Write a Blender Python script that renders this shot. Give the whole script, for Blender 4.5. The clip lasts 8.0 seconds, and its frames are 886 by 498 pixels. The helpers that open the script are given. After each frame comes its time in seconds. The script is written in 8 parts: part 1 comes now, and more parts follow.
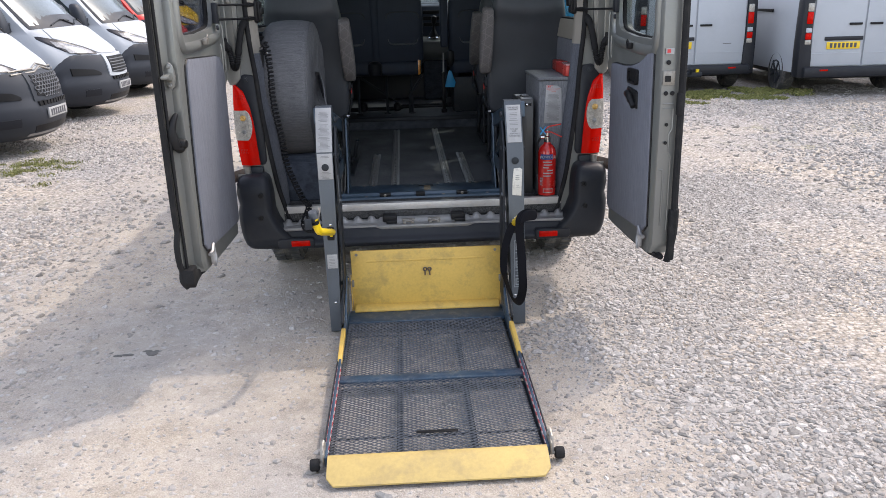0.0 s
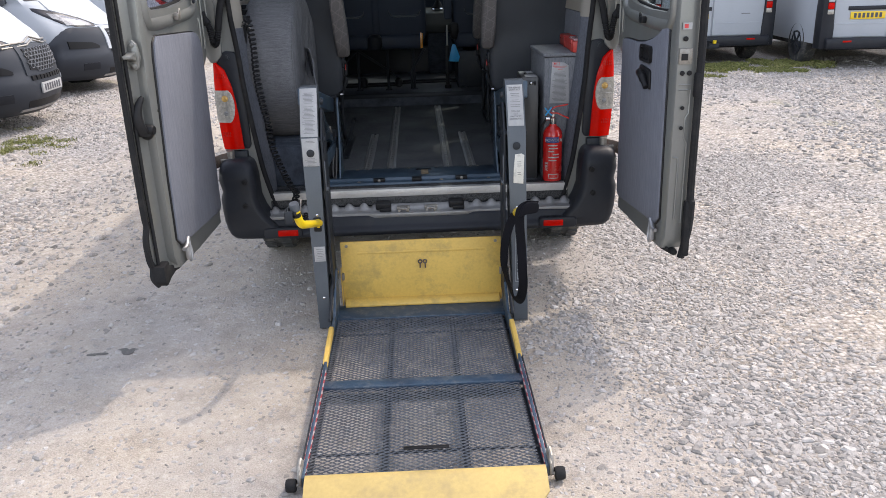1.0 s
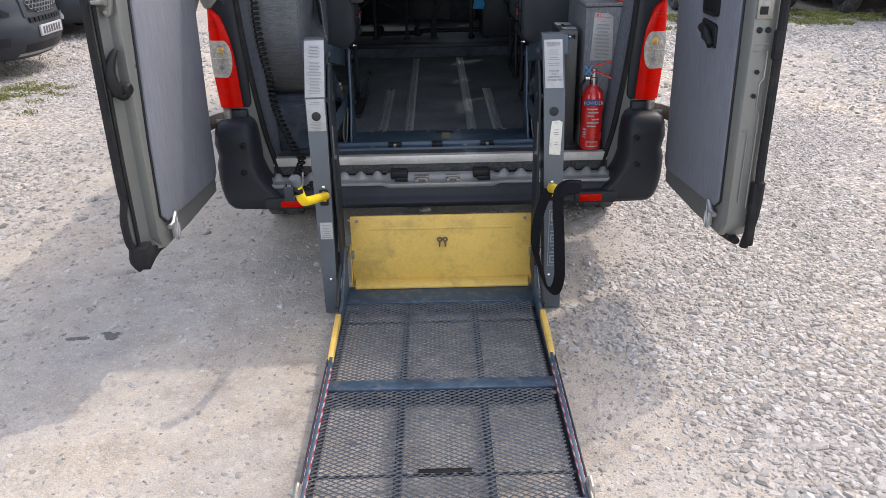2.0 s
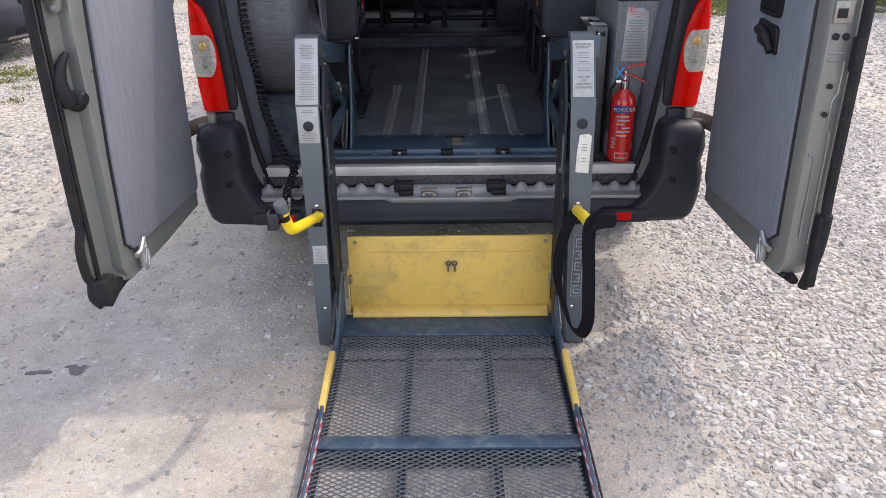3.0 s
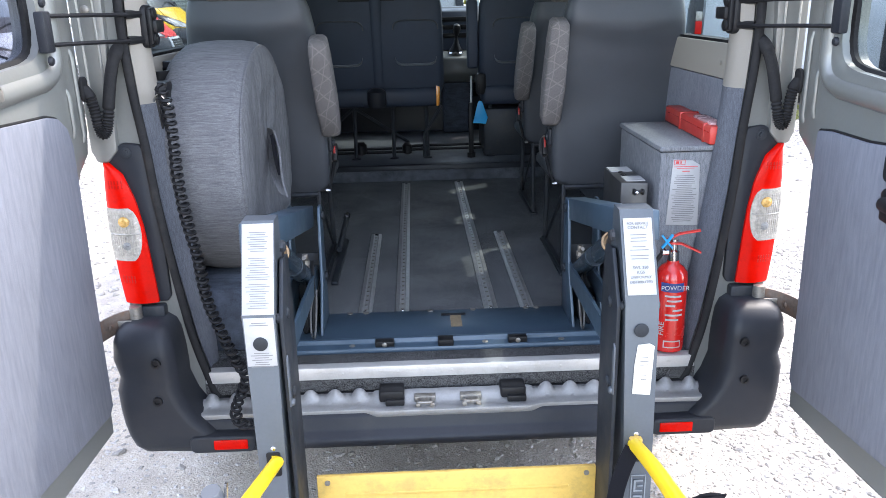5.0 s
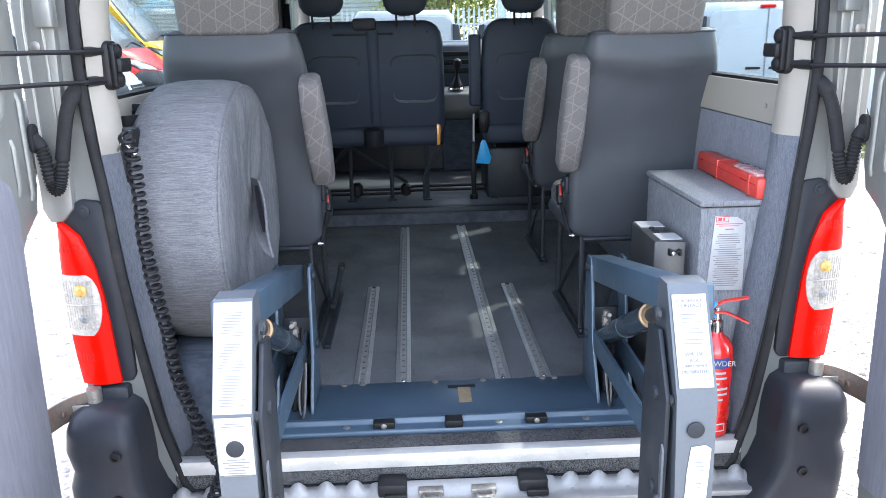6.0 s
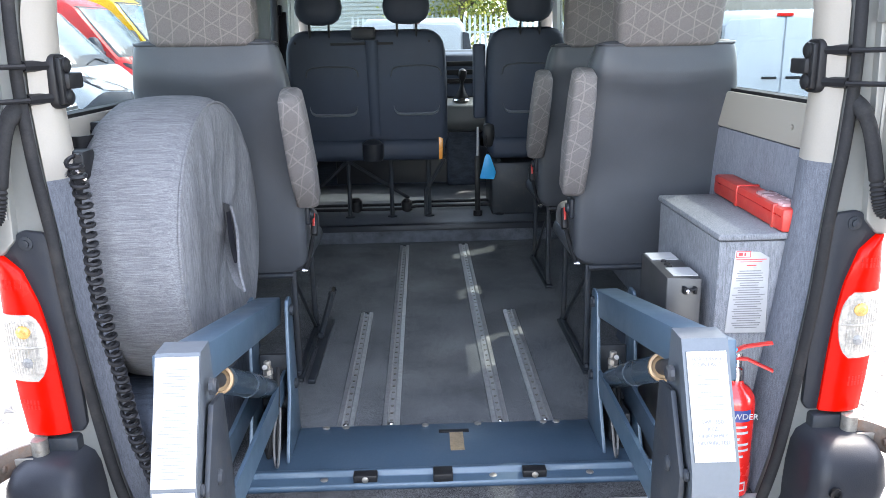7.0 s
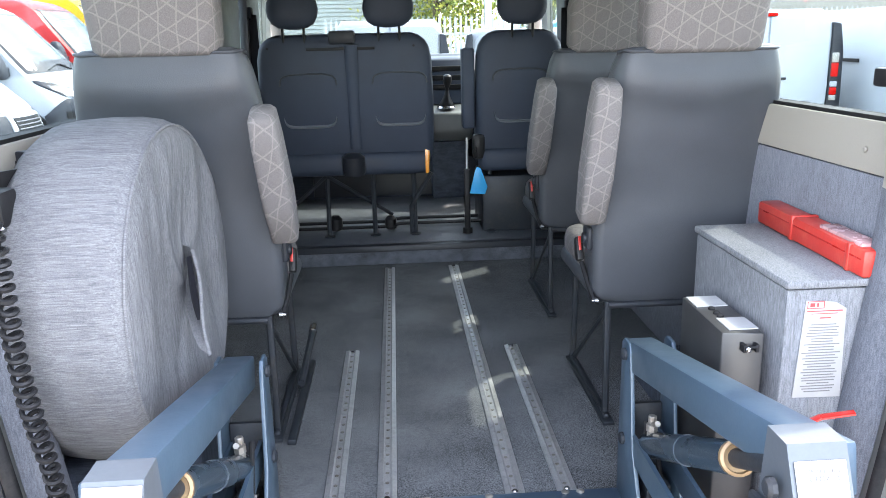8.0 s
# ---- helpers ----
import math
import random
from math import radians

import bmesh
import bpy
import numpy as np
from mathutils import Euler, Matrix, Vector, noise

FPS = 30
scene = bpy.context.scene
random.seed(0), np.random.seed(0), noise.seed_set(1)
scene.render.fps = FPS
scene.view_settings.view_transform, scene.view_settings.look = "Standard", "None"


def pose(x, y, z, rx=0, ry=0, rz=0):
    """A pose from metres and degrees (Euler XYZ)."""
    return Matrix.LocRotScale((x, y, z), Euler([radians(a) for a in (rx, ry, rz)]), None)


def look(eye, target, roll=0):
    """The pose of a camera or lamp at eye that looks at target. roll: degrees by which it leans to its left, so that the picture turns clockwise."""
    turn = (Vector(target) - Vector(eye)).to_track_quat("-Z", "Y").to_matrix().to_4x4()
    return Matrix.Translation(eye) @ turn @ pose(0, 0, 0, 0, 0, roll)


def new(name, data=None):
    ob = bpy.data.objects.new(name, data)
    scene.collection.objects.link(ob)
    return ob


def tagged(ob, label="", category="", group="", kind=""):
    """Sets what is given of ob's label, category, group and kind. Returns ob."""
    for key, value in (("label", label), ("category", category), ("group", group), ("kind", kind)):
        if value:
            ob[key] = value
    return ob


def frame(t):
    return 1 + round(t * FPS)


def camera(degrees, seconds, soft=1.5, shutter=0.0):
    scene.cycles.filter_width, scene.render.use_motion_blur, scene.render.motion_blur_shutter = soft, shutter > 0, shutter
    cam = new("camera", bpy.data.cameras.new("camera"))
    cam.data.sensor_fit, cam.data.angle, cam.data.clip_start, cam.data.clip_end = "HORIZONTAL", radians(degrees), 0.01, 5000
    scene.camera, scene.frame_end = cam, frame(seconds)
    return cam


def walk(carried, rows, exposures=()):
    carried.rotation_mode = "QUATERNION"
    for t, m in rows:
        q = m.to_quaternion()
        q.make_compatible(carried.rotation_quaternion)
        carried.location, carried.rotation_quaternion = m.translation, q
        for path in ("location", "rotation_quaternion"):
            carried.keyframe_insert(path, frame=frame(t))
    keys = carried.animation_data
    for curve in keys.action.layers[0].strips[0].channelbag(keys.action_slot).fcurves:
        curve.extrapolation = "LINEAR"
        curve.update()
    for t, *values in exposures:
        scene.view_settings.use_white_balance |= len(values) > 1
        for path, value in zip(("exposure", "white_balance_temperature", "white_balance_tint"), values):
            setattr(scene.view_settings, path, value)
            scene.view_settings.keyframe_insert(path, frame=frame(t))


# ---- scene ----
# camera and walk
cam = camera(59.2, 8.0, soft=0.82)
METRES, EYE, TURN = 3.061, 1.65, -2.5
ROWS = [
    (0.0, 0.0, 0.0, 0.0, -0.48, -17.82, 1.5),
    (0.5, 0.0025, 0.0481, -0.004, -0.7, -19.42, 1.39),
    (1.0, 0.0264, 0.0993, 0.0002, 0.4, -19.87, 1.69),
    (1.5, 0.0182, 0.1746, -0.0109, 1.19, -21.81, 1.49),
    (3.0, 0.0063, 0.3912, -0.011, 2.6, -24.97, 0.64),
    (3.5, -0.0234, 0.4617, -0.0084, 2.1, -23.99, 0.56),
    (4.0, -0.0317, 0.527, -0.0057, 0.97, -22.1, 1.05),
    (4.5, -0.0254, 0.5952, 0.0025, 0.56, -19.65, 1.26),
    (6.0, -0.0438, 0.7739, 0.0068, -0.05, -15.49, 1.21),
    (6.5, -0.0244, 0.8074, 0.0099, 0.32, -14.95, 1.14),
    (7.0, -0.024, 0.8492, 0.0104, 0.89, -14.97, 1.08),
    (7.5, -0.0394, 0.9183, 0.0109, 0.42, -14.79, 1.33),
    (8.0, -0.0482, 0.9696, 0.0154, -1.06, -14.91, 1.4),
]
KELVIN, TINT, TINT_IN = 7350, 13.0, 12.0
EXPOSE = [(0.0, 2.07, KELVIN, TINT), (3.0, 2.22, KELVIN, TINT), (3.5, 2.36, KELVIN, TINT), (4.0, 2.55, 7150, TINT), (4.5, 3.02, 6850, 12.0), (6.0, 4.0, 6800, TINT_IN), (6.5, 3.97, 6880, TINT_IN), (7.0, 4.25, 7000, TINT_IN), (8.0, 4.65, 7250, TINT_IN)]
walk(cam, [(t, pose(-0.085, -4.32, EYE, 0, 0, TURN) @ pose(METRES * x, METRES * y, METRES * z, 90 + pitch, roll, yaw))
           for t, x, y, z, yaw, pitch, roll in ROWS], EXPOSE)

# sky and sun: shadows fall to -x and -y, 0.59 and 0.43 m for each metre of height
SUN_DIR = Vector((0.59, 0.43, 1.0)).normalized()
world = bpy.data.worlds.new("sky")
scene.world = world
world.use_nodes = True
wn = world.node_tree.nodes
sky = wn.new("ShaderNodeTexSky")
sky.sky_type, sky.sun_disc = "NISHITA", False
sky.sun_elevation = math.asin(SUN_DIR.z)
sky.sun_rotation = math.atan2(SUN_DIR.x, SUN_DIR.y)
sky.dust_density, sky.air_density, sky.ozone_density = 1.2, 0.8, 0.4
haze = wn.new("ShaderNodeHueSaturation")
haze.inputs["Saturation"].default_value = 0.7
world.node_tree.links.new(sky.outputs[0], haze.inputs["Color"])
world.node_tree.links.new(haze.outputs[0], wn["Background"].inputs[0])
wn["Background"].inputs[1].default_value = 0.15
sun = new("sun", bpy.data.lights.new("sun", "SUN"))
sun.data.energy, sun.data.angle, sun.data.color = 0.46, radians(0.8), (1.0, 0.98, 0.95)
sun.matrix_world = look(SUN_DIR * 30, (0, 0, 0))

# ---- materials ----
def node_mat(name):
    m = bpy.data.materials.new(name)
    m.use_nodes = True
    return m, m.node_tree.nodes, m.node_tree.links, m.node_tree.nodes["Principled BSDF"]


def math_node(n, l, op, a, b=None, c=None):
    q = n.new("ShaderNodeMath")
    q.operation = op
    for i, v in enumerate((a, b, c)):
        if v is None:
            continue
        if isinstance(v, (int, float)):
            q.inputs[i].default_value = v
        else:
            l.new(v, q.inputs[i])
    return q.outputs[0]


def noise_tex(n, l, vec, scale, detail=4.0, rough=0.55):
    q = n.new("ShaderNodeTexNoise")
    q.inputs["Scale"].default_value, q.inputs["Detail"].default_value, q.inputs["Roughness"].default_value = scale, detail, rough
    l.new(vec, q.inputs["Vector"])
    return q.outputs["Fac"]


def ramp(n, l, fac, stops):
    q = n.new("ShaderNodeValToRGB")
    el = q.color_ramp.elements
    while len(el) < len(stops):
        el.new(0.5)
    for e, (p, c) in zip(el, stops):
        e.position = p
        e.color = (*c, 1) if len(c) == 3 else c
    l.new(fac, q.inputs["Fac"])
    return q.outputs["Color"]


def mix(n, l, fac, a, b, mode="MIX"):
    q = n.new("ShaderNodeMix")
    q.data_type, q.blend_type = "RGBA", mode
    for sock, v in ((q.inputs["Factor"], fac), (q.inputs["A"], a), (q.inputs["B"], b)):
        if isinstance(v, (int, float)):
            sock.default_value = v
        elif isinstance(v, tuple):
            sock.default_value = (*v, 1)
        else:
            l.new(v, sock)
    return q.outputs["Result"]


def bump(n, l, bs, height, strength, dist=0.01):
    q = n.new("ShaderNodeBump")
    q.inputs["Strength"].default_value, q.inputs["Distance"].default_value = strength, dist
    l.new(height, q.inputs["Height"])
    l.new(q.outputs[0], bs.inputs["Normal"])


def coords(n, l, stretch=None):
    q = n.new("ShaderNodeTexCoord").outputs["Object"]
    if stretch:
        mp = n.new("ShaderNodeMapping")
        mp.inputs["Scale"].default_value = stretch
        l.new(q, mp.inputs["Vector"])
        q = mp.outputs[0]
    return q


def surf(name, base, rough=0.6, metal=0.0, var=0.2, big=3.0, fine=150.0, bumps=0.15, dirt=None, dirt_amt=0.5, coat=0.0, stretch=None,
         dist=0.003):
    """A surface with broad stains, fine grain and relief."""
    m, n, l, bs = node_mat(name)
    vec = coords(n, l, stretch)
    a = noise_tex(n, l, vec, big, 5.0, 0.6)
    b = noise_tex(n, l, vec, fine, 3.0, 0.6)
    dark = tuple(c * (1 - var) for c in base)
    light = tuple(min(1.0, c * (1 + var)) for c in base)
    col = ramp(n, l, math_node(n, l, "ADD", math_node(n, l, "MULTIPLY", a, 0.6), math_node(n, l, "MULTIPLY", b, 0.4)), [(0.3, dark), (0.7, light)])
    if dirt:
        d = ramp(n, l, noise_tex(n, l, vec, big * 2.7, 6.0, 0.7), [(0.5, (0, 0, 0)), (0.68, (1, 1, 1))])
        col = mix(n, l, math_node(n, l, "MULTIPLY", d, dirt_amt), col, dirt)
    l.new(col, bs.inputs["Base Color"])
    r = ramp(n, l, a, [(0.3, (max(rough - 0.1, 0.02),) * 3), (0.7, (min(rough + 0.1, 1.0),) * 3)])
    l.new(r, bs.inputs["Roughness"])
    bs.inputs["Metallic"].default_value = metal
    bs.inputs["Coat Weight"].default_value = coat
    if bumps:
        bump(n, l, bs, b, bumps, dist)
    return m


def carpet_mat(name, base, lines=170.0, axis=(0, 1, 0), speck=0.5, contrast=0.35, fibre=420.0):
    """Short ribbed automotive carpet: streaky ribs and heathered fibres."""
    m, n, l, bs = node_mat(name)
    vec = coords(n, l)
    mp = n.new("ShaderNodeMapping")
    mp.inputs["Scale"].default_value = tuple(1.0 if a else 0.12 for a in axis)
    l.new(vec, mp.inputs["Vector"])
    ribs = noise_tex(n, l, mp.outputs[0], lines, 3.0, 0.7)
    heather = noise_tex(n, l, vec, fibre, 2.0, 0.7)
    broad = noise_tex(n, l, vec, 4.0, 4.0)
    f = math_node(n, l, "ADD", math_node(n, l, "MULTIPLY", ribs, 1 - speck), math_node(n, l, "MULTIPLY", heather, speck))
    f = math_node(n, l, "ADD", math_node(n, l, "MULTIPLY", f, 0.8), math_node(n, l, "MULTIPLY", broad, 0.2))
    lo = tuple(c * (1 - contrast) for c in base)
    hi = tuple(c * (1 + contrast) for c in base)
    l.new(ramp(n, l, f, [(0.4, lo), (0.6, hi)]), bs.inputs["Base Color"])
    bs.inputs["Roughness"].default_value = 0.95
    bs.inputs["Specular IOR Level"].default_value = 0.2
    bump(n, l, bs, f, 0.6, 0.003)
    return m


def cover_mat(name, upright):
    """Coarse slubbed cloth: broken streaks along the weave, lint and rubbed patches."""
    m, n, l, bs = node_mat(name)
    vec = coords(n, l)

    def streak(scale, grain):
        mp = n.new("ShaderNodeMapping")
        mp.inputs["Scale"].default_value = (1.0, 1.0, 0.05) if upright else (0.05, 1.0, 1.0)
        l.new(vec, mp.inputs["Vector"])
        return noise_tex(n, l, mp.outputs[0], scale, grain, 0.75)
    ribs, slub = streak(420.0, 2.0), streak(110.0, 4.0)
    lint = noise_tex(n, l, vec, 330.0, 3.0, 0.75)
    crease = noise_tex(n, l, vec, 22.0, 4.0, 0.65)
    broad = noise_tex(n, l, vec, 3.0, 4.0)
    f = math_node(n, l, "ADD", math_node(n, l, "MULTIPLY", ribs, 0.38), math_node(n, l, "MULTIPLY", lint, 0.22))
    f = math_node(n, l, "ADD", f, math_node(n, l, "ADD", math_node(n, l, "MULTIPLY", slub, 0.25), math_node(n, l, "MULTIPLY", broad, 0.15)))
    l.new(ramp(n, l, f, [(0.41, (0.09, 0.091, 0.097)), (0.5, (0.13, 0.131, 0.138)), (0.59, (0.176, 0.176, 0.183))]), bs.inputs["Base Color"])
    bs.inputs["Roughness"].default_value = 0.97
    bs.inputs["Specular IOR Level"].default_value = 0.1
    bump(n, l, bs, math_node(n, l, "ADD", f, math_node(n, l, "MULTIPLY", crease, 0.8)), 0.8, 0.006)
    return m


def ground_mat():
    m, n, l, bs = node_mat("gravel_ground")
    vec = coords(n, l)
    vor = n.new("ShaderNodeTexVoronoi")
    vor.inputs["Scale"].default_value = 42.0
    l.new(vec, vor.inputs["Vector"])
    vor2 = n.new("ShaderNodeTexVoronoi")
    vor2.inputs["Scale"].default_value = 110.0
    l.new(vec, vor2.inputs["Vector"])
    broad = noise_tex(n, l, vec, 0.55, 6.0, 0.65)
    mid = noise_tex(n, l, vec, 5.0, 6.0, 0.7)
    fine = noise_tex(n, l, vec, 160.0, 4.0, 0.75)
    dust = ramp(n, l, math_node(n, l, "ADD", math_node(n, l, "MULTIPLY", mid, 0.5), math_node(n, l, "MULTIPLY", fine, 0.5)),
                [(0.38, (0.27, 0.243, 0.212)), (0.5, (0.395, 0.36, 0.318)), (0.62, (0.52, 0.48, 0.43))])
    fl = n.new("ShaderNodeTexVoronoi")
    fl.inputs["Scale"].default_value = 26.0
    fl.inputs["Randomness"].default_value = 1.0
    l.new(vec, fl.inputs["Vector"])
    fsep = n.new("ShaderNodeSeparateColor")
    l.new(fl.outputs["Color"], fsep.inputs[0])
    body = ramp(n, l, math_node(n, l, "ADD", fl.outputs["Distance"], math_node(n, l, "MULTIPLY", fine, 0.7)), [(0.55, (1, 1, 1)), (0.72, (0, 0, 0))])
    fleck = math_node(n, l, "MULTIPLY", body, math_node(n, l, "GREATER_THAN", fsep.outputs[0], 0.62))
    dust = mix(n, l, math_node(n, l, "MULTIPLY", fleck, 0.4), dust, (0.52, 0.49, 0.44))
    bw = n.new("ShaderNodeSeparateColor")
    l.new(vor.outputs["Color"], bw.inputs[0])
    stone = ramp(n, l, bw.outputs[0], [(0.0, (0.29, 0.27, 0.25)), (0.5, (0.405, 0.378, 0.352)), (1.0, (0.54, 0.51, 0.48))])
    # shade between the stones, multiplied into their colour towards the cell edges
    gap_shade = ramp(n, l, vor.outputs["Distance"], [(0.35, (1, 1, 1)), (0.8, (0.6, 0.58, 0.54))])
    stone = mix(n, l, 1.0, stone, gap_shade, "MULTIPLY")
    sep = n.new("ShaderNodeSeparateXYZ")
    l.new(vec, sep.inputs[0])
    # loose stone lies to the sides; the trodden middle is bare
    side = math_node(n, l, "ABSOLUTE", math_node(n, l, "ADD", sep.outputs[0], 0.75))
    side = math_node(n, l, "ADD", side, math_node(n, l, "MULTIPLY", math_node(n, l, "SUBTRACT", broad, 0.5), 2.2))
    where = ramp(n, l, math_node(n, l, "MULTIPLY", side, 0.25), [(0.38, (0, 0, 0)), (0.56, (1, 1, 1))])
    scatter = ramp(n, l, mid, [(0.5, (0, 0, 0)), (0.62, (0.6, 0.6, 0.6))])
    fac = math_node(n, l, "MAXIMUM", where, math_node(n, l, "MULTIPLY", scatter, 0.5))
    col = mix(n, l, fac, dust, stone)
    tan = ramp(n, l, broad, [(0.4, (0.86, 0.86, 0.88)), (0.62, (1.06, 1.0, 0.92))])
    col = mix(n, l, 1.0, col, tan, "MULTIPLY")
    moss = ramp(n, l, noise_tex(n, l, vec, 1.3, 6.0, 0.75), [(0.56, (0, 0, 0)), (0.7, (1, 1, 1))])
    far = ramp(n, l, math_node(n, l, "MULTIPLY", math_node(n, l, "ABSOLUTE", sep.outputs[0]), 0.1), [(0.28, (0, 0, 0)), (0.42, (1, 1, 1))])
    col = mix(n, l, math_node(n, l, "MULTIPLY", math_node(n, l, "MULTIPLY", moss, far), 0.6), col, (0.13, 0.14, 0.05))
    l.new(col, bs.inputs["Base Color"])
    bs.inputs["Roughness"].default_value = 0.95
    bs.inputs["Specular IOR Level"].default_value = 0.25
    h = math_node(n, l, "ADD", math_node(n, l, "MULTIPLY", math_node(n, l, "SUBTRACT", 1.0, vor.outputs["Distance"]), fac),
                  math_node(n, l, "MULTIPLY", math_node(n, l, "SUBTRACT", 1.0, vor2.outputs["Distance"]), 0.35))
    h = math_node(n, l, "ADD", h, math_node(n, l, "ADD", math_node(n, l, "MULTIPLY", fine, 0.5), math_node(n, l, "MULTIPLY", fleck, 0.3)))
    bump(n, l, bs, h, 0.6, 0.014)
    return m


def stone_mat():
    m, n, l, bs = node_mat("loose_stone")
    g = n.new("ShaderNodeNewGeometry")
    vec = coords(n, l)
    c = ramp(n, l, g.outputs["Random Per Island"], [(0.0, (0.22, 0.202, 0.184)), (0.25, (0.32, 0.297, 0.273)), (0.7, (0.375, 0.349, 0.324)), (1.0, (0.46, 0.434, 0.407))])
    f = ramp(n, l, noise_tex(n, l, vec, 90.0, 4.0, 0.7), [(0.3, (0.72, 0.72, 0.72)), (0.7, (1.1, 1.1, 1.1))])
    l.new(mix(n, l, 1.0, c, f, "MULTIPLY"), bs.inputs["Base Color"])
    bs.inputs["Roughness"].default_value = 0.9
    bump(n, l, bs, noise_tex(n, l, vec, 200.0), 0.4, 0.004)
    return m


def pattern_mat():
    """Grey woven seat fabric with a pale web of straight lines meeting in stars."""
    m, n, l, bs = node_mat("web_fabric")
    vec = coords(n, l)
    sep = n.new("ShaderNodeSeparateXYZ")
    l.new(vec, sep.inputs[0])
    wob = n.new("ShaderNodeTexNoise")
    wob.inputs["Scale"].default_value, wob.inputs["Detail"].default_value = 9.0, 0.0
    l.new(vec, wob.inputs["Vector"])
    ws = n.new("ShaderNodeSeparateColor")
    l.new(wob.outputs["Color"], ws.inputs[0])
    a = math_node(n, l, "ADD", sep.outputs[0], math_node(n, l, "MULTIPLY", sep.outputs[1], 0.8))
    a = math_node(n, l, "ADD", a, math_node(n, l, "MULTIPLY", math_node(n, l, "SUBTRACT", ws.outputs[0], 0.5), 0.025))
    b = math_node(n, l, "ADD", sep.outputs[2], math_node(n, l, "MULTIPLY", sep.outputs[1], 0.45))
    b = math_node(n, l, "ADD", b, math_node(n, l, "MULTIPLY", math_node(n, l, "SUBTRACT", ws.outputs[1], 0.5), 0.025))
    lines = None
    for deg, pitch_m in ((5.0, 0.047), (65.0, 0.047), (125.0, 0.047)):
        c, s = math.cos(radians(deg)), math.sin(radians(deg))
        d = math_node(n, l, "ADD", math_node(n, l, "MULTIPLY", a, c / pitch_m), math_node(n, l, "MULTIPLY", b, s / pitch_m))
        d = math_node(n, l, "ABSOLUTE", math_node(n, l, "SUBTRACT", math_node(n, l, "FRACT", d), 0.5))
        k = ramp(n, l, d, [(0.03, (1, 1, 1)), (0.05, (0, 0, 0))])
        lines = k if lines is None else math_node(n, l, "MAXIMUM", lines, k)
    weave = noise_tex(n, l, vec, 380.0, 3.0, 0.8)
    base = ramp(n, l, weave, [(0.3, (0.095, 0.086, 0.084)), (0.7, (0.155, 0.142, 0.139))])
    pale = ramp(n, l, weave, [(0.3, (0.168, 0.151, 0.143)), (0.7, (0.232, 0.21, 0.2))])
    l.new(mix(n, l, math_node(n, l, "MULTIPLY", lines, 0.6), base, pale), bs.inputs["Base Color"])
    bs.inputs["Roughness"].default_value = 0.95
    bump(n, l, bs, weave, 0.5, 0.002)
    return m


def glass_mat(name, tint, rough=0.01):
    """Thin flat glazing: light goes straight on through the tint, and the gloss grows towards grazing angles."""
    m, n, l, bs = node_mat(name)
    clear = n.new("ShaderNodeBsdfTransparent")
    clear.inputs[0].default_value = (*tint, 1)
    gloss = n.new("ShaderNodeBsdfGlossy")
    gloss.inputs["Roughness"].default_value = rough
    facing = n.new("ShaderNodeLayerWeight")
    facing.inputs[0].default_value = 0.5
    w = math_node(n, l, "ADD", math_node(n, l, "MULTIPLY", math_node(n, l, "POWER", facing.outputs["Facing"], 4.0), 0.5), 0.03)
    both_ways = n.new("ShaderNodeMixShader")
    l.new(w, both_ways.inputs[0])
    l.new(clear.outputs[0], both_ways.inputs[1])
    l.new(gloss.outputs[0], both_ways.inputs[2])
    l.new(both_ways.outputs[0], n["Material Output"].inputs["Surface"])
    n.remove(bs)
    return m


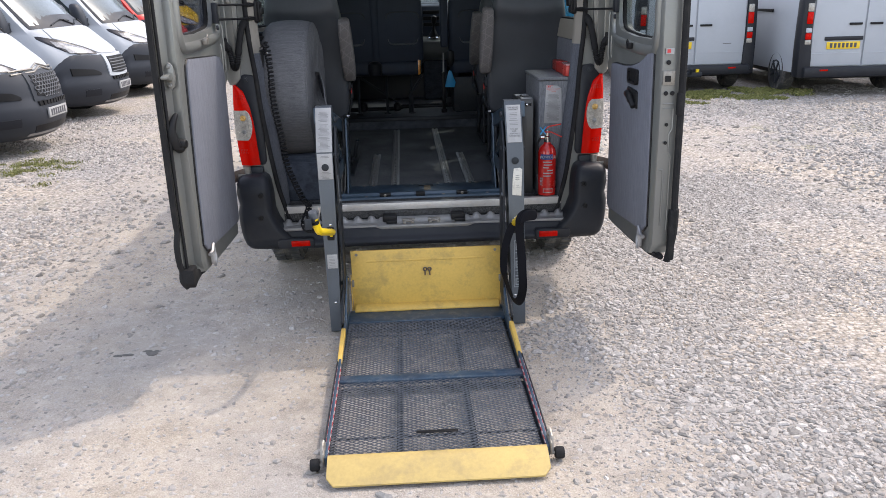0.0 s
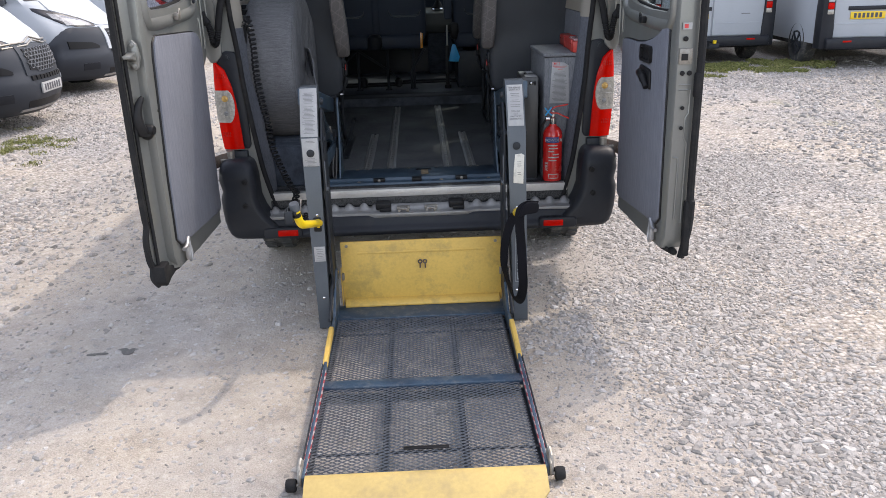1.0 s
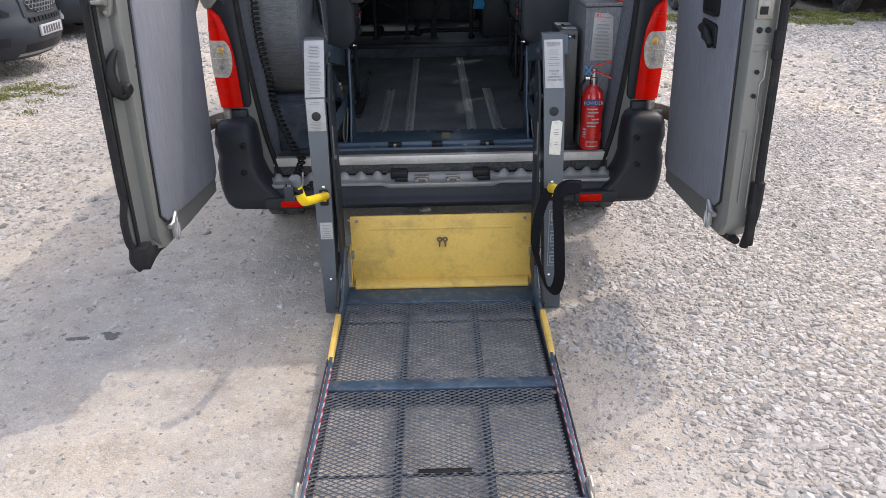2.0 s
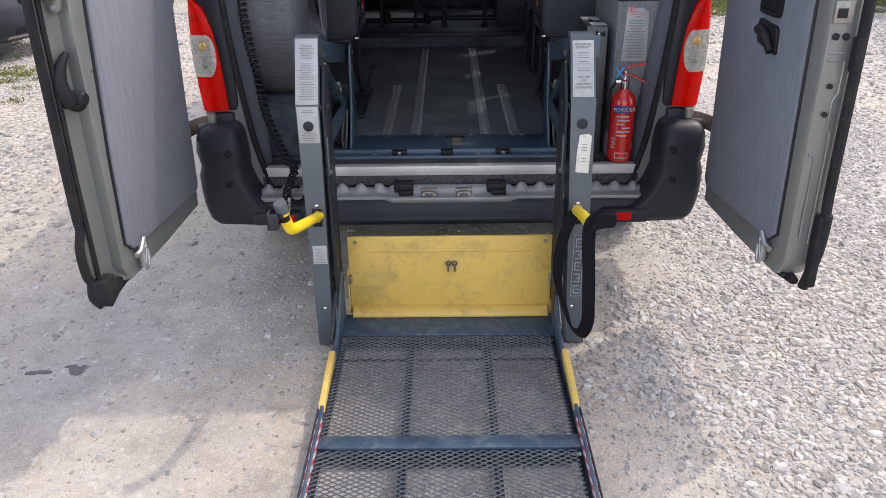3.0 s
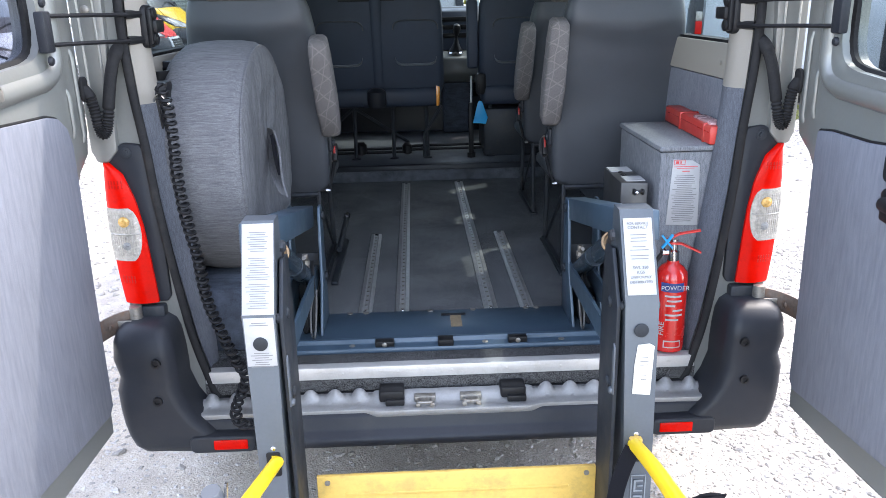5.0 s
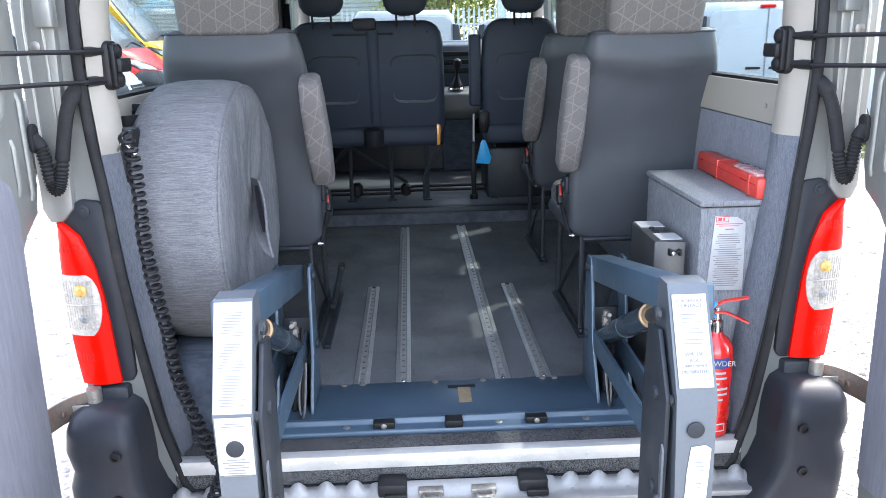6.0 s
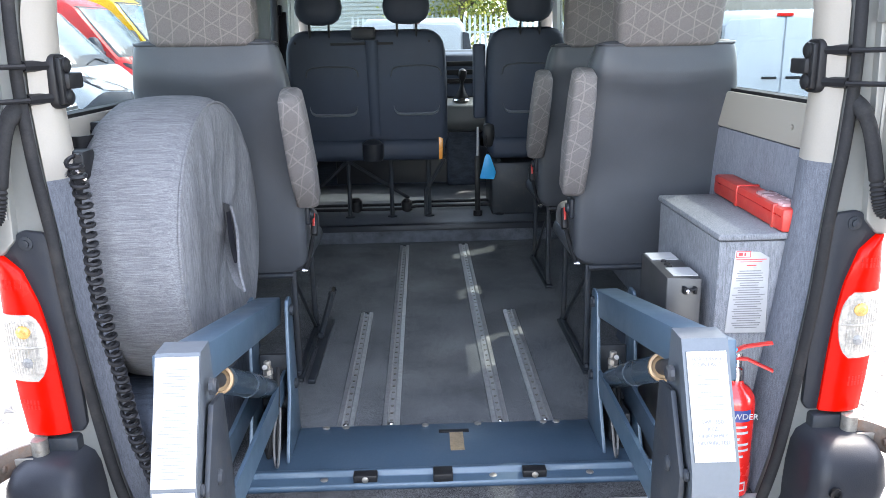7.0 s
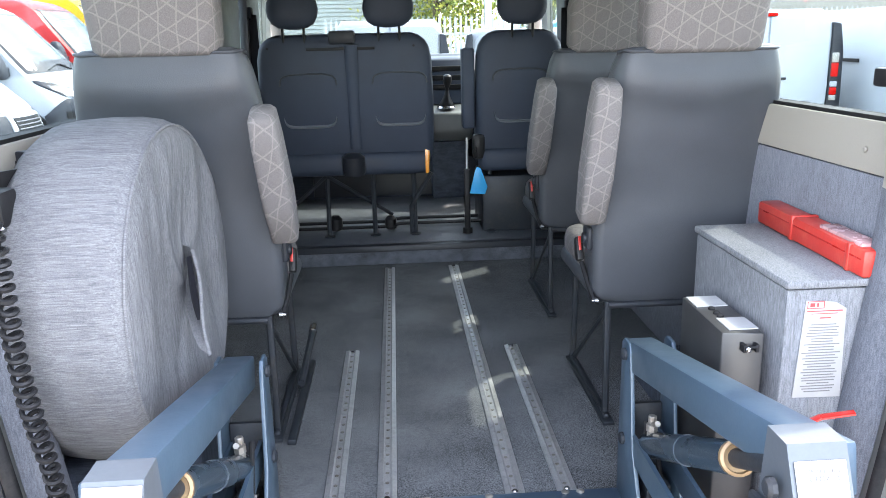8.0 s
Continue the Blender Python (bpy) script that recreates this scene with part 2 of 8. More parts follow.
M = {
    "ground": ground_mat(),
    "stone": stone_mat(),
    "silver": surf("silver_paint", (0.188, 0.193, 0.184), 0.36, 0.35, 0.06, 2.0, 90, 0.02, (0.2, 0.19, 0.16), 0.25, 0.3),
    "steelgrey": surf("bare_step", (0.24, 0.24, 0.236), 0.45, 0.3, 0.12, 6, 160, 0.05, (0.16, 0.15, 0.14), 0.5),
    "plastic": surf("charcoal_plastic", (0.02, 0.022, 0.027), 0.4, 0, 0.25, 4, 420, 0.12, (0.04, 0.038, 0.036), 0.22),
    "black": surf("black_plastic", (0.012, 0.012, 0.013), 0.45, 0, 0.2, 8, 200, 0.05),
    "rubber": surf("rubber", (0.016, 0.016, 0.017), 0.75, 0, 0.3, 6, 200, 0.15, (0.05, 0.047, 0.042), 0.3),
    "door_carpet": carpet_mat("door_carpet", (0.148, 0.156, 0.182), 75, (0, 1, 0), 0.45, 0.15),
    "wall_carpet": carpet_mat("wall_carpet", (0.15, 0.157, 0.178), 300, (1, 1, 0), 0.5, 0.32),
    # the wall carpet again, darkened for the shade on the rear pillars
    "shaded_wall_carpet": carpet_mat("shaded_wall_carpet", (0.105, 0.112, 0.13), 300, (1, 1, 0), 0.5, 0.32),
    "box_carpet": carpet_mat("box_carpet", (0.172, 0.178, 0.19), 300, (1, 1, 0), 0.5, 0.4),
    "cover": cover_mat("wheel_cover_cloth", False),
    "cover_side": cover_mat("wheel_cover_side_cloth", True),
    "floor": carpet_mat("floor_carpet", (0.096, 0.1, 0.104), 90, (1, 1, 1), 0.85, 0.75, 280.0),
    "speck": carpet_mat("speckled_edge", (0.06, 0.06, 0.06), 60, (1, 1, 1), 0.8, 0.95),
    "dark_carpet": carpet_mat("dark_carpet", (0.06, 0.07, 0.09), 120, (0, 1, 0), 0.5, 0.4),
    "beige": surf("pale_trim", (0.25, 0.228, 0.196), 0.6, 0, 0.06, 2, 260, 0.08),
    "vinyl": surf("grey_vinyl", (0.051, 0.055, 0.062), 0.46, 0, 0.16, 5, 420, 0.18),
    "bench": surf("charcoal_cloth", (0.033, 0.042, 0.061), 0.55, 0, 0.2, 5, 400, 0.2),
    "web": pattern_mat(),
    "rail": surf("aluminium_rail", (0.42, 0.42, 0.42), 0.42, 0.7, 0.2, 14, 200, 0.1, (0.2, 0.2, 0.19), 0.4),
    "alu": surf("aluminium_strip", (0.5, 0.49, 0.47), 0.4, 0.35, 0.1, 12, 240, 0.05, (0.35, 0.33, 0.3), 0.4),
    "blue": surf("blue_steel", (0.044, 0.074, 0.106), 0.38, 0.1, 0.15, 4, 120, 0.04, (0.06, 0.085, 0.115), 0.4, 0.08),
    "ram": surf("ram_paint", (0.024, 0.038, 0.052), 0.26, 0.1, 0.2, 6, 120, 0.03, (0.05, 0.06, 0.07), 0.35, 0.2),
    "pale_cable": surf("grey_cable", (0.1, 0.1, 0.1), 0.5, 0, 0.1, 9, 90, 0.02),
    "mat": surf("cab_rubber", (0.085, 0.092, 0.105), 0.55, 0, 0.2, 5, 90, 0.15, (0.03, 0.031, 0.034), 0.25),
    "post": surf("grey_steel", (0.066, 0.077, 0.09), 0.42, 0.1, 0.12, 3, 120, 0.04, (0.05, 0.06, 0.07), 0.35, 0.1),
    "dark_steel": surf("dark_steel", (0.022, 0.026, 0.032), 0.5, 0.2, 0.2, 6, 150, 0.08, (0.07, 0.06, 0.05), 0.3),
    "mesh": surf("platform_mesh", (0.075, 0.082, 0.092), 0.45, 0.3, 0.35, 5, 120, 0.05, (0.22, 0.2, 0.18), 0.5),
    "deck": surf("platform_steel", (0.03, 0.06, 0.096), 0.45, 0.15, 0.3, 9, 90, 0.06, (0.2, 0.21, 0.215), 0.4),
    "yellow": surf("worn_yellow", (0.6, 0.385, 0.09), 0.52, 0, 0.14, 3.5, 80, 0.05, (0.27, 0.2, 0.07), 0.55),
    "bright_yellow": surf("bright_yellow", (0.8, 0.56, 0.015), 0.38, 0, 0.06, 4, 120, 0.03),
    "lip_yellow": surf("pale_yellow", (0.46, 0.33, 0.115), 0.55, 0, 0.15, 4, 70, 0.06, (0.25, 0.19, 0.1), 0.5),
    "paper": surf("white_label", (0.33, 0.33, 0.33), 0.5, 0, 0.03, 5, 100, 0.0, (0.55, 0.55, 0.54), 0.25),
    "ink": surf("grey_ink", (0.15, 0.148, 0.15), 0.6, 0, 0.1, 9, 90, 0),
    "dark_ink": surf("dark_ink", (0.06, 0.06, 0.07), 0.6, 0, 0.1, 9, 90, 0),
    "red_ink": surf("red_ink", (0.55, 0.05, 0.05), 0.6, 0, 0.1, 9, 90, 0),
    "red": surf("extinguisher_red", (0.5, 0.013, 0.01), 0.22, 0, 0.06, 6, 120, 0.01, None, 0, 0.5),
    "red_box": surf("red_plastic_box", (0.46, 0.03, 0.022), 0.4, 0, 0.1, 6, 120, 0.05, (0.6, 0.16, 0.1), 0.3),
    "red_lamp": surf("red_lens", (0.52, 0.004, 0.001), 0.2, 0, 0.12, 14, 200, 0.02, (0.36, 0.003, 0.002), 0.5),
    "clear_lamp": surf("clear_lens", (0.33, 0.31, 0.275), 0.2, 0.1, 0.4, 60, 160, 0.08, (0.2, 0.19, 0.17), 0.35, 0.2),
    "amber_lens": surf("amber_bulb", (0.5, 0.3, 0.09), 0.25, 0.2, 0.3, 60, 90, 0, (0.2, 0.15, 0.08), 0.5),
    "orange": surf("amber", (0.75, 0.27, 0.03), 0.3, 0, 0.05, 9, 90, 0, None, 0, 0.3),
    "chrome": surf("chrome", (0.65, 0.65, 0.65), 0.18, 1.0, 0.1, 20, 100, 0.02),
    "dull": surf("dull_metal", (0.28, 0.265, 0.24), 0.5, 0.7, 0.25, 14, 160, 0.1, (0.12, 0.075, 0.045), 0.55),
    "rust": surf("rusty_hinge", (0.11, 0.085, 0.07), 0.6, 0.4, 0.35, 12, 120, 0.15, (0.16, 0.07, 0.03), 0.5),
    "brass": surf("brass", (0.26, 0.17, 0.09), 0.45, 0.4, 0.12, 12, 90, 0.03),
    "blue_plastic": surf("bright_blue", (0.02, 0.34, 0.66), 0.4, 0, 0.06, 8, 90, 0.02),
    "navy": surf("navy_print", (0.02, 0.04, 0.16), 0.4, 0, 0.06, 8, 90, 0),
    "webbing": surf("black_webbing", (0.007, 0.007, 0.009), 0.8, 0, 0.3, 8, 300, 0.3),
    "tyre": surf("tyre_rubber", (0.045, 0.045, 0.045), 0.85, 0, 0.2, 5, 90, 0.2, (0.2, 0.185, 0.16), 0.6),
    "rim": surf("wheel_rim", (0.35, 0.35, 0.36), 0.4, 0.7, 0.1, 8, 90, 0.03),
    "van_white": surf("white_paint", (0.40, 0.425, 0.455), 0.45, 0, 0.04, 0.8, 60, 0, (0.33, 0.35, 0.375), 0.3),
    # darker copy of the white paint, so the sunlit vans ahead don't burn out
    "van_white_dimmed": surf("dimmed_white_paint", (0.26, 0.27, 0.285), 0.4, 0, 0.05, 0.8, 60, 0, (0.2, 0.21, 0.22), 0.3),
    "van_grey": surf("grey_bumper", (0.026, 0.030, 0.038), 0.5, 0, 0.1, 2, 90, 0.0),
    "van_red": surf("red_paint", (0.55, 0.035, 0.035), 0.35, 0, 0.05, 0.8, 60, 0),
    "van_yellow": surf("yellow_paint", (0.62, 0.38, 0.012), 0.35, 0, 0.05, 0.8, 60, 0),
    "van_teal": surf("teal_paint", (0.01, 0.3, 0.5), 0.25, 0, 0.03, 0.8, 60, 0, None, 0, 0.5),
    "glass": glass_mat("tinted_glass", (0.64, 0.69, 0.69)),
    "privacy": glass_mat("privacy_glass", (0.5, 0.51, 0.55)),
    "tint": glass_mat("pale_tint", (0.68, 0.72, 0.72)),
    "dark_glass": surf("dark_glazing", (0.03, 0.04, 0.042), 0.06, 0.0, 0.15, 1.0, 30, 0),
    "plate_yellow": surf("plate_yellow", (0.75, 0.5, 0.02), 0.4, 0, 0.04, 6, 90, 0),
    "cladding": surf("grey_cladding", (0.3, 0.32, 0.3), 0.5, 0.1, 0.08, 0.7, 20, 0.02),
    "fence": surf("galvanised", (0.4, 0.42, 0.42), 0.45, 0.6, 0.12, 5, 60, 0.05),
    "console": surf("console_plastic", (0.105, 0.112, 0.112), 0.5, 0, 0.12, 5, 300, 0.08),
    "step_carpet": carpet_mat("step_carpet", (0.075, 0.082, 0.095), 120, (0, 1, 0), 0.6, 0.5),
    "bark": surf("bark", (0.1, 0.075, 0.05), 0.9, 0, 0.3, 6, 40, 0.5),
}


for matte, gloss in (("plastic", 0.2), ("van_grey", 0.3), ("bench", 0.25), ("vinyl", 0.3), ("red_lamp", 0.1), ("black", 0.2), ("rubber", 0.15), ("webbing", 0.1), ("dark_steel", 0.3), ("dark_carpet", 0.1)):
    M[matte].node_tree.nodes["Principled BSDF"].inputs["Specular IOR Level"].default_value = gloss


def leaf_mat():
    m, n, l, bs = node_mat("leaves")
    g = n.new("ShaderNodeNewGeometry")
    l.new(ramp(n, l, g.outputs["Random Per Island"], [(0.0, (0.08, 0.12, 0.015)), (0.5, (0.22, 0.24, 0.03)), (1.0, (0.42, 0.38, 0.05))]), bs.inputs["Base Color"])
    bs.inputs["Roughness"].default_value = 0.6
    return m


M["leaf"] = leaf_mat()
M["bulb_grey"] = surf("bulb_grey", (0.2, 0.2, 0.2), 0.3, 0.2, 0.2, 30, 90, 0)
M["red_deep"] = surf("deep_red_lens", (0.36, 0.006, 0.004), 0.3, 0, 0.1, 9, 90, 0)


# ---- mesh helpers ----
def finish(name, bm, material, smooth=True, angle=40.0):
    bmesh.ops.recalc_face_normals(bm, faces=bm.faces)
    if smooth:
        lim = radians(angle)
        for f in bm.faces:
            f.smooth = True
        for e in bm.edges:
            e.smooth = len(e.link_faces) == 2 and e.calc_face_angle(0.0) < lim
    me = bpy.data.meshes.new(name)
    bm.to_mesh(me)
    bm.free()
    me.materials.append(material)
    return me


def world_of(ob):
    m = ob.matrix_basis
    if ob.parent:
        m = world_of(ob.parent) @ ob.matrix_parent_inverse @ m
    return m


def part(name, bm, material, parent, label="", smooth=True, angle=40.0):
    """Links a bmesh, given in the thing's build space, as one mesh under a thing or a part."""
    ob = new(name, finish(name, bm, material, smooth, angle))
    if parent:
        ob.parent = parent
        ob.matrix_parent_inverse = world_of(parent).inverted()
    if label:
        ob["label"] = label
    return ob


def thing(name, label, category, at=(0, 0, 0), group="", kind=""):
    ob = new(name)
    ob.empty_display_size = 0.1
    ob.matrix_basis = pose(*at)
    return tagged(ob, label, category, group, kind)


def solid(name, bm, material, label, category, group="", kind="", smooth=True, angle=40.0):
    return tagged(new(name, finish(name, bm, material, smooth, angle)), label, category, group, kind)


def B():
    return bmesh.new()


def bx(bm, x0, y0, z0, x1, y1, z1, bev=0.0, seg=2, m=None):
    """A box with rounded edges."""
    r = bmesh.ops.create_cube(bm, size=1.0)
    vs = r["verts"]
    for v in vs:
        v.co = Vector(((x0 + x1) / 2 + v.co.x * (x1 - x0), (y0 + y1) / 2 + v.co.y * (y1 - y0), (z0 + z1) / 2 + v.co.z * (z1 - z0)))
    if bev:
        es = list({e for v in vs for e in v.link_edges})
        out = bmesh.ops.bevel(bm, geom=es, offset=bev, segments=seg, profile=0.5, affect="EDGES", clamp_overlap=True)
        vs = list(set(v for v in vs if v.is_valid) | set(out["verts"]))
    if m is not None:
        bmesh.ops.transform(bm, matrix=m, verts=vs)
    return bm


def prism(bm, pts, axis, a, b, bev=0.0, seg=2, m=None):
    """A polygon (pairs) drawn across the other two axes, drawn out along axis from a to b."""
    def at(p, h):
        return {"x": (h, p[0], p[1]), "y": (p[0], h, p[1]), "z": (p[0], p[1], h)}[axis]
    v0 = [bm.verts.new(at(p, a)) for p in pts]
    v1 = [bm.verts.new(at(p, b)) for p in pts]
    fs = [bm.faces.new(v0), bm.faces.new(v1[::-1])]
    k = len(pts)
    for i in range(k):
        fs.append(bm.faces.new((v0[i], v1[i], v1[(i + 1) % k], v0[(i + 1) % k])))
    vs = v0 + v1
    if bev:
        bmesh.ops.recalc_face_normals(bm, faces=fs)
        es = [e for e in {e for f in fs for e in f.edges} if e.calc_face_angle(0.0) > 0.4]
        out = bmesh.ops.bevel(bm, geom=es, offset=bev, segments=seg, profile=0.5, affect="EDGES", clamp_overlap=True)
        vs = list(set(v for v in vs if v.is_valid) | set(out["verts"]))
    if m is not None:
        bmesh.ops.transform(bm, matrix=m, verts=vs)
    return bm


def tube(bm, pts, r, n=8, closed=False, flat=None):
    """A round bar along points; flat=(w, h) gives a flat strap instead."""
    pts = [Vector(p) for p in pts]
    k = len(pts)
    rings = []
    up = None
    for i, p in enumerate(pts):
        a = pts[(i - 1) % k] if closed or i else p
        b = pts[(i + 1) % k] if closed or i < k - 1 else p
        t = (b - a).normalized()
        if up is None:
            up = Vector((0, 0, 1)) if abs(t.z) < 0.9 else Vector((1, 0, 0))
        side = t.cross(up).normalized()
        up = side.cross(t).normalized()
        ring = []
        for j in range(n):
            q = 2 * math.pi * j / n
            if flat:
                c, s = math.cos(q + math.pi / n), math.sin(q + math.pi / n)
                c, s = (math.copysign(min(1, abs(c) * 1.4), c), math.copysign(min(1, abs(s) * 1.4), s))
                ring.append(bm.verts.new(p + side * c * flat[0] + up * s * flat[1]))
            else:
                rr = r[i] if isinstance(r, (list, tuple)) else r
                ring.append(bm.verts.new(p + (side * math.cos(q) + up * math.sin(q)) * rr))
        rings.append(ring)
    for i in range(k if closed else k - 1):
        a, b = rings[i], rings[(i + 1) % k]
        for j in range(n):
            bm.faces.new((a[j], a[(j + 1) % n], b[(j + 1) % n], b[j]))
    if not closed:
        bm.faces.new(rings[0][::-1])
        bm.faces.new(rings[-1])
    return bm


def lathe(bm, prof, n=24, m=None):
    """Turns (radius, height) pairs about z."""
    rings = []
    vs = []
    for r, z in prof:
        ring = [bm.verts.new((max(r, 0.0004) * math.cos(2 * math.pi * j / n), max(r, 0.0004) * math.sin(2 * math.pi * j / n), z)) for j in range(n)]
        rings.append(ring)
        vs += ring
    for a, b in zip(rings, rings[1:]):
        for j in range(n):
            bm.faces.new((a[j], a[(j + 1) % n], b[(j + 1) % n], b[j]))
    bm.faces.new(rings[0][::-1])
    bm.faces.new(rings[-1])
    if m is not None:
        bmesh.ops.transform(bm, matrix=m, verts=vs)
    return bm


def loft(bm, rings, cap=True, close=True):
    """Skins loops of equal length."""
    vr = [[bm.verts.new(p) for p in ring] for ring in rings]
    n = len(vr[0])
    for a, b in zip(vr, vr[1:]):
        for j in range(n if close else n - 1):
            bm.faces.new((a[j], a[(j + 1) % n], b[(j + 1) % n], b[j]))
    if cap and close:
        bm.faces.new(vr[0][::-1])
        bm.faces.new(vr[-1])
    return bm


def frame_panel(bm, outer, inner, axis, a, b, m=None):
    """A plate with one opening: two loops with as many points each, and a thickness from a to b along axis."""
    def at(p, h):
        return {"x": (h, p[0], p[1]), "y": (p[0], h, p[1]), "z": (p[0], p[1], h)}[axis]
    o0, o1 = [bm.verts.new(at(p, a)) for p in outer], [bm.verts.new(at(p, b)) for p in outer]
    i0, i1 = [bm.verts.new(at(p, a)) for p in inner], [bm.verts.new(at(p, b)) for p in inner]
    k = len(outer)
    for j in range(k):
        q = (j + 1) % k
        bm.faces.new((o0[j], o0[q], i0[q], i0[j]))
        bm.faces.new((o1[j], i1[j], i1[q], o1[q]))
        bm.faces.new((o0[j], o1[j], o1[q], o0[q]))
        bm.faces.new((i0[j], i0[q], i1[q], i1[j]))
    if m is not None:
        bmesh.ops.transform(bm, matrix=m, verts=o0 + o1 + i0 + i1)
    return bm


def smooth_line(pts, step=6):
    """A smooth curve through points."""
    pts = [Vector(p) for p in pts]
    out = []
    for i in range(len(pts) - 1):
        p0, p1, p2, p3 = pts[max(i - 1, 0)], pts[i], pts[i + 1], pts[min(i + 2, len(pts) - 1)]
        for s in range(step):
            t = s / step
            out.append(0.5 * ((2 * p1) + (p2 - p0) * t + (2 * p0 - 5 * p1 + 4 * p2 - p3) * t * t + (3 * p1 - p0 - 3 * p2 + p3) * t ** 3))
    return out + [pts[-1]]


def rounded(x0, y0, x1, y1, r, n=4):
    """A rounded rectangle as a loop of pairs."""
    out = []
    for cx, cy, a in ((x1 - r, y1 - r, 0), (x0 + r, y1 - r, 90), (x0 + r, y0 + r, 180), (x1 - r, y0 + r, 270)):
        for i in range(n + 1):
            q = radians(a + 90 * i / n)
            out.append((cx + r * math.cos(q), cy + r * math.sin(q)))
    return out


def words(name, text, size, material, m, parent, depth=0.0006):
    """Raised lettering in the built-in font."""
    cu = bpy.data.curves.new(name, "FONT")
    cu.body, cu.size, cu.align_x, cu.align_y, cu.extrude = text, size, "CENTER", "CENTER", depth
    tmp = bpy.data.objects.new(name, cu)
    me = bpy.data.meshes.new_from_object(tmp)
    bpy.data.objects.remove(tmp)
    me.transform(m)
    me.materials.clear()
    me.materials.append(material)
    ob = new(name, me)
    ob.parent = parent
    ob.matrix_parent_inverse = world_of(parent).inverted()
    return ob


def bars(name, material, m, width, rows, parent, h=0.004, seed=1):
    """Lines of print too small to read, as plain bars on a label; rows are heights on it."""
    rnd = random.Random(seed)
    bm = B()
    for z in rows:
        w = width * rnd.uniform(0.55, 1.0)
        bx(bm, -w / 2, 0, z - h / 2, w / 2, 0.0008, z + h / 2, m=m)
    return tagged(part(name, bm, material, parent, smooth=False), kind="stuff")


def bolt(bm, x, y, z, r=0.008, axis="y", h=0.006, sgn=-1):
    rot = {"y": pose(0, 0, 0, -90 * sgn), "x": pose(0, 0, 0, 0, 90 * sgn), "z": pose(0, 0, 0)}[axis]
    lathe(bm, [(r, 0), (r, h * 0.6), (r * 0.7, h)], 8, Matrix.Translation((x, y, z)) @ rot)

# ---- ground ----
def build_ground():
    xs = [-400, -150, -60, -30] + [-16 + 0.5 * i for i in range(65)] + [30, 60, 150, 400]
    ys = [-400, -150, -60, -30] + [-10 + 0.5 * i for i in range(81)] + [45, 60, 150, 400]
    bm = B()
    grid = []
    for y in ys:
        row = []
        for x in xs:
            near = max(0.0, 1 - max(abs(x), abs(y - 5)) / 28)
            row.append(bm.verts.new((x, y, 0.008 * near * noise.noise((x * 0.5, y * 0.5, 0.3)) - 0.005)))
        grid.append(row)
    for a, b in zip(grid, grid[1:]):
        for j in range(len(xs) - 1):
            bm.faces.new((a[j], a[j + 1], b[j + 1], b[j]))
    return solid("ground", bm, M["ground"], "pale dusty yard of trodden limestone gravel", "ground", kind="structure")


def stones(name, label, pitch, box, size, keep, seed, tall=(0.3, 0.55), sunk=0.35):
    """Worn angular chippings bedded side by side in the ground, as one mesh."""
    rng = np.random.default_rng(seed)
    gx, gy = np.meshgrid(np.arange(box[0], box[2], pitch), np.arange(box[1], box[3], pitch))
    x = gx.ravel() + rng.uniform(-0.5, 0.5, gx.size) * pitch
    y = gy.ravel() + rng.uniform(-0.5, 0.5, gx.size) * pitch
    ok = rng.random(x.size) < keep(x, y)
    x, y = x[ok], y[ok]
    n = len(x)
    r = np.minimum(size[0] * np.exp(rng.normal(0, size[1], n)) / 2, size[0] * 1.1)
    k = 6
    a = (np.arange(k)[None] + rng.uniform(-0.32, 0.32, (n, k))) * (2 * np.pi / k)
    rad = r[:, None] * rng.uniform(0.82, 1.15, (n, k))
    px, py = rad * np.cos(a) * rng.uniform(1.0, 1.45, n)[:, None], rad * np.sin(a) * rng.uniform(0.75, 1.0, n)[:, None]
    turn = rng.uniform(0, 2 * np.pi, n)
    c, s = np.cos(turn)[:, None], np.sin(turn)[:, None]
    px, py = px * c - py * s, px * s + py * c
    h = r * rng.uniform(tall[0], tall[1], n) * 2
    base = ground_rise(x, y) - h * sunk
    slope = rng.normal(0, 0.14, (n, 2))
    off = rng.normal(0, 0.1, (n, 2)) * r[:, None]
    rings = []
    for wide, high in ((0.96, 0.1), (1.0, 0.55), (0.62, 1.0)):
        z = base[:, None] + h[:, None] * high + (px * slope[:, :1] + py * slope[:, 1:]) * high
        rings.append(np.stack([x[:, None] + px * wide + off[:, :1] * high, y[:, None] + py * wide + off[:, 1:] * high, z], -1))
    rings[0][..., 2] = base[:, None] - 0.004
    p = np.concatenate(rings, 1).reshape(-1, 3)
    quads = [(q + b * k, (q + 1) % k + b * k, (q + 1) % k + (b + 1) * k, q + (b + 1) * k) for b in (0, 1) for q in range(k)]
    one = np.concatenate([np.arange(k) + 2 * k, np.array(quads).ravel()])
    starts = np.concatenate([[0], k + 4 * np.arange(len(quads))])
    f = (one[None] + 3 * k * np.arange(n)[:, None]).ravel()
    st = (starts[None] + len(one) * np.arange(n)[:, None]).ravel()
    me = bpy.data.meshes.new(name)
    me.vertices.add(len(p))
    me.vertices.foreach_set("co", p.ravel())
    me.loops.add(len(f))
    me.loops.foreach_set("vertex_index", f.astype(np.int32))
    me.polygons.add(len(st))
    me.polygons.foreach_set("loop_start", st.astype(np.int32))
    me.update(calc_edges=True)
    me.shade_flat()
    me.materials.append(M["stone"])
    return tagged(new(name, me), label, "gravel", kind="stuff")


def ground_rise(x, y):
    return np.array([ground_height(u, v) for u, v in zip(x, y)])


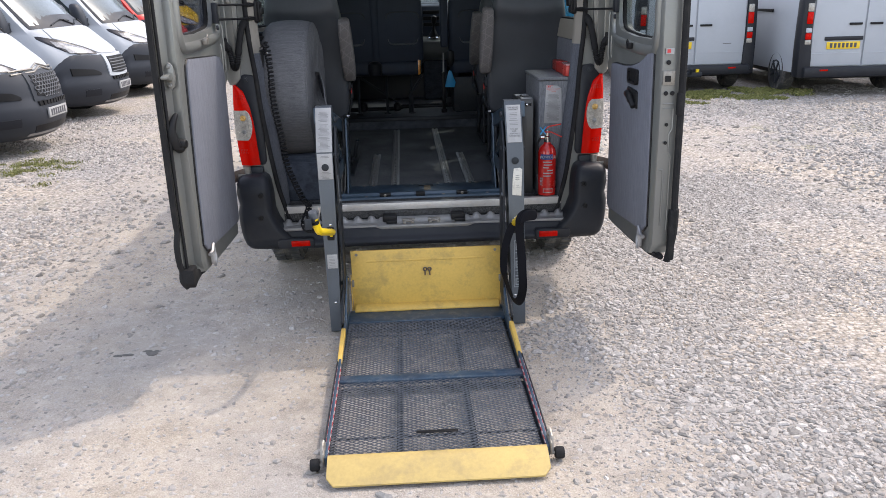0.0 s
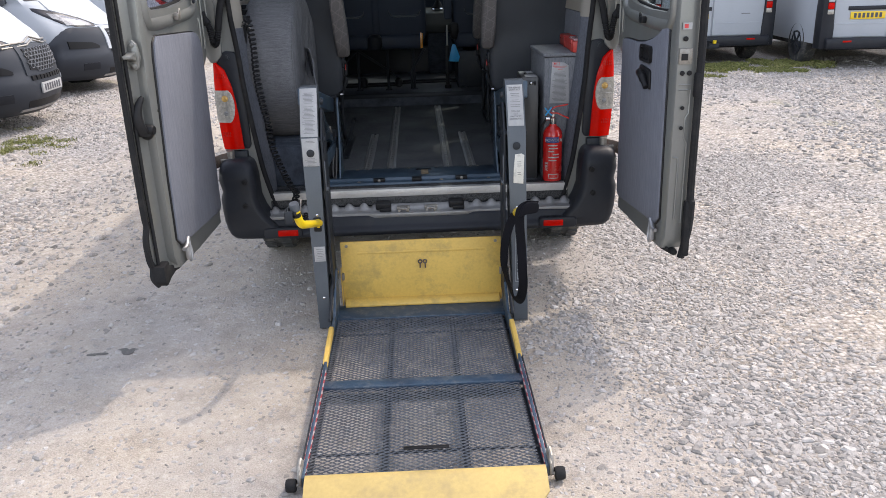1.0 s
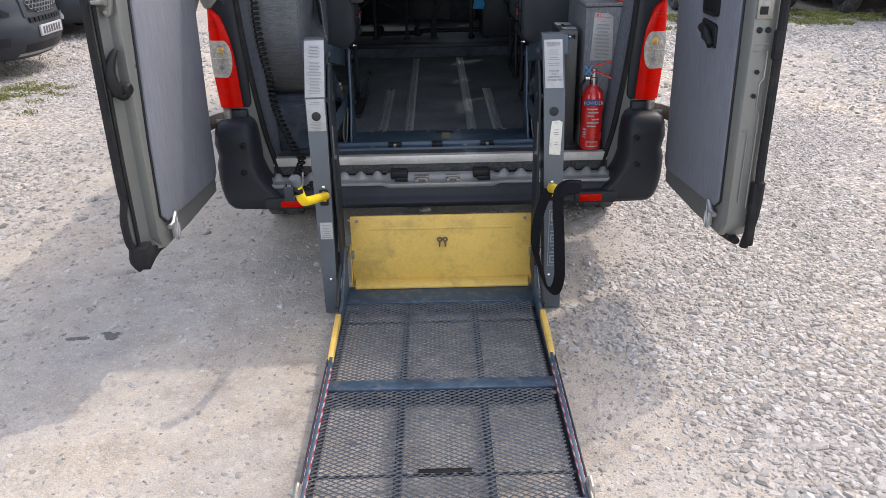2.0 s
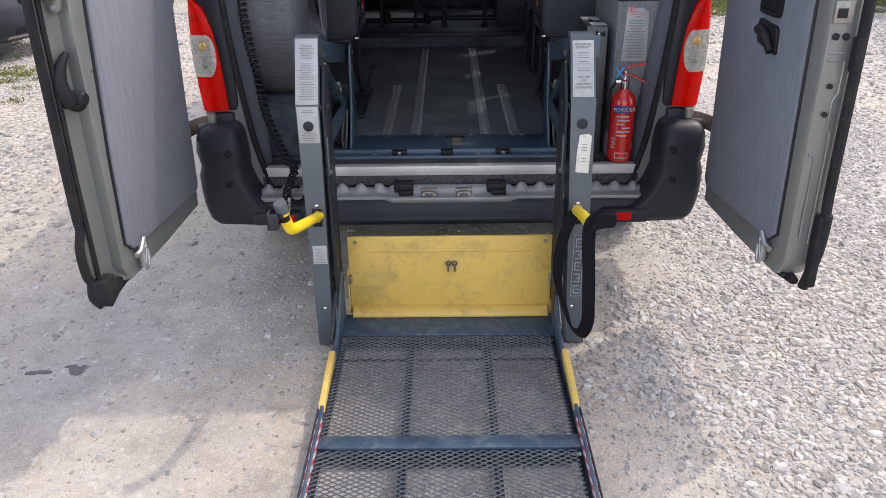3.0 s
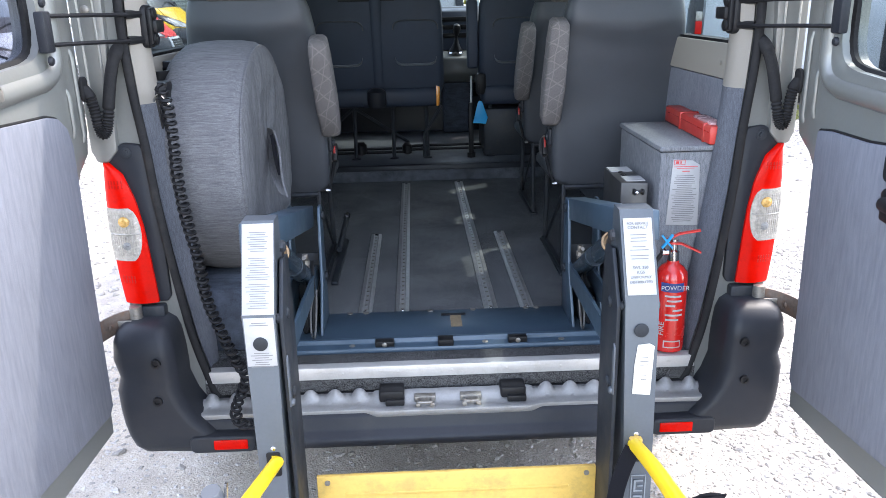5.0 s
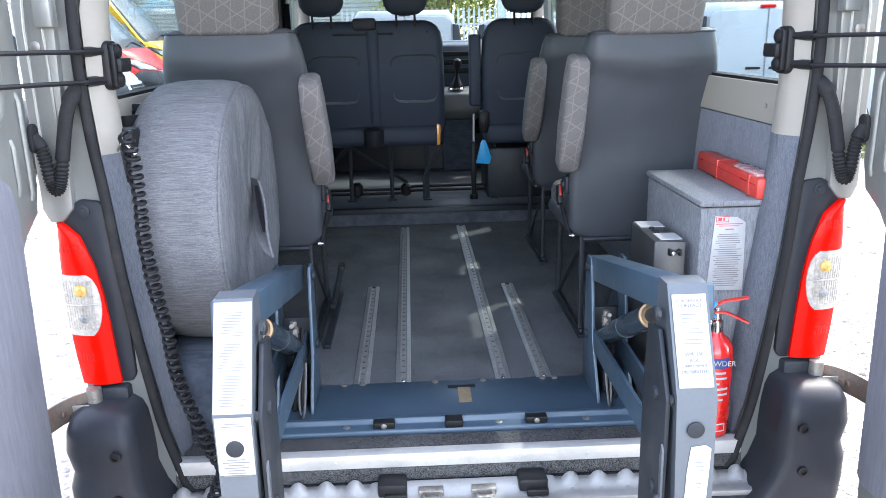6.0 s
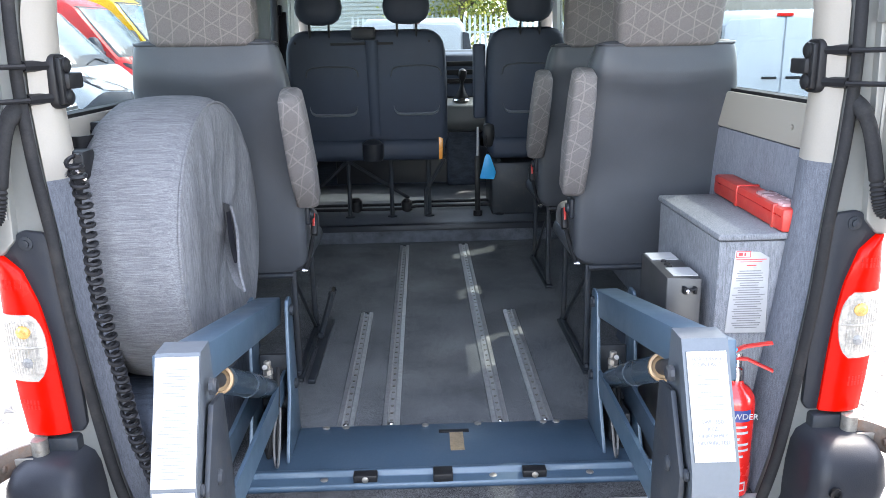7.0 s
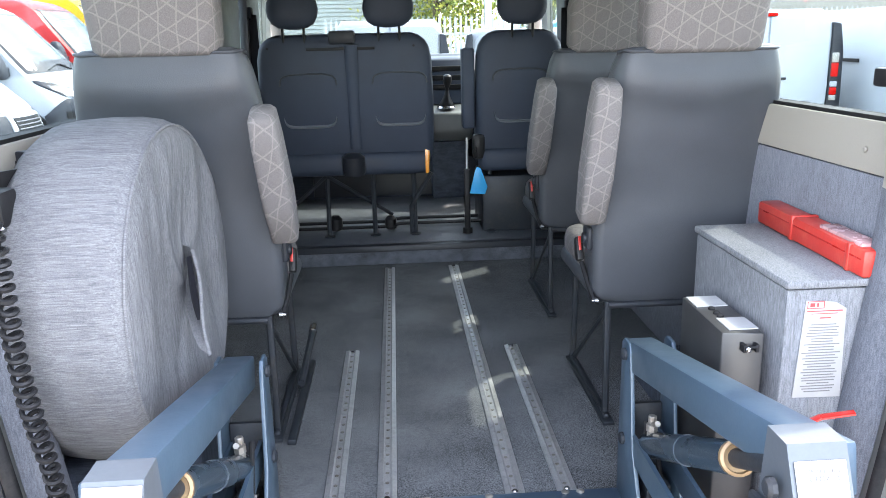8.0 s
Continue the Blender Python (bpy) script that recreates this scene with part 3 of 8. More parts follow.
def edge_wave(y):
    return 0.2 * np.sin(y * 1.7) + 0.13 * np.sin(y * 4.1 + 1.0) + 0.06 * np.sin(y * 9.7)


def patchy(x, y):
    return np.clip(0.66 + 0.36 * np.sin(x * 2.3 + 1.3 * np.sin(y * 1.1)) + 0.36 * np.sin(y * 1.9 + 1.7 * np.sin(x * 0.9 + 2)) + 0.22 * np.sin(x * 6.1 + 2 * np.sin(y * 4.3)), 0.14, 1.0)


def trodden(x, y, cx, cy, rx, ry):
    """A worn bare patch in the bed: 0 in its middle, 1 outside."""
    d = np.hypot((x - cx) / rx, (y - cy) / ry) + 0.25 * np.sin(x * 5.3 + y * 3.1) * np.sin(y * 6.7 - x * 2.2)
    return np.clip((d - 0.55) * 2.0, 0.12, 1.0)


def bed(x, y):
    worn = trodden(x, y, 2.25, -1.1, 0.55, 0.75) * trodden(x, y, 1.75, 1.5, 0.35, 0.8) * trodden(x, y, 2.9, 0.9, 0.5, 0.9)
    rim = np.clip((3.5 - x) / 0.6, 0, 1) * np.clip((y + 2.5) / 0.5, 0, 1) * np.clip((3.3 - y) / 0.6, 0, 1)
    return np.clip((x - 0.78 - edge_wave(y)) * 2.6 + 0.05, 0.0, 1.0) * worn * rim


def ground_height(x, y):
    near = max(0.0, 1 - max(abs(x), abs(y - 5)) / 28)
    return 0.008 * near * noise.noise((x * 0.5, y * 0.5, 0.3)) - 0.005


build_ground()
stones("loose_gravel", "thick bed of loose pale limestone chippings", 0.021, (0.45, -2.4, 3.5, 3.3), (0.0222, 0.33),
       lambda x, y: bed(x, y) * np.clip(patchy(x, y) + 0.25, 0, 1), 3, (0.2, 0.38), 0.3)
stones("loose_gravel", "small pale chippings filling the gravel bed", 0.0205, (0.3, -2.5, 3.3, 2.2), (0.0105, 0.35),
       lambda x, y: np.clip(bed(x + 0.25, y) * 0.8 + 0.1, 0, 0.8), 13)
stones("loose_gravel", "pale chippings spread over the open yard", 0.048, (0.8, 0.5, 10.0, 9.5), (0.034, 0.35),
       lambda x, y: np.clip(np.maximum((y - 3.0) * 0.6, (x - 3.2) * 0.8), 0, 0.85) * patchy(x * 0.7, y * 0.7), 8)
stones("loose_gravel", "thin scatter of small pale chippings on hard earth", 0.024, (-2.8, -2.8, 1.2, 3.0), (0.011, 0.5),
       lambda x, y: (0.5 + 0.3 * np.sin(x * 3.1) * np.sin(y * 2.3)) * np.clip(1.4 - y / 2.2, 0.15, 1), 4, (0.2, 0.35), 0.5)
stones("loose_gravel", "sparse middling chippings on hard earth", 0.06, (-2.8, -2.6, 0.9, 2.4), (0.018, 0.4),
       lambda x, y: 0.3 + 0.3 * np.sin(x * 2.1 + 1) * np.sin(y * 3.3), 14, (0.22, 0.38), 0.4)
stones("loose_gravel", "odd larger stones lying on the hard earth", 0.15, (-2.6, -2.4, 0.9, 1.6), (0.03, 0.45),
       lambda x, y: 0.3 + 0 * x, 6, (0.25, 0.4), 0.3)
stones("loose_gravel", "loose pale chippings beside the yard's edge", 0.039, (-8.0, -1.5, -1.5, 8.5), (0.026, 0.4),
       lambda x, y: np.clip((-x - 1.9 - edge_wave(y)) * 0.9 + 0.1, 0.02, 0.85) * patchy(x, y), 5)


def oil_stain(x, y, sx, sy, seed):
    rnd = random.Random(seed)
    bm = B()
    for part_no in range(4):
        cx, cy = x + rnd.uniform(-.6, .6) * sx, y + rnd.uniform(-.6, .6) * sy
        r = rnd.uniform(.35, .7)
        k = 18
        loop = []
        for i in range(k):
            a = 2 * math.pi * i / k
            q = r * (1 + .35 * noise.noise((3 * math.cos(a) + seed, 3 * math.sin(a), part_no)))
            loop.append((cx + sx * q * math.cos(a), cy + sy * q * math.sin(a)))
        z = ground_height(x, y)
        prism(bm, loop, "z", z - .006, z + .0022 + .0004 * part_no)
    solid("oil_stain", bm, M["dark_wet"], "small dark damp oil spot on the ground", "stain", smooth=False)


M["dark_wet"] = surf("damp_earth", (0.085, 0.078, 0.07), 0.7, 0, 0.35, 20, 200, 0.6, (0.16, 0.15, 0.13), 0.5)
oil_stain(-1.405, -0.685, 0.045, 0.04, 2)
oil_stain(-1.535, -0.70, 0.04, 0.017, 5)

# ---- the minibus: rear faces -y, rear sill at y = 0, nose towards +y ----
van = thing("minibus", "silver wheelchair-access minibus with both rear doors swung open", "minibus", (0, 2.5, 0))
FLOOR = 0.54
OPENING = [(0, .455), (.69, .455), (.757, .472), (.785, .56), (.815, .69), (.844, .90), (.866, 1.10), (.876, 1.25), (.884, 1.34), (.895, 1.46), (.90, 1.65),
           (.885, 1.85), (.83, 1.99), (.70, 2.06), (0, 2.08)]
OUTLINE = [(0, .40), (.70, .40), (.90, .42), (.985, .56), (.995, .70), (.995, .95), (.995, 1.13), (.99, 1.25), (.985, 1.34), (.975, 1.46), (.96, 1.65),
           (.935, 1.85), (.89, 2.05), (.74, 2.19), (0, 2.24)]


def both(half):
    return half + [(-x, z) for x, z in half[-2:0:-1]]


def build_shell():
    bm = B()
    frame_panel(bm, both(OUTLINE), both(OPENING), "y", 0.0, 0.10)
    part("rear_frame", bm, M["silver"], van, "silver painted steel door frame")
    for s in (-1, 1):
        bm = B()
        prism(bm, [(s * .955, 1.27), (s * .985, 1.236), (s * 1.015, 1.236), (s * 1.03, 1.27), (s * 1.03, 1.75), (s * 1.0, 2.0), (s * .92, 2.05), (s * .93, 1.85)], "y", -.022, .10, .006)
        for x in (.962, 1.004):
            tube(bm, [(s * x, -.024, 1.32), (s * x, -.024, 1.7), (s * (x - .02), -.024, 1.95)], .004, 6)
        bx(bm, s * .945 - .022, -.06, 1.70, s * .945 + .022, -.02, 1.80, .008)
        part("hinge_pillar", bm, M["silver"], van, "silver hinge pillar with pressed ridges")
        bm = B()
        bolt(bm, s * .985, -.022, 1.66, .013)
        bolt(bm, s * .985, -.022, 1.84, .013)
        tagged(part("pillar_bolts", bm, M["dull"], van), kind="stuff")
    # roof and lower sides
    bm = B()
    top = [(-.96, 1.99), (-.935, 1.99), (-.89, 2.05), (-.74, 2.13), (0, 2.16), (.74, 2.13), (.89, 2.05), (.935, 1.99), (.96, 1.99), (.93, 2.07), (.75, 2.2), (0, 2.25), (-.75, 2.2), (-.93, 2.07)]
    prism(bm, top, "y", 0.1, 4.04)
    part("roof", bm, M["silver"], van)
    for s in (-1, 1):
        name = "side_panel"
        bm = B()
        side = [(s * .935, .80), (s * .998, .80), (s * .997, 1.0), (s * .985, 1.34), (s * .972, 1.51), (s * .935, 1.51)]
        prism(bm, side, "y", 0.1, 4.0)
        part(name, bm, M["silver"], van)

        def arched(y0, y1, cy, top):
            arc = [(cy - .41 * math.cos(math.pi * k / 18), .36 + .41 * math.sin(math.pi * k / 18)) for k in range(19)]
            return [(y0, .36)] + arc + [(y1, .36), (y1, top), (y0, top)]
        bm = B()
        prism(bm, arched(.1, 4.0, .80, .799), "x", min(s * .938, s * .997), max(s * .938, s * .997))
        lower = part("lower_side", bm, M["silver"], van, "silver lower side with a wheel opening", smooth=False)
        bm = B()
        bx(bm, min(s * .99, s * 1.006), 1.32, .52, max(s * .99, s * 1.006), 4.0, .62, .006)
        part("rub_strip", bm, M["plastic"], lower)
        bm = B()
        prism(bm, arched(4.0, 5.35, 4.62, 1.14), "x", min(s * .90, s * .985), max(s * .90, s * .985))
        part("front_wing", bm, M["silver"], van, smooth=False)
        for y0, y1 in ((0.10, 0.22), (1.30, 1.42), (2.40, 2.90), (3.08, 3.42), (3.98, 4.18)):
            bm = B()
            prism(bm, [(s * .935, 1.51), (s * .972, 1.51), (s * .955, 1.99), (s * .915, 1.99)], "y", y0, y1)
            part("window_pillar", bm, M["silver"], van)
        for y0, y1 in ((0.22, 1.30), (1.42, 2.40), (2.90, 3.08), (3.42, 3.98)):
            bm = B()
            prism(bm, [(s * .957, 1.51), (s * .963, 1.51), (s * .942, 1.99), (s * .936, 1.99)], "y", y0, y1)
            w = part("side_window", bm, M["glass"], van, "clear side window glass", smooth=False)
            bm = B()
            prism(bm, [(s * .925, 1.505), (s * .972, 1.505), (s * .97, 1.521), (s * .924, 1.521)], "y", y0, y1)
            part("window_seal", bm, M["rubber"], van)
        # carpeted lower wall lining, pale plastic above it
        bm = B()
        prism(bm, [(s * .895, FLOOR), (s * .934, FLOOR), (s * .934, 1.40), (s * .905, 1.40)], "y", 0.13, 2.72, 0.006)
        part("wall_lining", bm, M["wall_carpet"], van, "grey ribbed carpet lining")
        bm = B()
        prism(bm, [(s * .900, 1.402), (s * .934, 1.402), (s * .928, 1.512), (s * .914, 1.512)], "y", 0.13, 3.98, 0.006)
        bolt(bm, s * .904, .27, 1.45, 0.007, "x", 0.005, -s)
        bolt(bm, s * .904, 1.0, 1.45, 0.007, "x", 0.005, -s)
        part("window_ledge", bm, M["beige"], van, "pale plastic window ledge")
        bm = B()
        prism(bm, [(s * .86, .62), (s * .934, .62), (s * .934, 1.40), (s * .88, 1.40)], "y", 2.725, 4.2, 0.01)
        part("cab_door_trim", bm, M["plastic"], van)
        # pillar behind the cab: pale cover, then the dark belt pillar with its strap
        bm = B()
        prism(bm, [(s * .905, 1.41), (s * .936, 1.41), (s * .918, 2.0), (s * .880, 2.0)], "y", 2.40, 2.90, .012)
        part("body_pillar_trim", bm, M["console"], van, "grey plastic pillar cover")
        bm = B()
        prism(bm, [(s * .888, 1.30), (s * .936, 1.30), (s * .918, 2.02), (s * .868, 2.02)], "y", 3.06, 3.44, .014)
        trim = part("belt_pillar", bm, M["plastic"], van, "dark plastic belt pillar")
        bm = B()
        tube(bm, [(s * .878, 3.10, 1.86), (s * .874, 3.085, 1.6), (s * .872, 3.10, 1.25)], .02, 4, flat=(.004, .046))
        bx(bm, s * .868 - .012, 3.07, 1.84, s * .868 + .012, 3.14, 1.90, .006)
        part("pillar_belt", bm, M["webbing"], trim, "black cab belt")
        # rear pillar trim: carpet low, its shade put into a darker colour; pale above
        line = [(.768, .542), (.77, .66), (.80, .90), (.822, 1.09), (.84, 1.25), (.85, 1.395), (.858, 1.55), (.85, 1.74), (.82, 1.94)]

        def pillar(i0, i1, mat_name, label):
            bm = B()
            rings = []
            for x, z in line[i0:i1]:
                ox = np.interp(z, [p[1] for p in OPENING[2:13]], [p[0] for p in OPENING[2:13]])
                rings.append([(s * (ox - .004), 0.02, z), (s * (x + .012), 0.05, z), (s * x, 0.085, z), (s * (x + .01), 0.13, z), (s * .92, 0.16, z), (s * .92, 0.11, z), (s * (ox + .004), 0.05, z)])
            loft(bm, rings)
            part("pillar_trim", bm, M[mat_name], van, label)
        pillar(0, 6, "shaded_wall_carpet", "grey carpet wrapped pillar")
        pillar(5, 9, "beige", "pale plastic pillar cover")
    # rubber seal round the opening
    bm = B()
    loop = [(x, -0.012, z) for x, z in both([(max(x - .002, 0), z) for x, z in OPENING])]
    tube(bm, smooth_line(loop + [loop[0]], 7)[:-1], 0.013, 12, True)
    part("door_seal", bm, M["rubber"], van, "black rubber door seal")
    # roof lining
    bm = B()
    prism(bm, [(-.9, 1.99), (-.88, 2.02), (-.73, 2.1), (0, 2.13), (.73, 2.1), (.88, 2.02), (.9, 1.99), (.91, 2.03), (.73, 2.125), (0, 2.155), (-.73, 2.125), (-.91, 2.03)], "y", 0.11, 3.98)
    part("headlining", bm, M["beige"], van)


def build_floor():
    bm = B()
    bx(bm, -.93, 0.105, FLOOR - .06, .93, 2.72, FLOOR)
    part("carpet_floor", bm, M["floor"], van, "black speckled carpet floor")
    bm = B()
    bx(bm, -.79, -0.002, .46, .79, 0.104, FLOOR + .006, 0.006)
    part("floor_edge", bm, M["speck"], van, "worn speckled carpet edge")
    bm = B()
    prism(bm, [(-0.022, .514), (-0.006, .514), (-0.006, .551), (0.016, .551), (0.016, .554), (-0.022, .554)], "x", -.785, .785, 0.0015)
    for i in range(9):
        bolt(bm, -.7 + .175 * i, -0.0215, .534, 0.004, "y", .002)
    part("sill_strip", bm, M["alu"], van, "scuffed aluminium edge strip")
    bm = B()
    bx(bm, -.79, -.018, .47, .79, -.003, .5135, .002)
    part("sill_edge", bm, M["speck"], van, "black speckled edge under the strip")
    # seat tracks with their slot of holes
    for x, y1 in ((-.305, 1.49), (-.165, 2.63), (.172, 2.63), (.310, 1.48)):
        bm = B()
        prism(bm, [(-.026, 0), (.026, 0), (.026, .007), (.012, .010), (.008, .004), (-.008, .004), (-.012, .010), (-.026, .007)], "y", .447, y1, m=Matrix.Translation((x, 0, FLOOR - .001)))
        rail = part("floor_rail", bm, M["rail"], van, "aluminium floor track", angle=20)
        bm = B()
        y = .49
        while y < y1 - .02:
            lathe(bm, [(.0055, 0), (.0055, .0045)], 8, Matrix.Translation((x, y, FLOOR)))
            y += .05
        tagged(part("track_hole", bm, M["dull"], rail), kind="stuff")
        bm = B()
        for y in (.462, y1 - .015):
            bolt(bm, x, y, FLOOR + .004, .008, "z", .006)
        tagged(part("track_bolts", bm, M["chrome"], rail), kind="stuff")
    # raised cab floor
    bm = B()
    prism(bm, [(2.72, .3), (4.6, .3), (4.6, .64), (2.725, .64)], "x", -.93, .93, 0.012)
    part("cab_step", bm, M["step_carpet"], van, "dark carpeted step up to the cab")
    bm = B()
    bx(bm, -.86, 2.77, .6395, .86, 4.1, .645, .002)
    part("cab_mat", bm, M["mat"], van, "worn black rubber cab mat")
    bm = B()
    prism(bm, [(2.716, .61), (2.722, .642), (2.76, .646), (2.76, .641), (2.728, .636), (2.722, .61)], "x", -.88, .88, .001)
    part("step_edge", bm, M["plastic"], van, "worn plastic edge strip on the cab step")
    bm = B()
    prism(bm, [(4.0, 1.15), (4.75, 1.15), (4.8, 1.5), (4.35, 1.62), (4.1, 1.5)], "x", -.9, .9, 0.03)
    part("dashboard", bm, M["plastic"], van, "dark grey plastic dashboard")
    bm = B()
    prism(bm, [(4.05, .63), (4.75, .63), (4.75, 1.16), (4.55, 1.16), (4.45, .80)], "x", -.88, .88, 0.03)
    part("footwell", bm, M["dark_carpet"], van, "dark carpeted footwell")
    bm = B()
    prism(bm, [(3.84, 1.06), (4.2, 1.0), (4.2, 1.285), (3.95, 1.28), (3.8, 1.24), (3.79, 1.12)], "x", .1, .40, 0.02)
    console = part("centre_console", bm, M["console"], van, "mid grey plastic gear console")
    bm = B()
    prism(bm, [(3.98, .64), (4.2, .64), (4.2, 1.02), (3.90, 1.05)], "x", .13, .37, 0.02)
    part("console_foot", bm, M["dark_carpet"], console, "dark carpeted console foot")
    bm = B()
    prism(bm, [(3.99, 1.287), (4.3, 1.287), (4.3, 1.6), (4.12, 1.58)], "x", .1, .40, 0.015)
    part("console_top", bm, M["bench"], console)
    bm = B()
    for z in (1.38, 1.44, 1.50):
        bx(bm, .14, 4.02 + (z - 1.38) * .45, z, .36, 4.06 + (z - 1.38) * .45, z + .035, .006)
    part("radio", bm, M["black"], console)
    bm = B()
    lathe(bm, [(.05, 0), (.052, .02), (.034, .05), (.02, .08), (.012, .11), (.012, .13), (.022, .15), (.03, .18), (.026, .21), (.012, .22)], 14, Matrix.Translation((.235, 3.9, 1.27)) @ pose(0, 0, 0, 8, 3))
    lever = part("gear_lever", bm, M["black"], console, "black gear lever with a rounded knob")
    bm = B()
    lathe(bm, [(.055, -.01), (.062, 0), (.058, .012), (.05, .014)], 18, Matrix.Translation((.235, 3.9, 1.27)))
    part("boot_ring", bm, M["chrome"], lever, "chrome ring round the gaiter")
    # windscreen and nose, seen through the cab
    bm = B()
    prism(bm, [(4.85, 1.30), (4.87, 1.30), (4.06, 2.12), (4.04, 2.12)], "x", -.86, .86)
    w = part("windscreen", bm, M["glass"], van, "clear windscreen", smooth=False)
    bm = B()
    for s in (-1, 1):
        prism(bm, [(4.83, 1.28), (4.90, 1.28), (4.09, 2.15), (4.01, 2.15)], "x", s * .86, s * .95, .01)
        bx(bm, s * .90 if s > 0 else -.97, 3.95, .62, .97 if s > 0 else -.90, 4.85, 1.38, .01)
    bx(bm, -.95, 3.93, 2.1, .95, 4.10, 2.2, .03)
    part("screen_frame", bm, M["silver"], van)
    bm = B()
    prism(bm, [(4.7, .92), (5.5, .80), (5.52, .9), (5.35, 1.12), (4.88, 1.30), (4.7, 1.2)], "x", -.95, .95, .06)
    part("bonnet", bm, M["silver"], van)
    bm = B()
    prism(bm, [(5.1, .34), (5.58, .34), (5.62, .60), (5.56, .80), (5.1, .80)], "x", -.95, .95, .05)
    bx(bm, -.7, 4.1, .36, .7, 5.2, .92, .02)
    part("front_bumper", bm, M["plastic"], van)
    for k in range(2):
        bm = B()
        bx(bm, (-.6, .28)[k], 3.76, 2.055, (-.12, .76)[k], 3.95, 2.075, .008)
        part("sun_visor", bm, M["bench"], van)


def build_bumper():
    bm = B()
    rings = []
    for i in range(49):
        x = -.94 + 1.88 * i / 48
        f = -.156 + .022 * (abs(x) / .94) ** 5
        rings.append([(x, y, z) for y, z in ((0.02, .345), (f + .03, .338), (f + .006, .346), (f, .358), (f + .001, .372), (f + .010, .382), (f + .024, .387), (f + .030, .395), (f + .033, .428), (f + .040, .440), (f + .055, .445), (0.02, .447))])
    loft(bm, rings)
    bumper = part("bumper", bm, M["plastic"], van, "black plastic rear bumper", angle=50)
    for s in (-1, 1):
        bm = B()
        prism(bm, rounded(s * .715 - .10, .350, s * .715 + .10, .406, .02), "y", -.164, -.11, .007, 3)
        part("reflector_pod", bm, M["plastic"], bumper)
    for s in (-1, 1):
        bm = B()
        rings = []
        for z, x0, x1, y0, y1 in ((.339, .76, .955, -.11, .05), (.352, .73, .978, -.142, .1), (.375, .725, .995, -.153, .2), (.41, .745, 1.007, -.155, .25), (.45, .785, 1.015, -.155, .3), (.50, .815, 1.02, -.153, .31), (.56, .835, 1.022, -.15, .32), (.60, .835, 1.012, -.142, .32), (.66, .838, 1.022, -.148, .32), (.715, .845, 1.018, -.138, .32),
                                  (.742, .856, 1.01, -.118, .32), (.757, .878, .992, -.085, .3)):
            rings.append([(s * x, y, z) for x, y in rounded(x0, y0, x1, y1, min(.038, (x1 - x0) * .4), 4)])
        loft(bm, rings)
        corner = part("bumper_corner", bm, M["plastic"], bumper, "rounded black plastic corner", angle=60)
        for x, y, z in ((.885, -.158, .655), (.895, -.158, .53)):
            bm = B()
            lathe(bm, [(.014, 0), (.014, .008), (.008, .009), (.008, .004)], 12, Matrix.Translation((s * x, y + .006, z)) @ pose(0, 0, 0, 90))
            part("fixing", bm, M["black"], bumper)
        bm = B()
        bx(bm, s * .69 - .052, -.1675, .362, s * .69 + .052, -.15, .395, .004)
        part("reflector", bm, M["red_lamp"], bumper, "red rear reflector")
    # pressed step under the sill: scalloped ridge behind, its middle bowed out between the strikers
    bm = B()
    rings = []
    for i in range(201):
        x = -.81 + 1.62 * i / 200
        u = abs(x)
        bow = min(max((.285 - u) / .05, 0.0), 1.0)
        bow = bow * bow * (3 - 2 * bow)
        tooth = .017 * max(0.0, math.cos(2 * math.pi * (u - .30) / .078) + .25) ** .6 if .255 < u < .78 else .010 * bow
        f = -.113 - .015 * bow
        rings.append([(x, y, z) for y, z in ((-.05, .425), (f + .006, .430), (f, .440), (f + .003, .451), (f + .012, .455), (f + .030, .452 - .003 * bow), (-.066 - .006 * bow, .456), (-.060 - .006 * bow, .461 + tooth * .4), (-.048, .466 + tooth), (-.034, .468 + tooth), (-.028, .464), (0.0, .462), (0.0, .425))])
    loft(bm, rings)
    for s in (-1, 1):
        prism(bm, [(s * .79, .44), (s * .90, .40), (s * .92, .46), (s * .86, .52), (s * .80, .47)], "y", -.10, .01, .012)
    step = part("rear_step", bm, M["steelgrey"], van, "pressed silver steel sill step", angle=50)
    for x in (-.195, .19):
        bm = B()
        bx(bm, x - .04, -.085, .458, x + .04, -.02, .496, .008)
        bx(bm, x - .02, -.098, .452, x + .04, -.08, .472, .004)
        part("striker", bm, M["black"], step, "black plastic door striker")
    for x in (-.09, .055):
        bm = B()
        bx(bm, x - .034, -.082, .455, x + .034, -.055, .4735, .003)
        tube(bm, smooth_line([(x - .022, -.075, .462), (x - .022, -.106, .468), (x - .012, -.112, .469), (x + .012, -.112, .469), (x + .022, -.106, .468), (x + .022, -.075, .462)], 4), .0055, 8)
        for d in (-.022, .022):
            bx(bm, x + d - .007, -.118, .455, x + d + .007, -.106, .468, .002)
        part("latch_loop", bm, M["dull"], step, "dull steel latch loop")
    # underbody, axle and wheels
    bm = B()
    bx(bm, -.78, .1, .3, .78, 4.9, .47, .04)
    bx(bm, -.8, .74, .26, .8, .88, .38, .03)
    part("underbody", bm, M["black"], van)
    for s in (-1, 1):
        bm = B()
        prism(bm, [(.80 + .43 * math.cos(radians(a)), .33 + .43 * math.sin(radians(a))) for a in range(15, 166, 10)], "x", min(s * .70, s * .90), max(s * .70, s * .90), .015)
        part("wheel_arch", bm, M["dark_carpet"], van, "carpet covered wheel arch")
        for y in (.80, 4.62):
            wheel(van, s * .89, y, .33, .2, s)


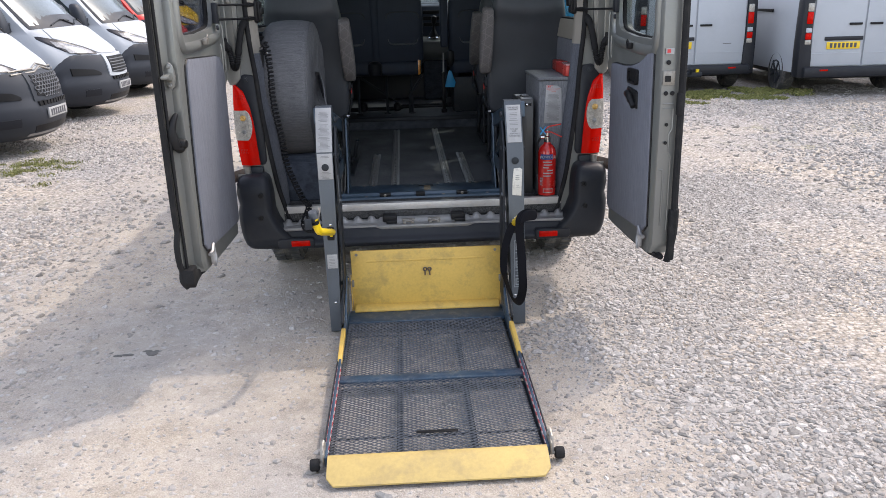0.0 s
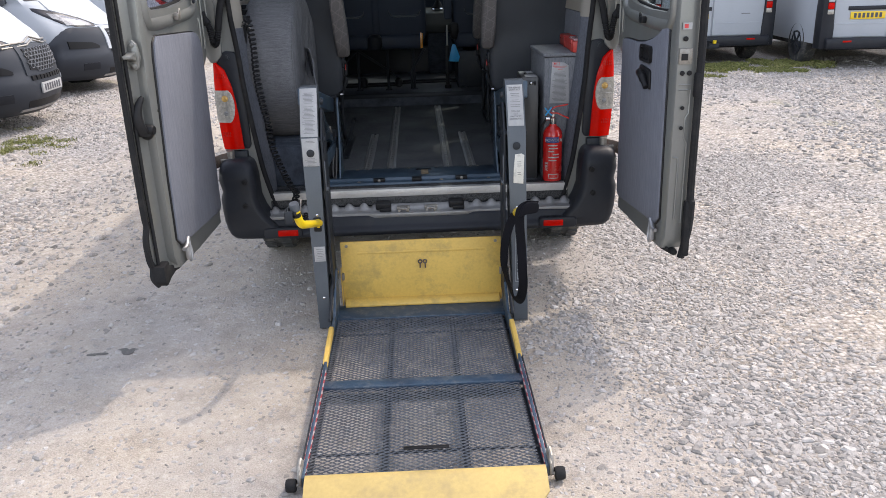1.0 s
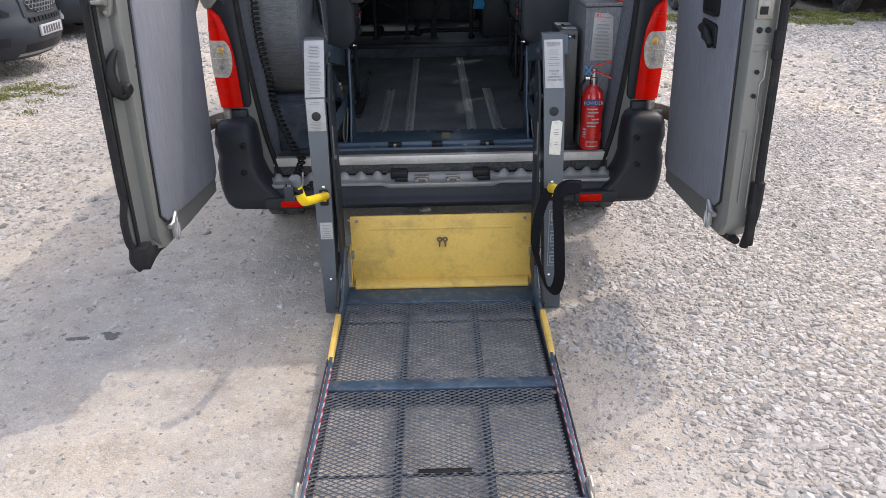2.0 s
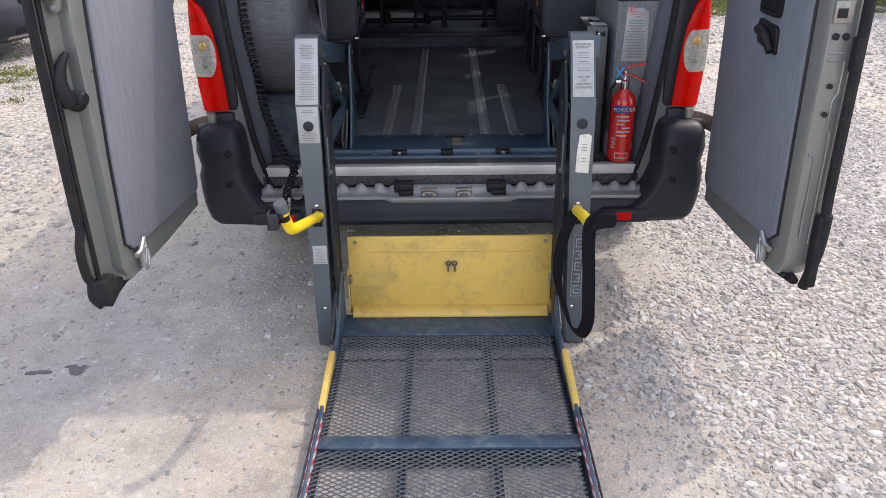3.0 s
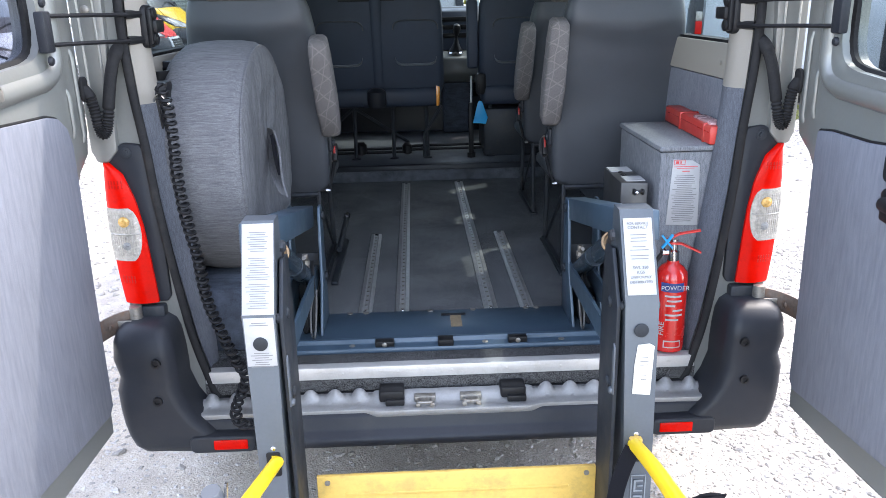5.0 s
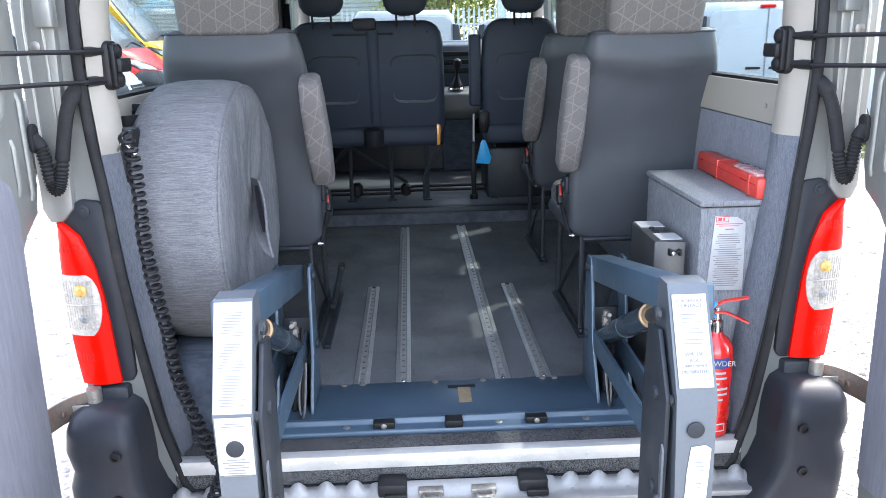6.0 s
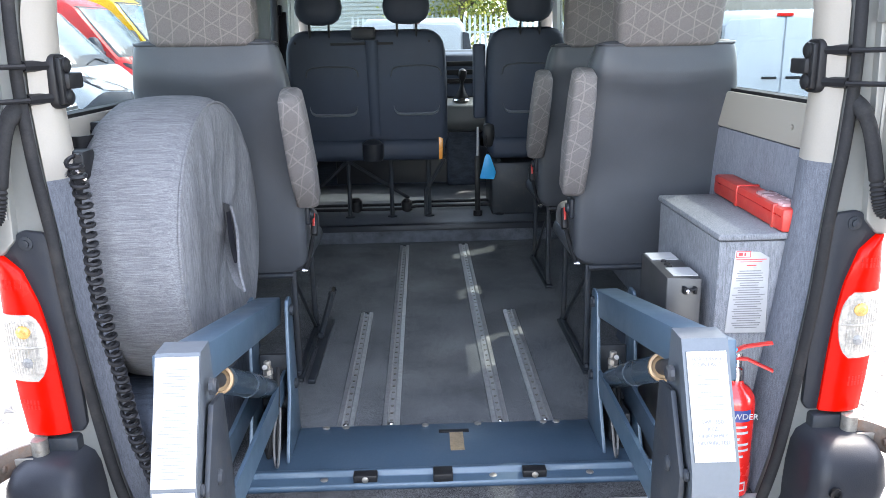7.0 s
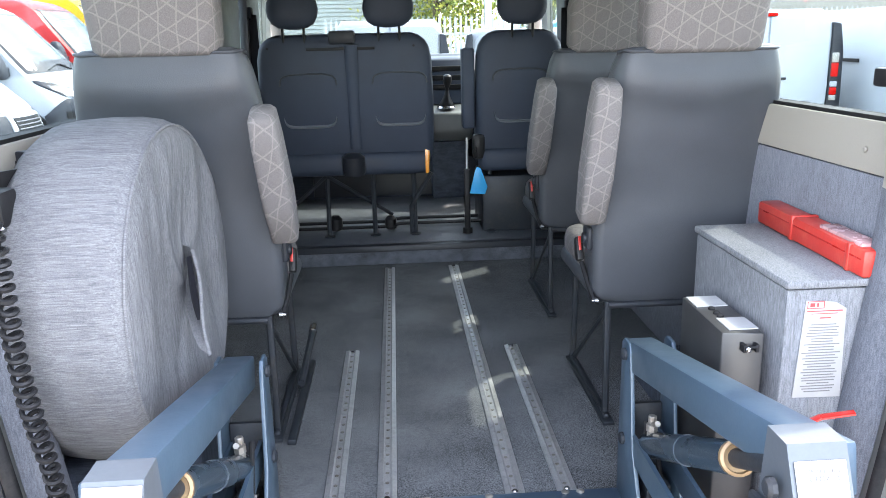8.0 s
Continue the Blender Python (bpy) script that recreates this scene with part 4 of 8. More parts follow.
def wheel(parent, x, y, r, w, s):
    bm = B()
    turn = Matrix.Translation((x, y, r - .004)) @ pose(0, 0, 0, 0, 90, 0)
    lathe(bm, [(r * .62, -w / 2 + .02), (r * .9, -w / 2), (r * .985, -w / 2 + .02), (r, -w / 2 + .045), (r, w / 2 - .045), (r * .985, w / 2 - .02), (r * .9, w / 2), (r * .62, w / 2 - .02)], 36, turn)
    for k in range(36):
        a = 2 * math.pi * k / 36
        for side in (-1, 1):
            bx(bm, -.009, -.012, side * w * .25 - w * .16, .009, .012, side * w * .25 + w * .16, m=turn @ pose(r * math.cos(a), r * math.sin(a), 0, 0, 0, math.degrees(a)))
    wh = part("wheel", bm, M["tyre"], parent, "worn black tyre")
    bm = B()
    lathe(bm, [(r * .15, -.05), (r * .62, -w / 2 + .03), (r * .6, -w * .2), (r * .25, -w * .1), (r * .2, w * .2), (r * .6, w * .2), (r * .62, w / 2 - .03)], 24, turn)
    part("rim", bm, M["rim"], wh)


def build_rear_lamp(s):
    outer = [(1.003, 1.238), (1.01, 1.15), (1.013, 1.05), (1.012, .98), (1.006, .88), (.998, .80)]
    inner = [(.99, 1.238), (.952, 1.20), (.925, 1.12), (.912, 1.04), (.905, .95), (.896, .80)]

    def at(loop, z):
        return float(np.interp(-z, [-p[1] for p in loop], [p[0] for p in loop]))

    def skin(x, z):
        """How far the bowed lens stands back at a place on it."""
        xi, xo = at(inner, z), at(outer, z)
        u = min(max((x - xi) / max(xo - xi, .004), 0.0), 1.0)
        return -.013 - .019 * math.sin(math.pi * (.12 + .88 * u)) ** .8 if u < 1 else -.013

    def lens(z1, z0, left, grow, rows, back):
        bm = B()
        rings = []
        for i in range(rows + 1):
            z = z1 + (z0 - z1) * i / rows
            xi, xo = left(z), at(outer, z) + grow * .5
            xs = [xi + (xo - xi) * j / 9 for j in range(10)]
            rings.append([(s * x, skin(x, z) - grow, z) for x in xs] + [(s * xo, back, z), (s * xi, back, z)])
        loft(bm, rings)
        return bm
    lamp = part("rear_lamp", lens(1.236, .80, lambda z: at(inner, z), 0.0, 24, .06), M["red_lamp"], van, "tall red rear lamp", angle=55)
    part("clear_lens", lens(1.101, .939, lambda z: .952 - .034 * math.sqrt(max(0.0, 1 - ((z - 1.02) / .083) ** 2)), .003, 14, .02), M["clear_lamp"], lamp, "clear ribbed lens", angle=55)
    bm = B()
    for i in range(11):
        x = .936 + i * .0072
        tube(bm, [(s * x, skin(x, z) - .0034, z) for z in (.955, .99, 1.02, 1.05, 1.085)], .0013, 6)
    for i in range(9):
        z = .958 + i * .0155
        tube(bm, [(s * x, skin(x, z) - .0034, z) for x in (.934, .955, .975, .995, 1.008)], .001, 6)
    tagged(part("lens_ribs", bm, M["clear_lamp"], lamp), kind="stuff")
    bm = B()
    tube(bm, [(s * x, skin(x, 1.022) - .0036, 1.022) for x in (.922, .945, .965, .985, 1.008)], .003, 6)
    part("lens_divider", bm, M["clear_lamp"], lamp)
    for nm, x, z, r, mat_name, lab in (("amber_bulb", .962, 1.060, .017, "amber_lens", "amber indicator bulb"), ("reversing_bulb", .962, .985, .013, "bulb_grey", "grey reversing bulb")):
        bm = B()
        lathe(bm, [(r, -.002), (r * .92, .0025), (r * .5, .004), (r * .45, .005)], 18, Matrix.Translation((s * x, skin(x, z) - .003, z)) @ pose(0, 0, 0, 90))
        part(nm, bm, M[mat_name], lamp, lab)
    bm = B()
    for z in (1.165, 1.178, .885, .872):
        for i in range(5):
            x = .955 + i * .009
            bx(bm, s * x - .0018, skin(x, z) - .001, z - .005, s * x + .0018, skin(x, z) + .004, z + .005)
    tagged(part("lens_texture", bm, M["red_deep"], lamp), kind="stuff")
    # dark surround between lamp and opening
    bm = B()
    loop = [(1.003, 1.245), (.975, 1.275), (.939, 1.291), (.895, 1.285), (.878, 1.262), (.866, 1.145), (.862, 1.0), (.860, .816), (.872, .797), (.90, .797), (.915, .95), (.922, 1.04), (.935, 1.12), (.96, 1.20)]
    prism(bm, [(s * x, z) for x, z in loop], "y", -.012, .02, .006)
    sur = part("lamp_surround", bm, M["plastic"], van, "black plastic lamp surround")
    bm = B()
    lathe(bm, [(.016, 0), (.016, .004), (.009, .005), (.009, .010), (.004, .011)], 14, Matrix.Translation((s * .935, -.011, 1.262)) @ pose(0, 0, 0, 90))
    part("screw", bm, M["dark_steel"], sur)


def build_hinges(s):
    for z, drop in ((.745, .02), (1.88, .02)):
        bm = B()
        bx(bm, s * .93 - .05, -.03, z - .02, s * .93 + .05, .02, z + .045, .008)
        hb = part("door_hinge", bm, M["dark_steel"], van, "dark steel hinge bracket")
        bm = B()
        path = smooth_line([(s * .95, -.035, z + .012), (s * 1.0, -.05, z + .008), (s * 1.045, -.09, z - .002), (s * 1.07, -.16, z - .012), (s * 1.06, -.25, z - .02)], 5)
        tube(bm, path, .03, 8, flat=(.006, .03))
        for x, y in ((1.035, -.085), (1.068, -.15)):
            bolt(bm, s * x - s * .004, y, z - .002, .01, "x", .006, -s)
        part("hinge_arm", bm, M["rust"], hb, "curved rusty hinge arm")
        bm = B()
        tube(bm, [(s * .965, -.038, z - .03), (s * .965, -.038, z + .05)], .019, 14)
        tube(bm, [(s * .965, -.038, z - .045), (s * .965, -.038, z - .028)], .008, 10)
        bx(bm, min(s * .972, s * 1.022), -.066, z - .008, max(s * .972, s * 1.022), -.060, z + .014, .002)
        part("hinge_pin", bm, M["dull"], hb, "dull steel hinge pin")


def build_door(s):
    """Rear door swung open to a right angle: inner face looks at the middle."""
    zb, zt = .47, 2.06
    o = [(-.21, zb), (-.55, zb + .01), (-.93, zb + .03), (-.965, zb + .09), (-.97, 1.2), (-.96, 1.75), (-.92, 2.0), (-.86, zt), (-.5, zt + .02), (-.15, zt), (-.075, 2.0), (-.05, 1.75), (-.05, 1.34), (-.07, 1.275),
         (-.14, 1.235), (-.188, 1.185), (-.205, .9), (-.20, .6)]
    i = [(-.33, 1.54), (-.55, 1.525), (-.79, 1.525), (-.84, 1.55), (-.855, 1.62), (-.845, 1.75), (-.82, 1.88), (-.76, 1.94), (-.5, 1.955), (-.30, 1.94), (-.25, 1.88), (-.235, 1.75), (-.235, 1.66), (-.238, 1.61),
         (-.248, 1.58), (-.265, 1.56), (-.285, 1.55), (-.305, 1.545)]
    if s > 0:
        i = [(y, z - .07 if z < 1.7 else z) for y, z in i]
    bm = B()
    # outer skin, window frame return, inner skin
    rings = [[(s * 1.055, y, z) for y, z in i], [(s * 1.02, y, z) for y, z in i],
             [(s * 1.012, y + (.02 if y > -.5 else -.02), z + (.02 if z > 1.7 else -.02)) for y, z in i],
             [(s * 1.012, y * .97 - .017, z) for y, z in o], [(s * 1.02, y, z) for y, z in o],
             [(s * 1.085, y, z) for y, z in o], [(s * 1.105, y * .98 - .01, z) for y, z in o], [(s * 1.085, y, z) for y, z in i], [(s * 1.055, y, z) for y, z in i]]
    loft(bm, rings, cap=False)
    bmesh.ops.remove_doubles(bm, verts=bm.verts, dist=0.0005)
    door = part("rear_door", bm, M["silver"], van, "silver rear door held wide open", angle=35)
    bm = B()
    prism(bm, i, "x", s * 1.058, s * 1.063)
    g = part("door_glass", bm, M["privacy" if s < 0 else "tint"], door, "tinted door window glass", smooth=False)
    bm = B()
    tube(bm, smooth_line([(s * 1.05, y, z) for y, z in i + i[:1]], 3)[:-1], .011, 6, True)
    part("glass_seal", bm, M["rubber"], door)
    # pressed ridges beside the hinge edge
    bm = B()
    for y, z0, z1 in ((-.10, 1.31, 1.56), (-.155, 1.33, 1.46)):
        tube(bm, [(s * 1.014, y, z0), (s * 1.009, y, z0 + .02), (s * 1.009, y, z1 - .02), (s * 1.014, y, z1)], .006, 8)
    part("pressed_ridge", bm, M["silver"], door)
    # rounded moulding that swells inwards round the window
    bm = B()
    mid_y, mid_z = -.545, 1.72
    ring = [(y + math.copysign(.052, y - mid_y), z + (.05 if z > mid_z else -.05)) for y, z in i]
    tube(bm, smooth_line([(s * 1.022, y, z) for y, z in ring + ring[:1]], 3)[:-1], .027, 12, True)
    part("window_moulding", bm, M["silver"], door, "rounded silver moulding round the window", angle=70)
    # carpeted trim panel
    e = -.94 if s < 0 else -.91
    pan = [(-.222, .56), (-.25, .54), (e + .045, .59), (e, .625), (e + .008, .9), (e + .05, 1.36), (e + .065, 1.405), (e + .10, 1.43), (-.31, 1.408), (-.26, 1.398), (-.215, 1.365), (-.198, 1.32), (-.20, 1.20), (-.215, .9)]
    if s > 0:
        pan = pan[:5] + [(e + .022, 1.395), (e + .035, 1.415), (e + .06, 1.412), (-.78, 1.375), (-.69, 1.345), (-.57, 1.322), (-.45, 1.312), (-.28, 1.312), (-.21, 1.305), (-.205, 1.235), (-.215, .9)]
    bm = B()
    prism(bm, pan, "x", s * .998, s * 1.013, .005, 2)
    panel = part("trim_panel", bm, M["door_carpet"], door, "grey carpet trim panel")
    # black outline that draws the shadow in the gap round the panel
    bm = B()
    tube(bm, [(s * 1.0095, y, z) for y, z in pan], .0055, 6, True)
    part("panel_shade_line", bm, M["black"], panel, "thin black line for the shade round the panel")
    # rubber along the closing edge and the bottom
    bm = B()
    if s < 0:
        tube(bm, smooth_line([(-1.085, -1.035, 2.0), (-1.088, -1.045, 1.4), (-1.088, -1.045, .80), (-1.086, -1.040, .725), (-1.092, -1.058, .66), (-1.09, -1.057, .58), (-1.086, -1.046, .545), (-1.088, -1.050, .50), (-1.07, -1.04, .465)], 4), .0135, 8)
        tube(bm, [(-1.066, -1.03, 2.0), (-1.068, -1.035, .85), (-1.066, -1.03, .5)], .007, 6)
    else:
        tube(bm, smooth_line([(1.10, -.975, 2.0), (1.105, -.985, 1.4), (1.105, -.985, .78), (1.11, -.99, .72), (1.108, -.985, .6), (1.09, -.97, .47)], 4), .016, 8)
        bx(bm, 1.085, -1.0, .48, 1.115, -.96, .72, .01)
    part("edge_seal", bm, M["rubber"], door, "black rubber edge seal")
    if s < 0:
        bm = B()
        prism(bm, [(-1.013, -.93), (-1.045, -.95), (-1.075, -1.03), (-1.085, -1.04), (-1.10, -1.03), (-1.10, -.93)], "z", .50, 2.02, .005)
        part("closing_edge", bm, M["silver"], door, "slanted silver closing edge")
        bm = B()
        prism(bm, [(-.995, .555), (-.99, .535), (-.95, .518), (-.85, .505), (-.85, .485), (-.98, .478), (-1.045, .463), (-1.062, .485), (-1.06, .55)], "x", -1.085, -1.035, .006)
        part("door_foot", bm, M["rubber"], door, "black pointed rubber foot")
    bm = B()
    tube(bm, [(s * 1.05, -.21, zb - .006), (s * 1.055, -.55, zb + .002), (s * 1.06, -.85, zb + .014), (s * 1.065, -.96, zb + .018)], [.024, .026, .024, .014], 8)
    tube(bm, [(s * 1.03, -.24, zb + .002), (s * 1.032, -.55, zb + .012), (s * 1.04, -.94, zb + .03)], .008, 6)
    part("bottom_seal", bm, M["rubber"], door)
    # steel catch at the foot of the panel
    bm = B()
    tube(bm, smooth_line([(s * .994, -.835, .605), (s * .988, -.85, .575), (s * .986, -.87, .53), (s * .988, -.855, .505), (s * .986, -.84, .53), (s * .99, -.835, .56)], 4), .007, 8)
    tube(bm, [(s * .992, -.84, .60), (s * .99, -.88, .575), (s * .994, -.91, .572)], .009, 8)
    bx(bm, s * .992 - .010, -.875, .515, s * .992 + .010, -.852, .58, .004)
    part("bottom_catch", bm, M["rim"], door, "bright steel bottom catch")
    if s < 0:
        bm = B()
        prism(bm, [(-1.064, 1.345), (-1.045, 1.318), (-1.030, 1.330), (-1.022, 1.37), (-1.028, 1.415), (-1.045, 1.432), (-1.064, 1.405)], "y", -1.002, -.985, .003)
        prism(bm, [(-1.002, 1.388), (-1.002, 1.352), (-1.03, 1.362), (-1.056, 1.366), (-1.058, 1.378)], "x", -1.066, -1.034, .003)
        bolt(bm, -1.045, -1.002, 1.413, .009)
        bolt(bm, -1.045, -1.002, 1.337, .009)
        part("lock_striker", bm, M["silver"], door, "silver steel lock striker")
        bm = B()
        boss = Matrix.Translation((-1.046, -.985, 1.085))
        lathe(bm, [(.028, -.02), (.028, .012), (.025, .020), (.017, .024), (.010, .020), (.010, .014)], 18, boss @ pose(0, 0, 0, 62, 35))
        lathe(bm, [(.021, 0), (.021, .032), (.016, .038)], 16, Matrix.Translation((-1.05, -.985, 1.092)) @ pose(0, 0, 0, 10, 90))
        tube(bm, smooth_line([(-1.05, -1.012, 1.082), (-1.056, -1.022, 1.115), (-1.058, -1.025, 1.15), (-1.05, -1.018, 1.19), (-1.036, -1.0, 1.222)], 4), [.021, .022, .022, .022, .022, .021, .021, .020, .019, .018, .017, .016, .015, .013, .012, .010, .007], 10)
        part("release_lever", bm, M["black"], door, "black curved release lever")
    else:
        bm = B()
        frame_panel(bm, rounded(-.705, 1.243, -.555, 1.313, .018), rounded(-.690, 1.256, -.570, 1.301, .012), "x", .984, 1.0)
        bx(bm, .994, -.695, 1.25, 1.0, -.565, 1.306)
        part("inner_handle", bm, M["black"], door, "black recessed pull pocket")
        bm = B()
        prism(bm, [(-.71, 1.135), (-.555, 1.15), (-.55, 1.215), (-.56, 1.225), (-.69, 1.218), (-.705, 1.208)], "x", .988, 1.0, .004)
        tube(bm, smooth_line([(.985, -.575, 1.192), (.978, -.62, 1.192), (.975, -.66, 1.18), (.98, -.70, 1.145)], 5), [.018] * 6 + [.017] * 5 + [.014] * 5, 10)
        part("release_lever", bm, M["black"], door, "black inner release lever")
        # lock face on the closing edge
        bm = B()
        bx(bm, 1.022, -.978, 1.27, 1.075, -.966, 1.33, .003)
        lock = part("lock_face", bm, M["dull"], door, "steel lock on the door edge")
        for x, z in ((1.04, 1.235), (1.068, 1.235), (1.045, 1.365)):
            bm = B()
            bolt(bm, x, -.97, z, .010)
            part("lock_bolt", bm, M["black"], lock)
        bm = B()
        for q in ([(1.03, 1.19), (1.078, 1.19)], [(1.03, 1.17), (1.078, 1.17), (1.078, 1.08), (1.066, 1.06), (1.066, .98), (1.078, .96), (1.078, .62)], [(1.03, .9), (1.045, .9), (1.05, .88), (1.05, .64)]):
            tube(bm, [(x, -.969, z) for x, z in q], .0035, 6)
        part("pressed_rib", bm, M["silver"], lock, "pressed ridges in the silver edge")
        bm = B()
        for x, z in ((1.035, 1.29), (1.05, 1.10), (1.05, 1.02)):
            lathe(bm, [(.008, 0), (.008, .003)], 10, Matrix.Translation((x, -.972, z)) @ pose(0, 0, 0, 90))
        bx(bm, 1.03, -.982, 1.285, 1.055, -.976, 1.31)
        tagged(part("lock_slot", bm, M["black"], door), kind="stuff")
        bm = B()
        bx(bm, 1.085, -1.005, 1.14, 1.11, -.97, 1.24, .01)
        part("edge_buffer", bm, M["rubber"], door)
        bm = B()
        bx(bm, 1.03, -.9745, 1.40, 1.065, -.9715, 1.425)
        sticker = part("edge_sticker", bm, M["paper"], door, "small faded sticker")
        bm = B()
        bx(bm, 1.035, -.9755, 1.405, 1.05, -.974, 1.42)
        part("sticker_print", bm, M["red_ink"], sticker)
    # window catch at the sill of the glass
    bm = B()
    cz = 0 if s < 0 else -.075
    bx(bm, s * .985 - .012, -.60, 1.475 + cz, s * .985 + .012, -.55, 1.505 + cz, .006)
    tube(bm, smooth_line([(s * .978, -.595, 1.49 + cz), (s * .974, -.575, 1.518 + cz), (s * .978, -.555, 1.49 + cz)], 4), .004, 6)
    part("window_catch", bm, M["dull" if s < 0 else "black"], door)


def build_door_stay(s):
    # twin rods with their bracket on the pillar, and the corrugated wire sleeve
    bm = B()
    prism(bm, rounded(.055, 1.55, .125, 1.67, .02), "x", s * .875, s * .848, .006)
    bx(bm, s * .85 - .024, .075, 1.592, s * .85 + .024, .15, 1.628, .006)
    for z in (1.575, 1.645):
        lathe(bm, [(.018, 0), (.018, .03), (.012, .034)], 12, Matrix.Translation((s * .862, .085, z)) @ pose(0, 0, 0, 0, -90 * s))
        tube(bm, [(s * .845, .09, z), (s * .875, .05, z), (s * .89, .0, z)], .012, 8)
    bx(bm, s * .842 - .006, .06, 1.56, s * .842 + .006, .08, 1.66, .003)
    stay = part("door_stay", bm, M["black"], van, "black door stay bracket")
    bm = B()
    for z in (1.575, 1.645):
        tube(bm, [(s * .875, -.02, z), (s * .94, -.12, z + .002), (s * 1.01, -.235, z + .003)], .0055, 8)
    part("stay_rod", bm, M["black"], stay)
    bm = B()
    bx(bm, s * 1.0 - .013, -.275, 1.56, s * 1.0 + .013, -.23, 1.66, .006)
    for z in (1.54, 1.68):
        bolt(bm, s * 1.0, -.25, z, .012, "x", .01, -s)
    part("stay_bracket", bm, M["plastic"], stay)
    bm = B()
    d = 0 if s < 0 else -.028
    line = smooth_line([(s * .905, .0, 1.565 + d), (s * .914, -.03, 1.545 + d), (s * .928, -.045, 1.50 + d), (s * .942, -.053, 1.43 + d), (s * .952, -.058, 1.37 + d), (s * .960, -.062, 1.335 + d), (s * .970, -.064, 1.326 + d), (s * .979, -.062, 1.345 + d), (s * .985, -.060, 1.39 + d), (s * .995, -.056, 1.43 + d), (s * 1.01, -.055, 1.452 + d)], 10)
    rad = [.019 if k < 14 else .0165 if k < 36 or k > 88 else (.0165 if k % 2 else .0125) for k in range(len(line))]
    tube(bm, line, rad, 10)
    prism(bm, [(y - .055, z + 1.45 + d) for y, z in rounded(-.02, -.035, .02, .035, .018)], "x", s * 1.002, s * 1.013, .003)
    part("wire_sleeve", bm, M["rubber"], van, "corrugated black wire sleeve")


build_shell()
build_floor()
build_bumper()
for side in (-1, 1):
    build_rear_lamp(side)
    build_hinges(side)
    build_door(side)
    build_door_stay(side)

# ---- wheelchair lift, lowered to the ground ----
lift = thing("wheelchair_lift", "blue-grey steel wheelchair lift lowered to the ground behind the sill", "wheelchair lift", (0, 0.3, FLOOR))
PX0, PX1 = -.43, .40          # platform sides
PC = (PX0 + PX1) / 2


def build_lift_base():
    bm = B()
    bx(bm, -.55, .16, FLOOR, .555, .445, FLOOR + .012, .003)
    prism(bm, [(.108, FLOOR - .002), (.165, FLOOR - .002), (.165, FLOOR + .034), (.15, FLOOR + .034), (.146, FLOOR + .018), (.112, FLOOR + .016)], "x", -.55, .555, .003)
    base = part("base_plate", bm, M["blue"], lift, "blue painted steel base plate")
    for x in (-.22, .23):
        bm = B()
        bx(bm, x - .032, .118, FLOOR + .014, x + .032, .15, FLOOR + .036, .004)
        tagged(part("clip", bm, M["black"], base), kind="stuff")
    bm = B()
    bx(bm, -.04, .112, FLOOR + .014, .012, .155, FLOOR + .037, .003)
    bx(bm, -.02, .385, FLOOR + .011, .07, .40, FLOOR + .016, .001)
    tagged(part("clip", bm, M["black"], base), kind="stuff")
    bm = B()
    for x in (-.36, -.30, -.06, .10, .30, .34):
        bolt(bm, x, .435, FLOOR + .011, .011, "z", .005)
    for x in (-.33, -.005, .12, .38):
        bolt(bm, x, .135, FLOOR + .015, .011, "z", .005)
    for x in (-.22, .23):
        bolt(bm, x, .116, FLOOR + .026, .009, "y", .004)
    tagged(part("bolts", bm, M["dull"], base), kind="stuff")
    bm = B()
    bx(bm, .012, .28, FLOOR + .0115, .052, .39, FLOOR + .0135)
    part("worn_patch", bm, M["brass_worn"], base)


M["brass_worn"] = surf("worn_metal", (0.32, 0.24, 0.15), 0.5, 0.4, 0.3, 20, 200, 0.1, (0.15, 0.1, 0.06), 0.5)


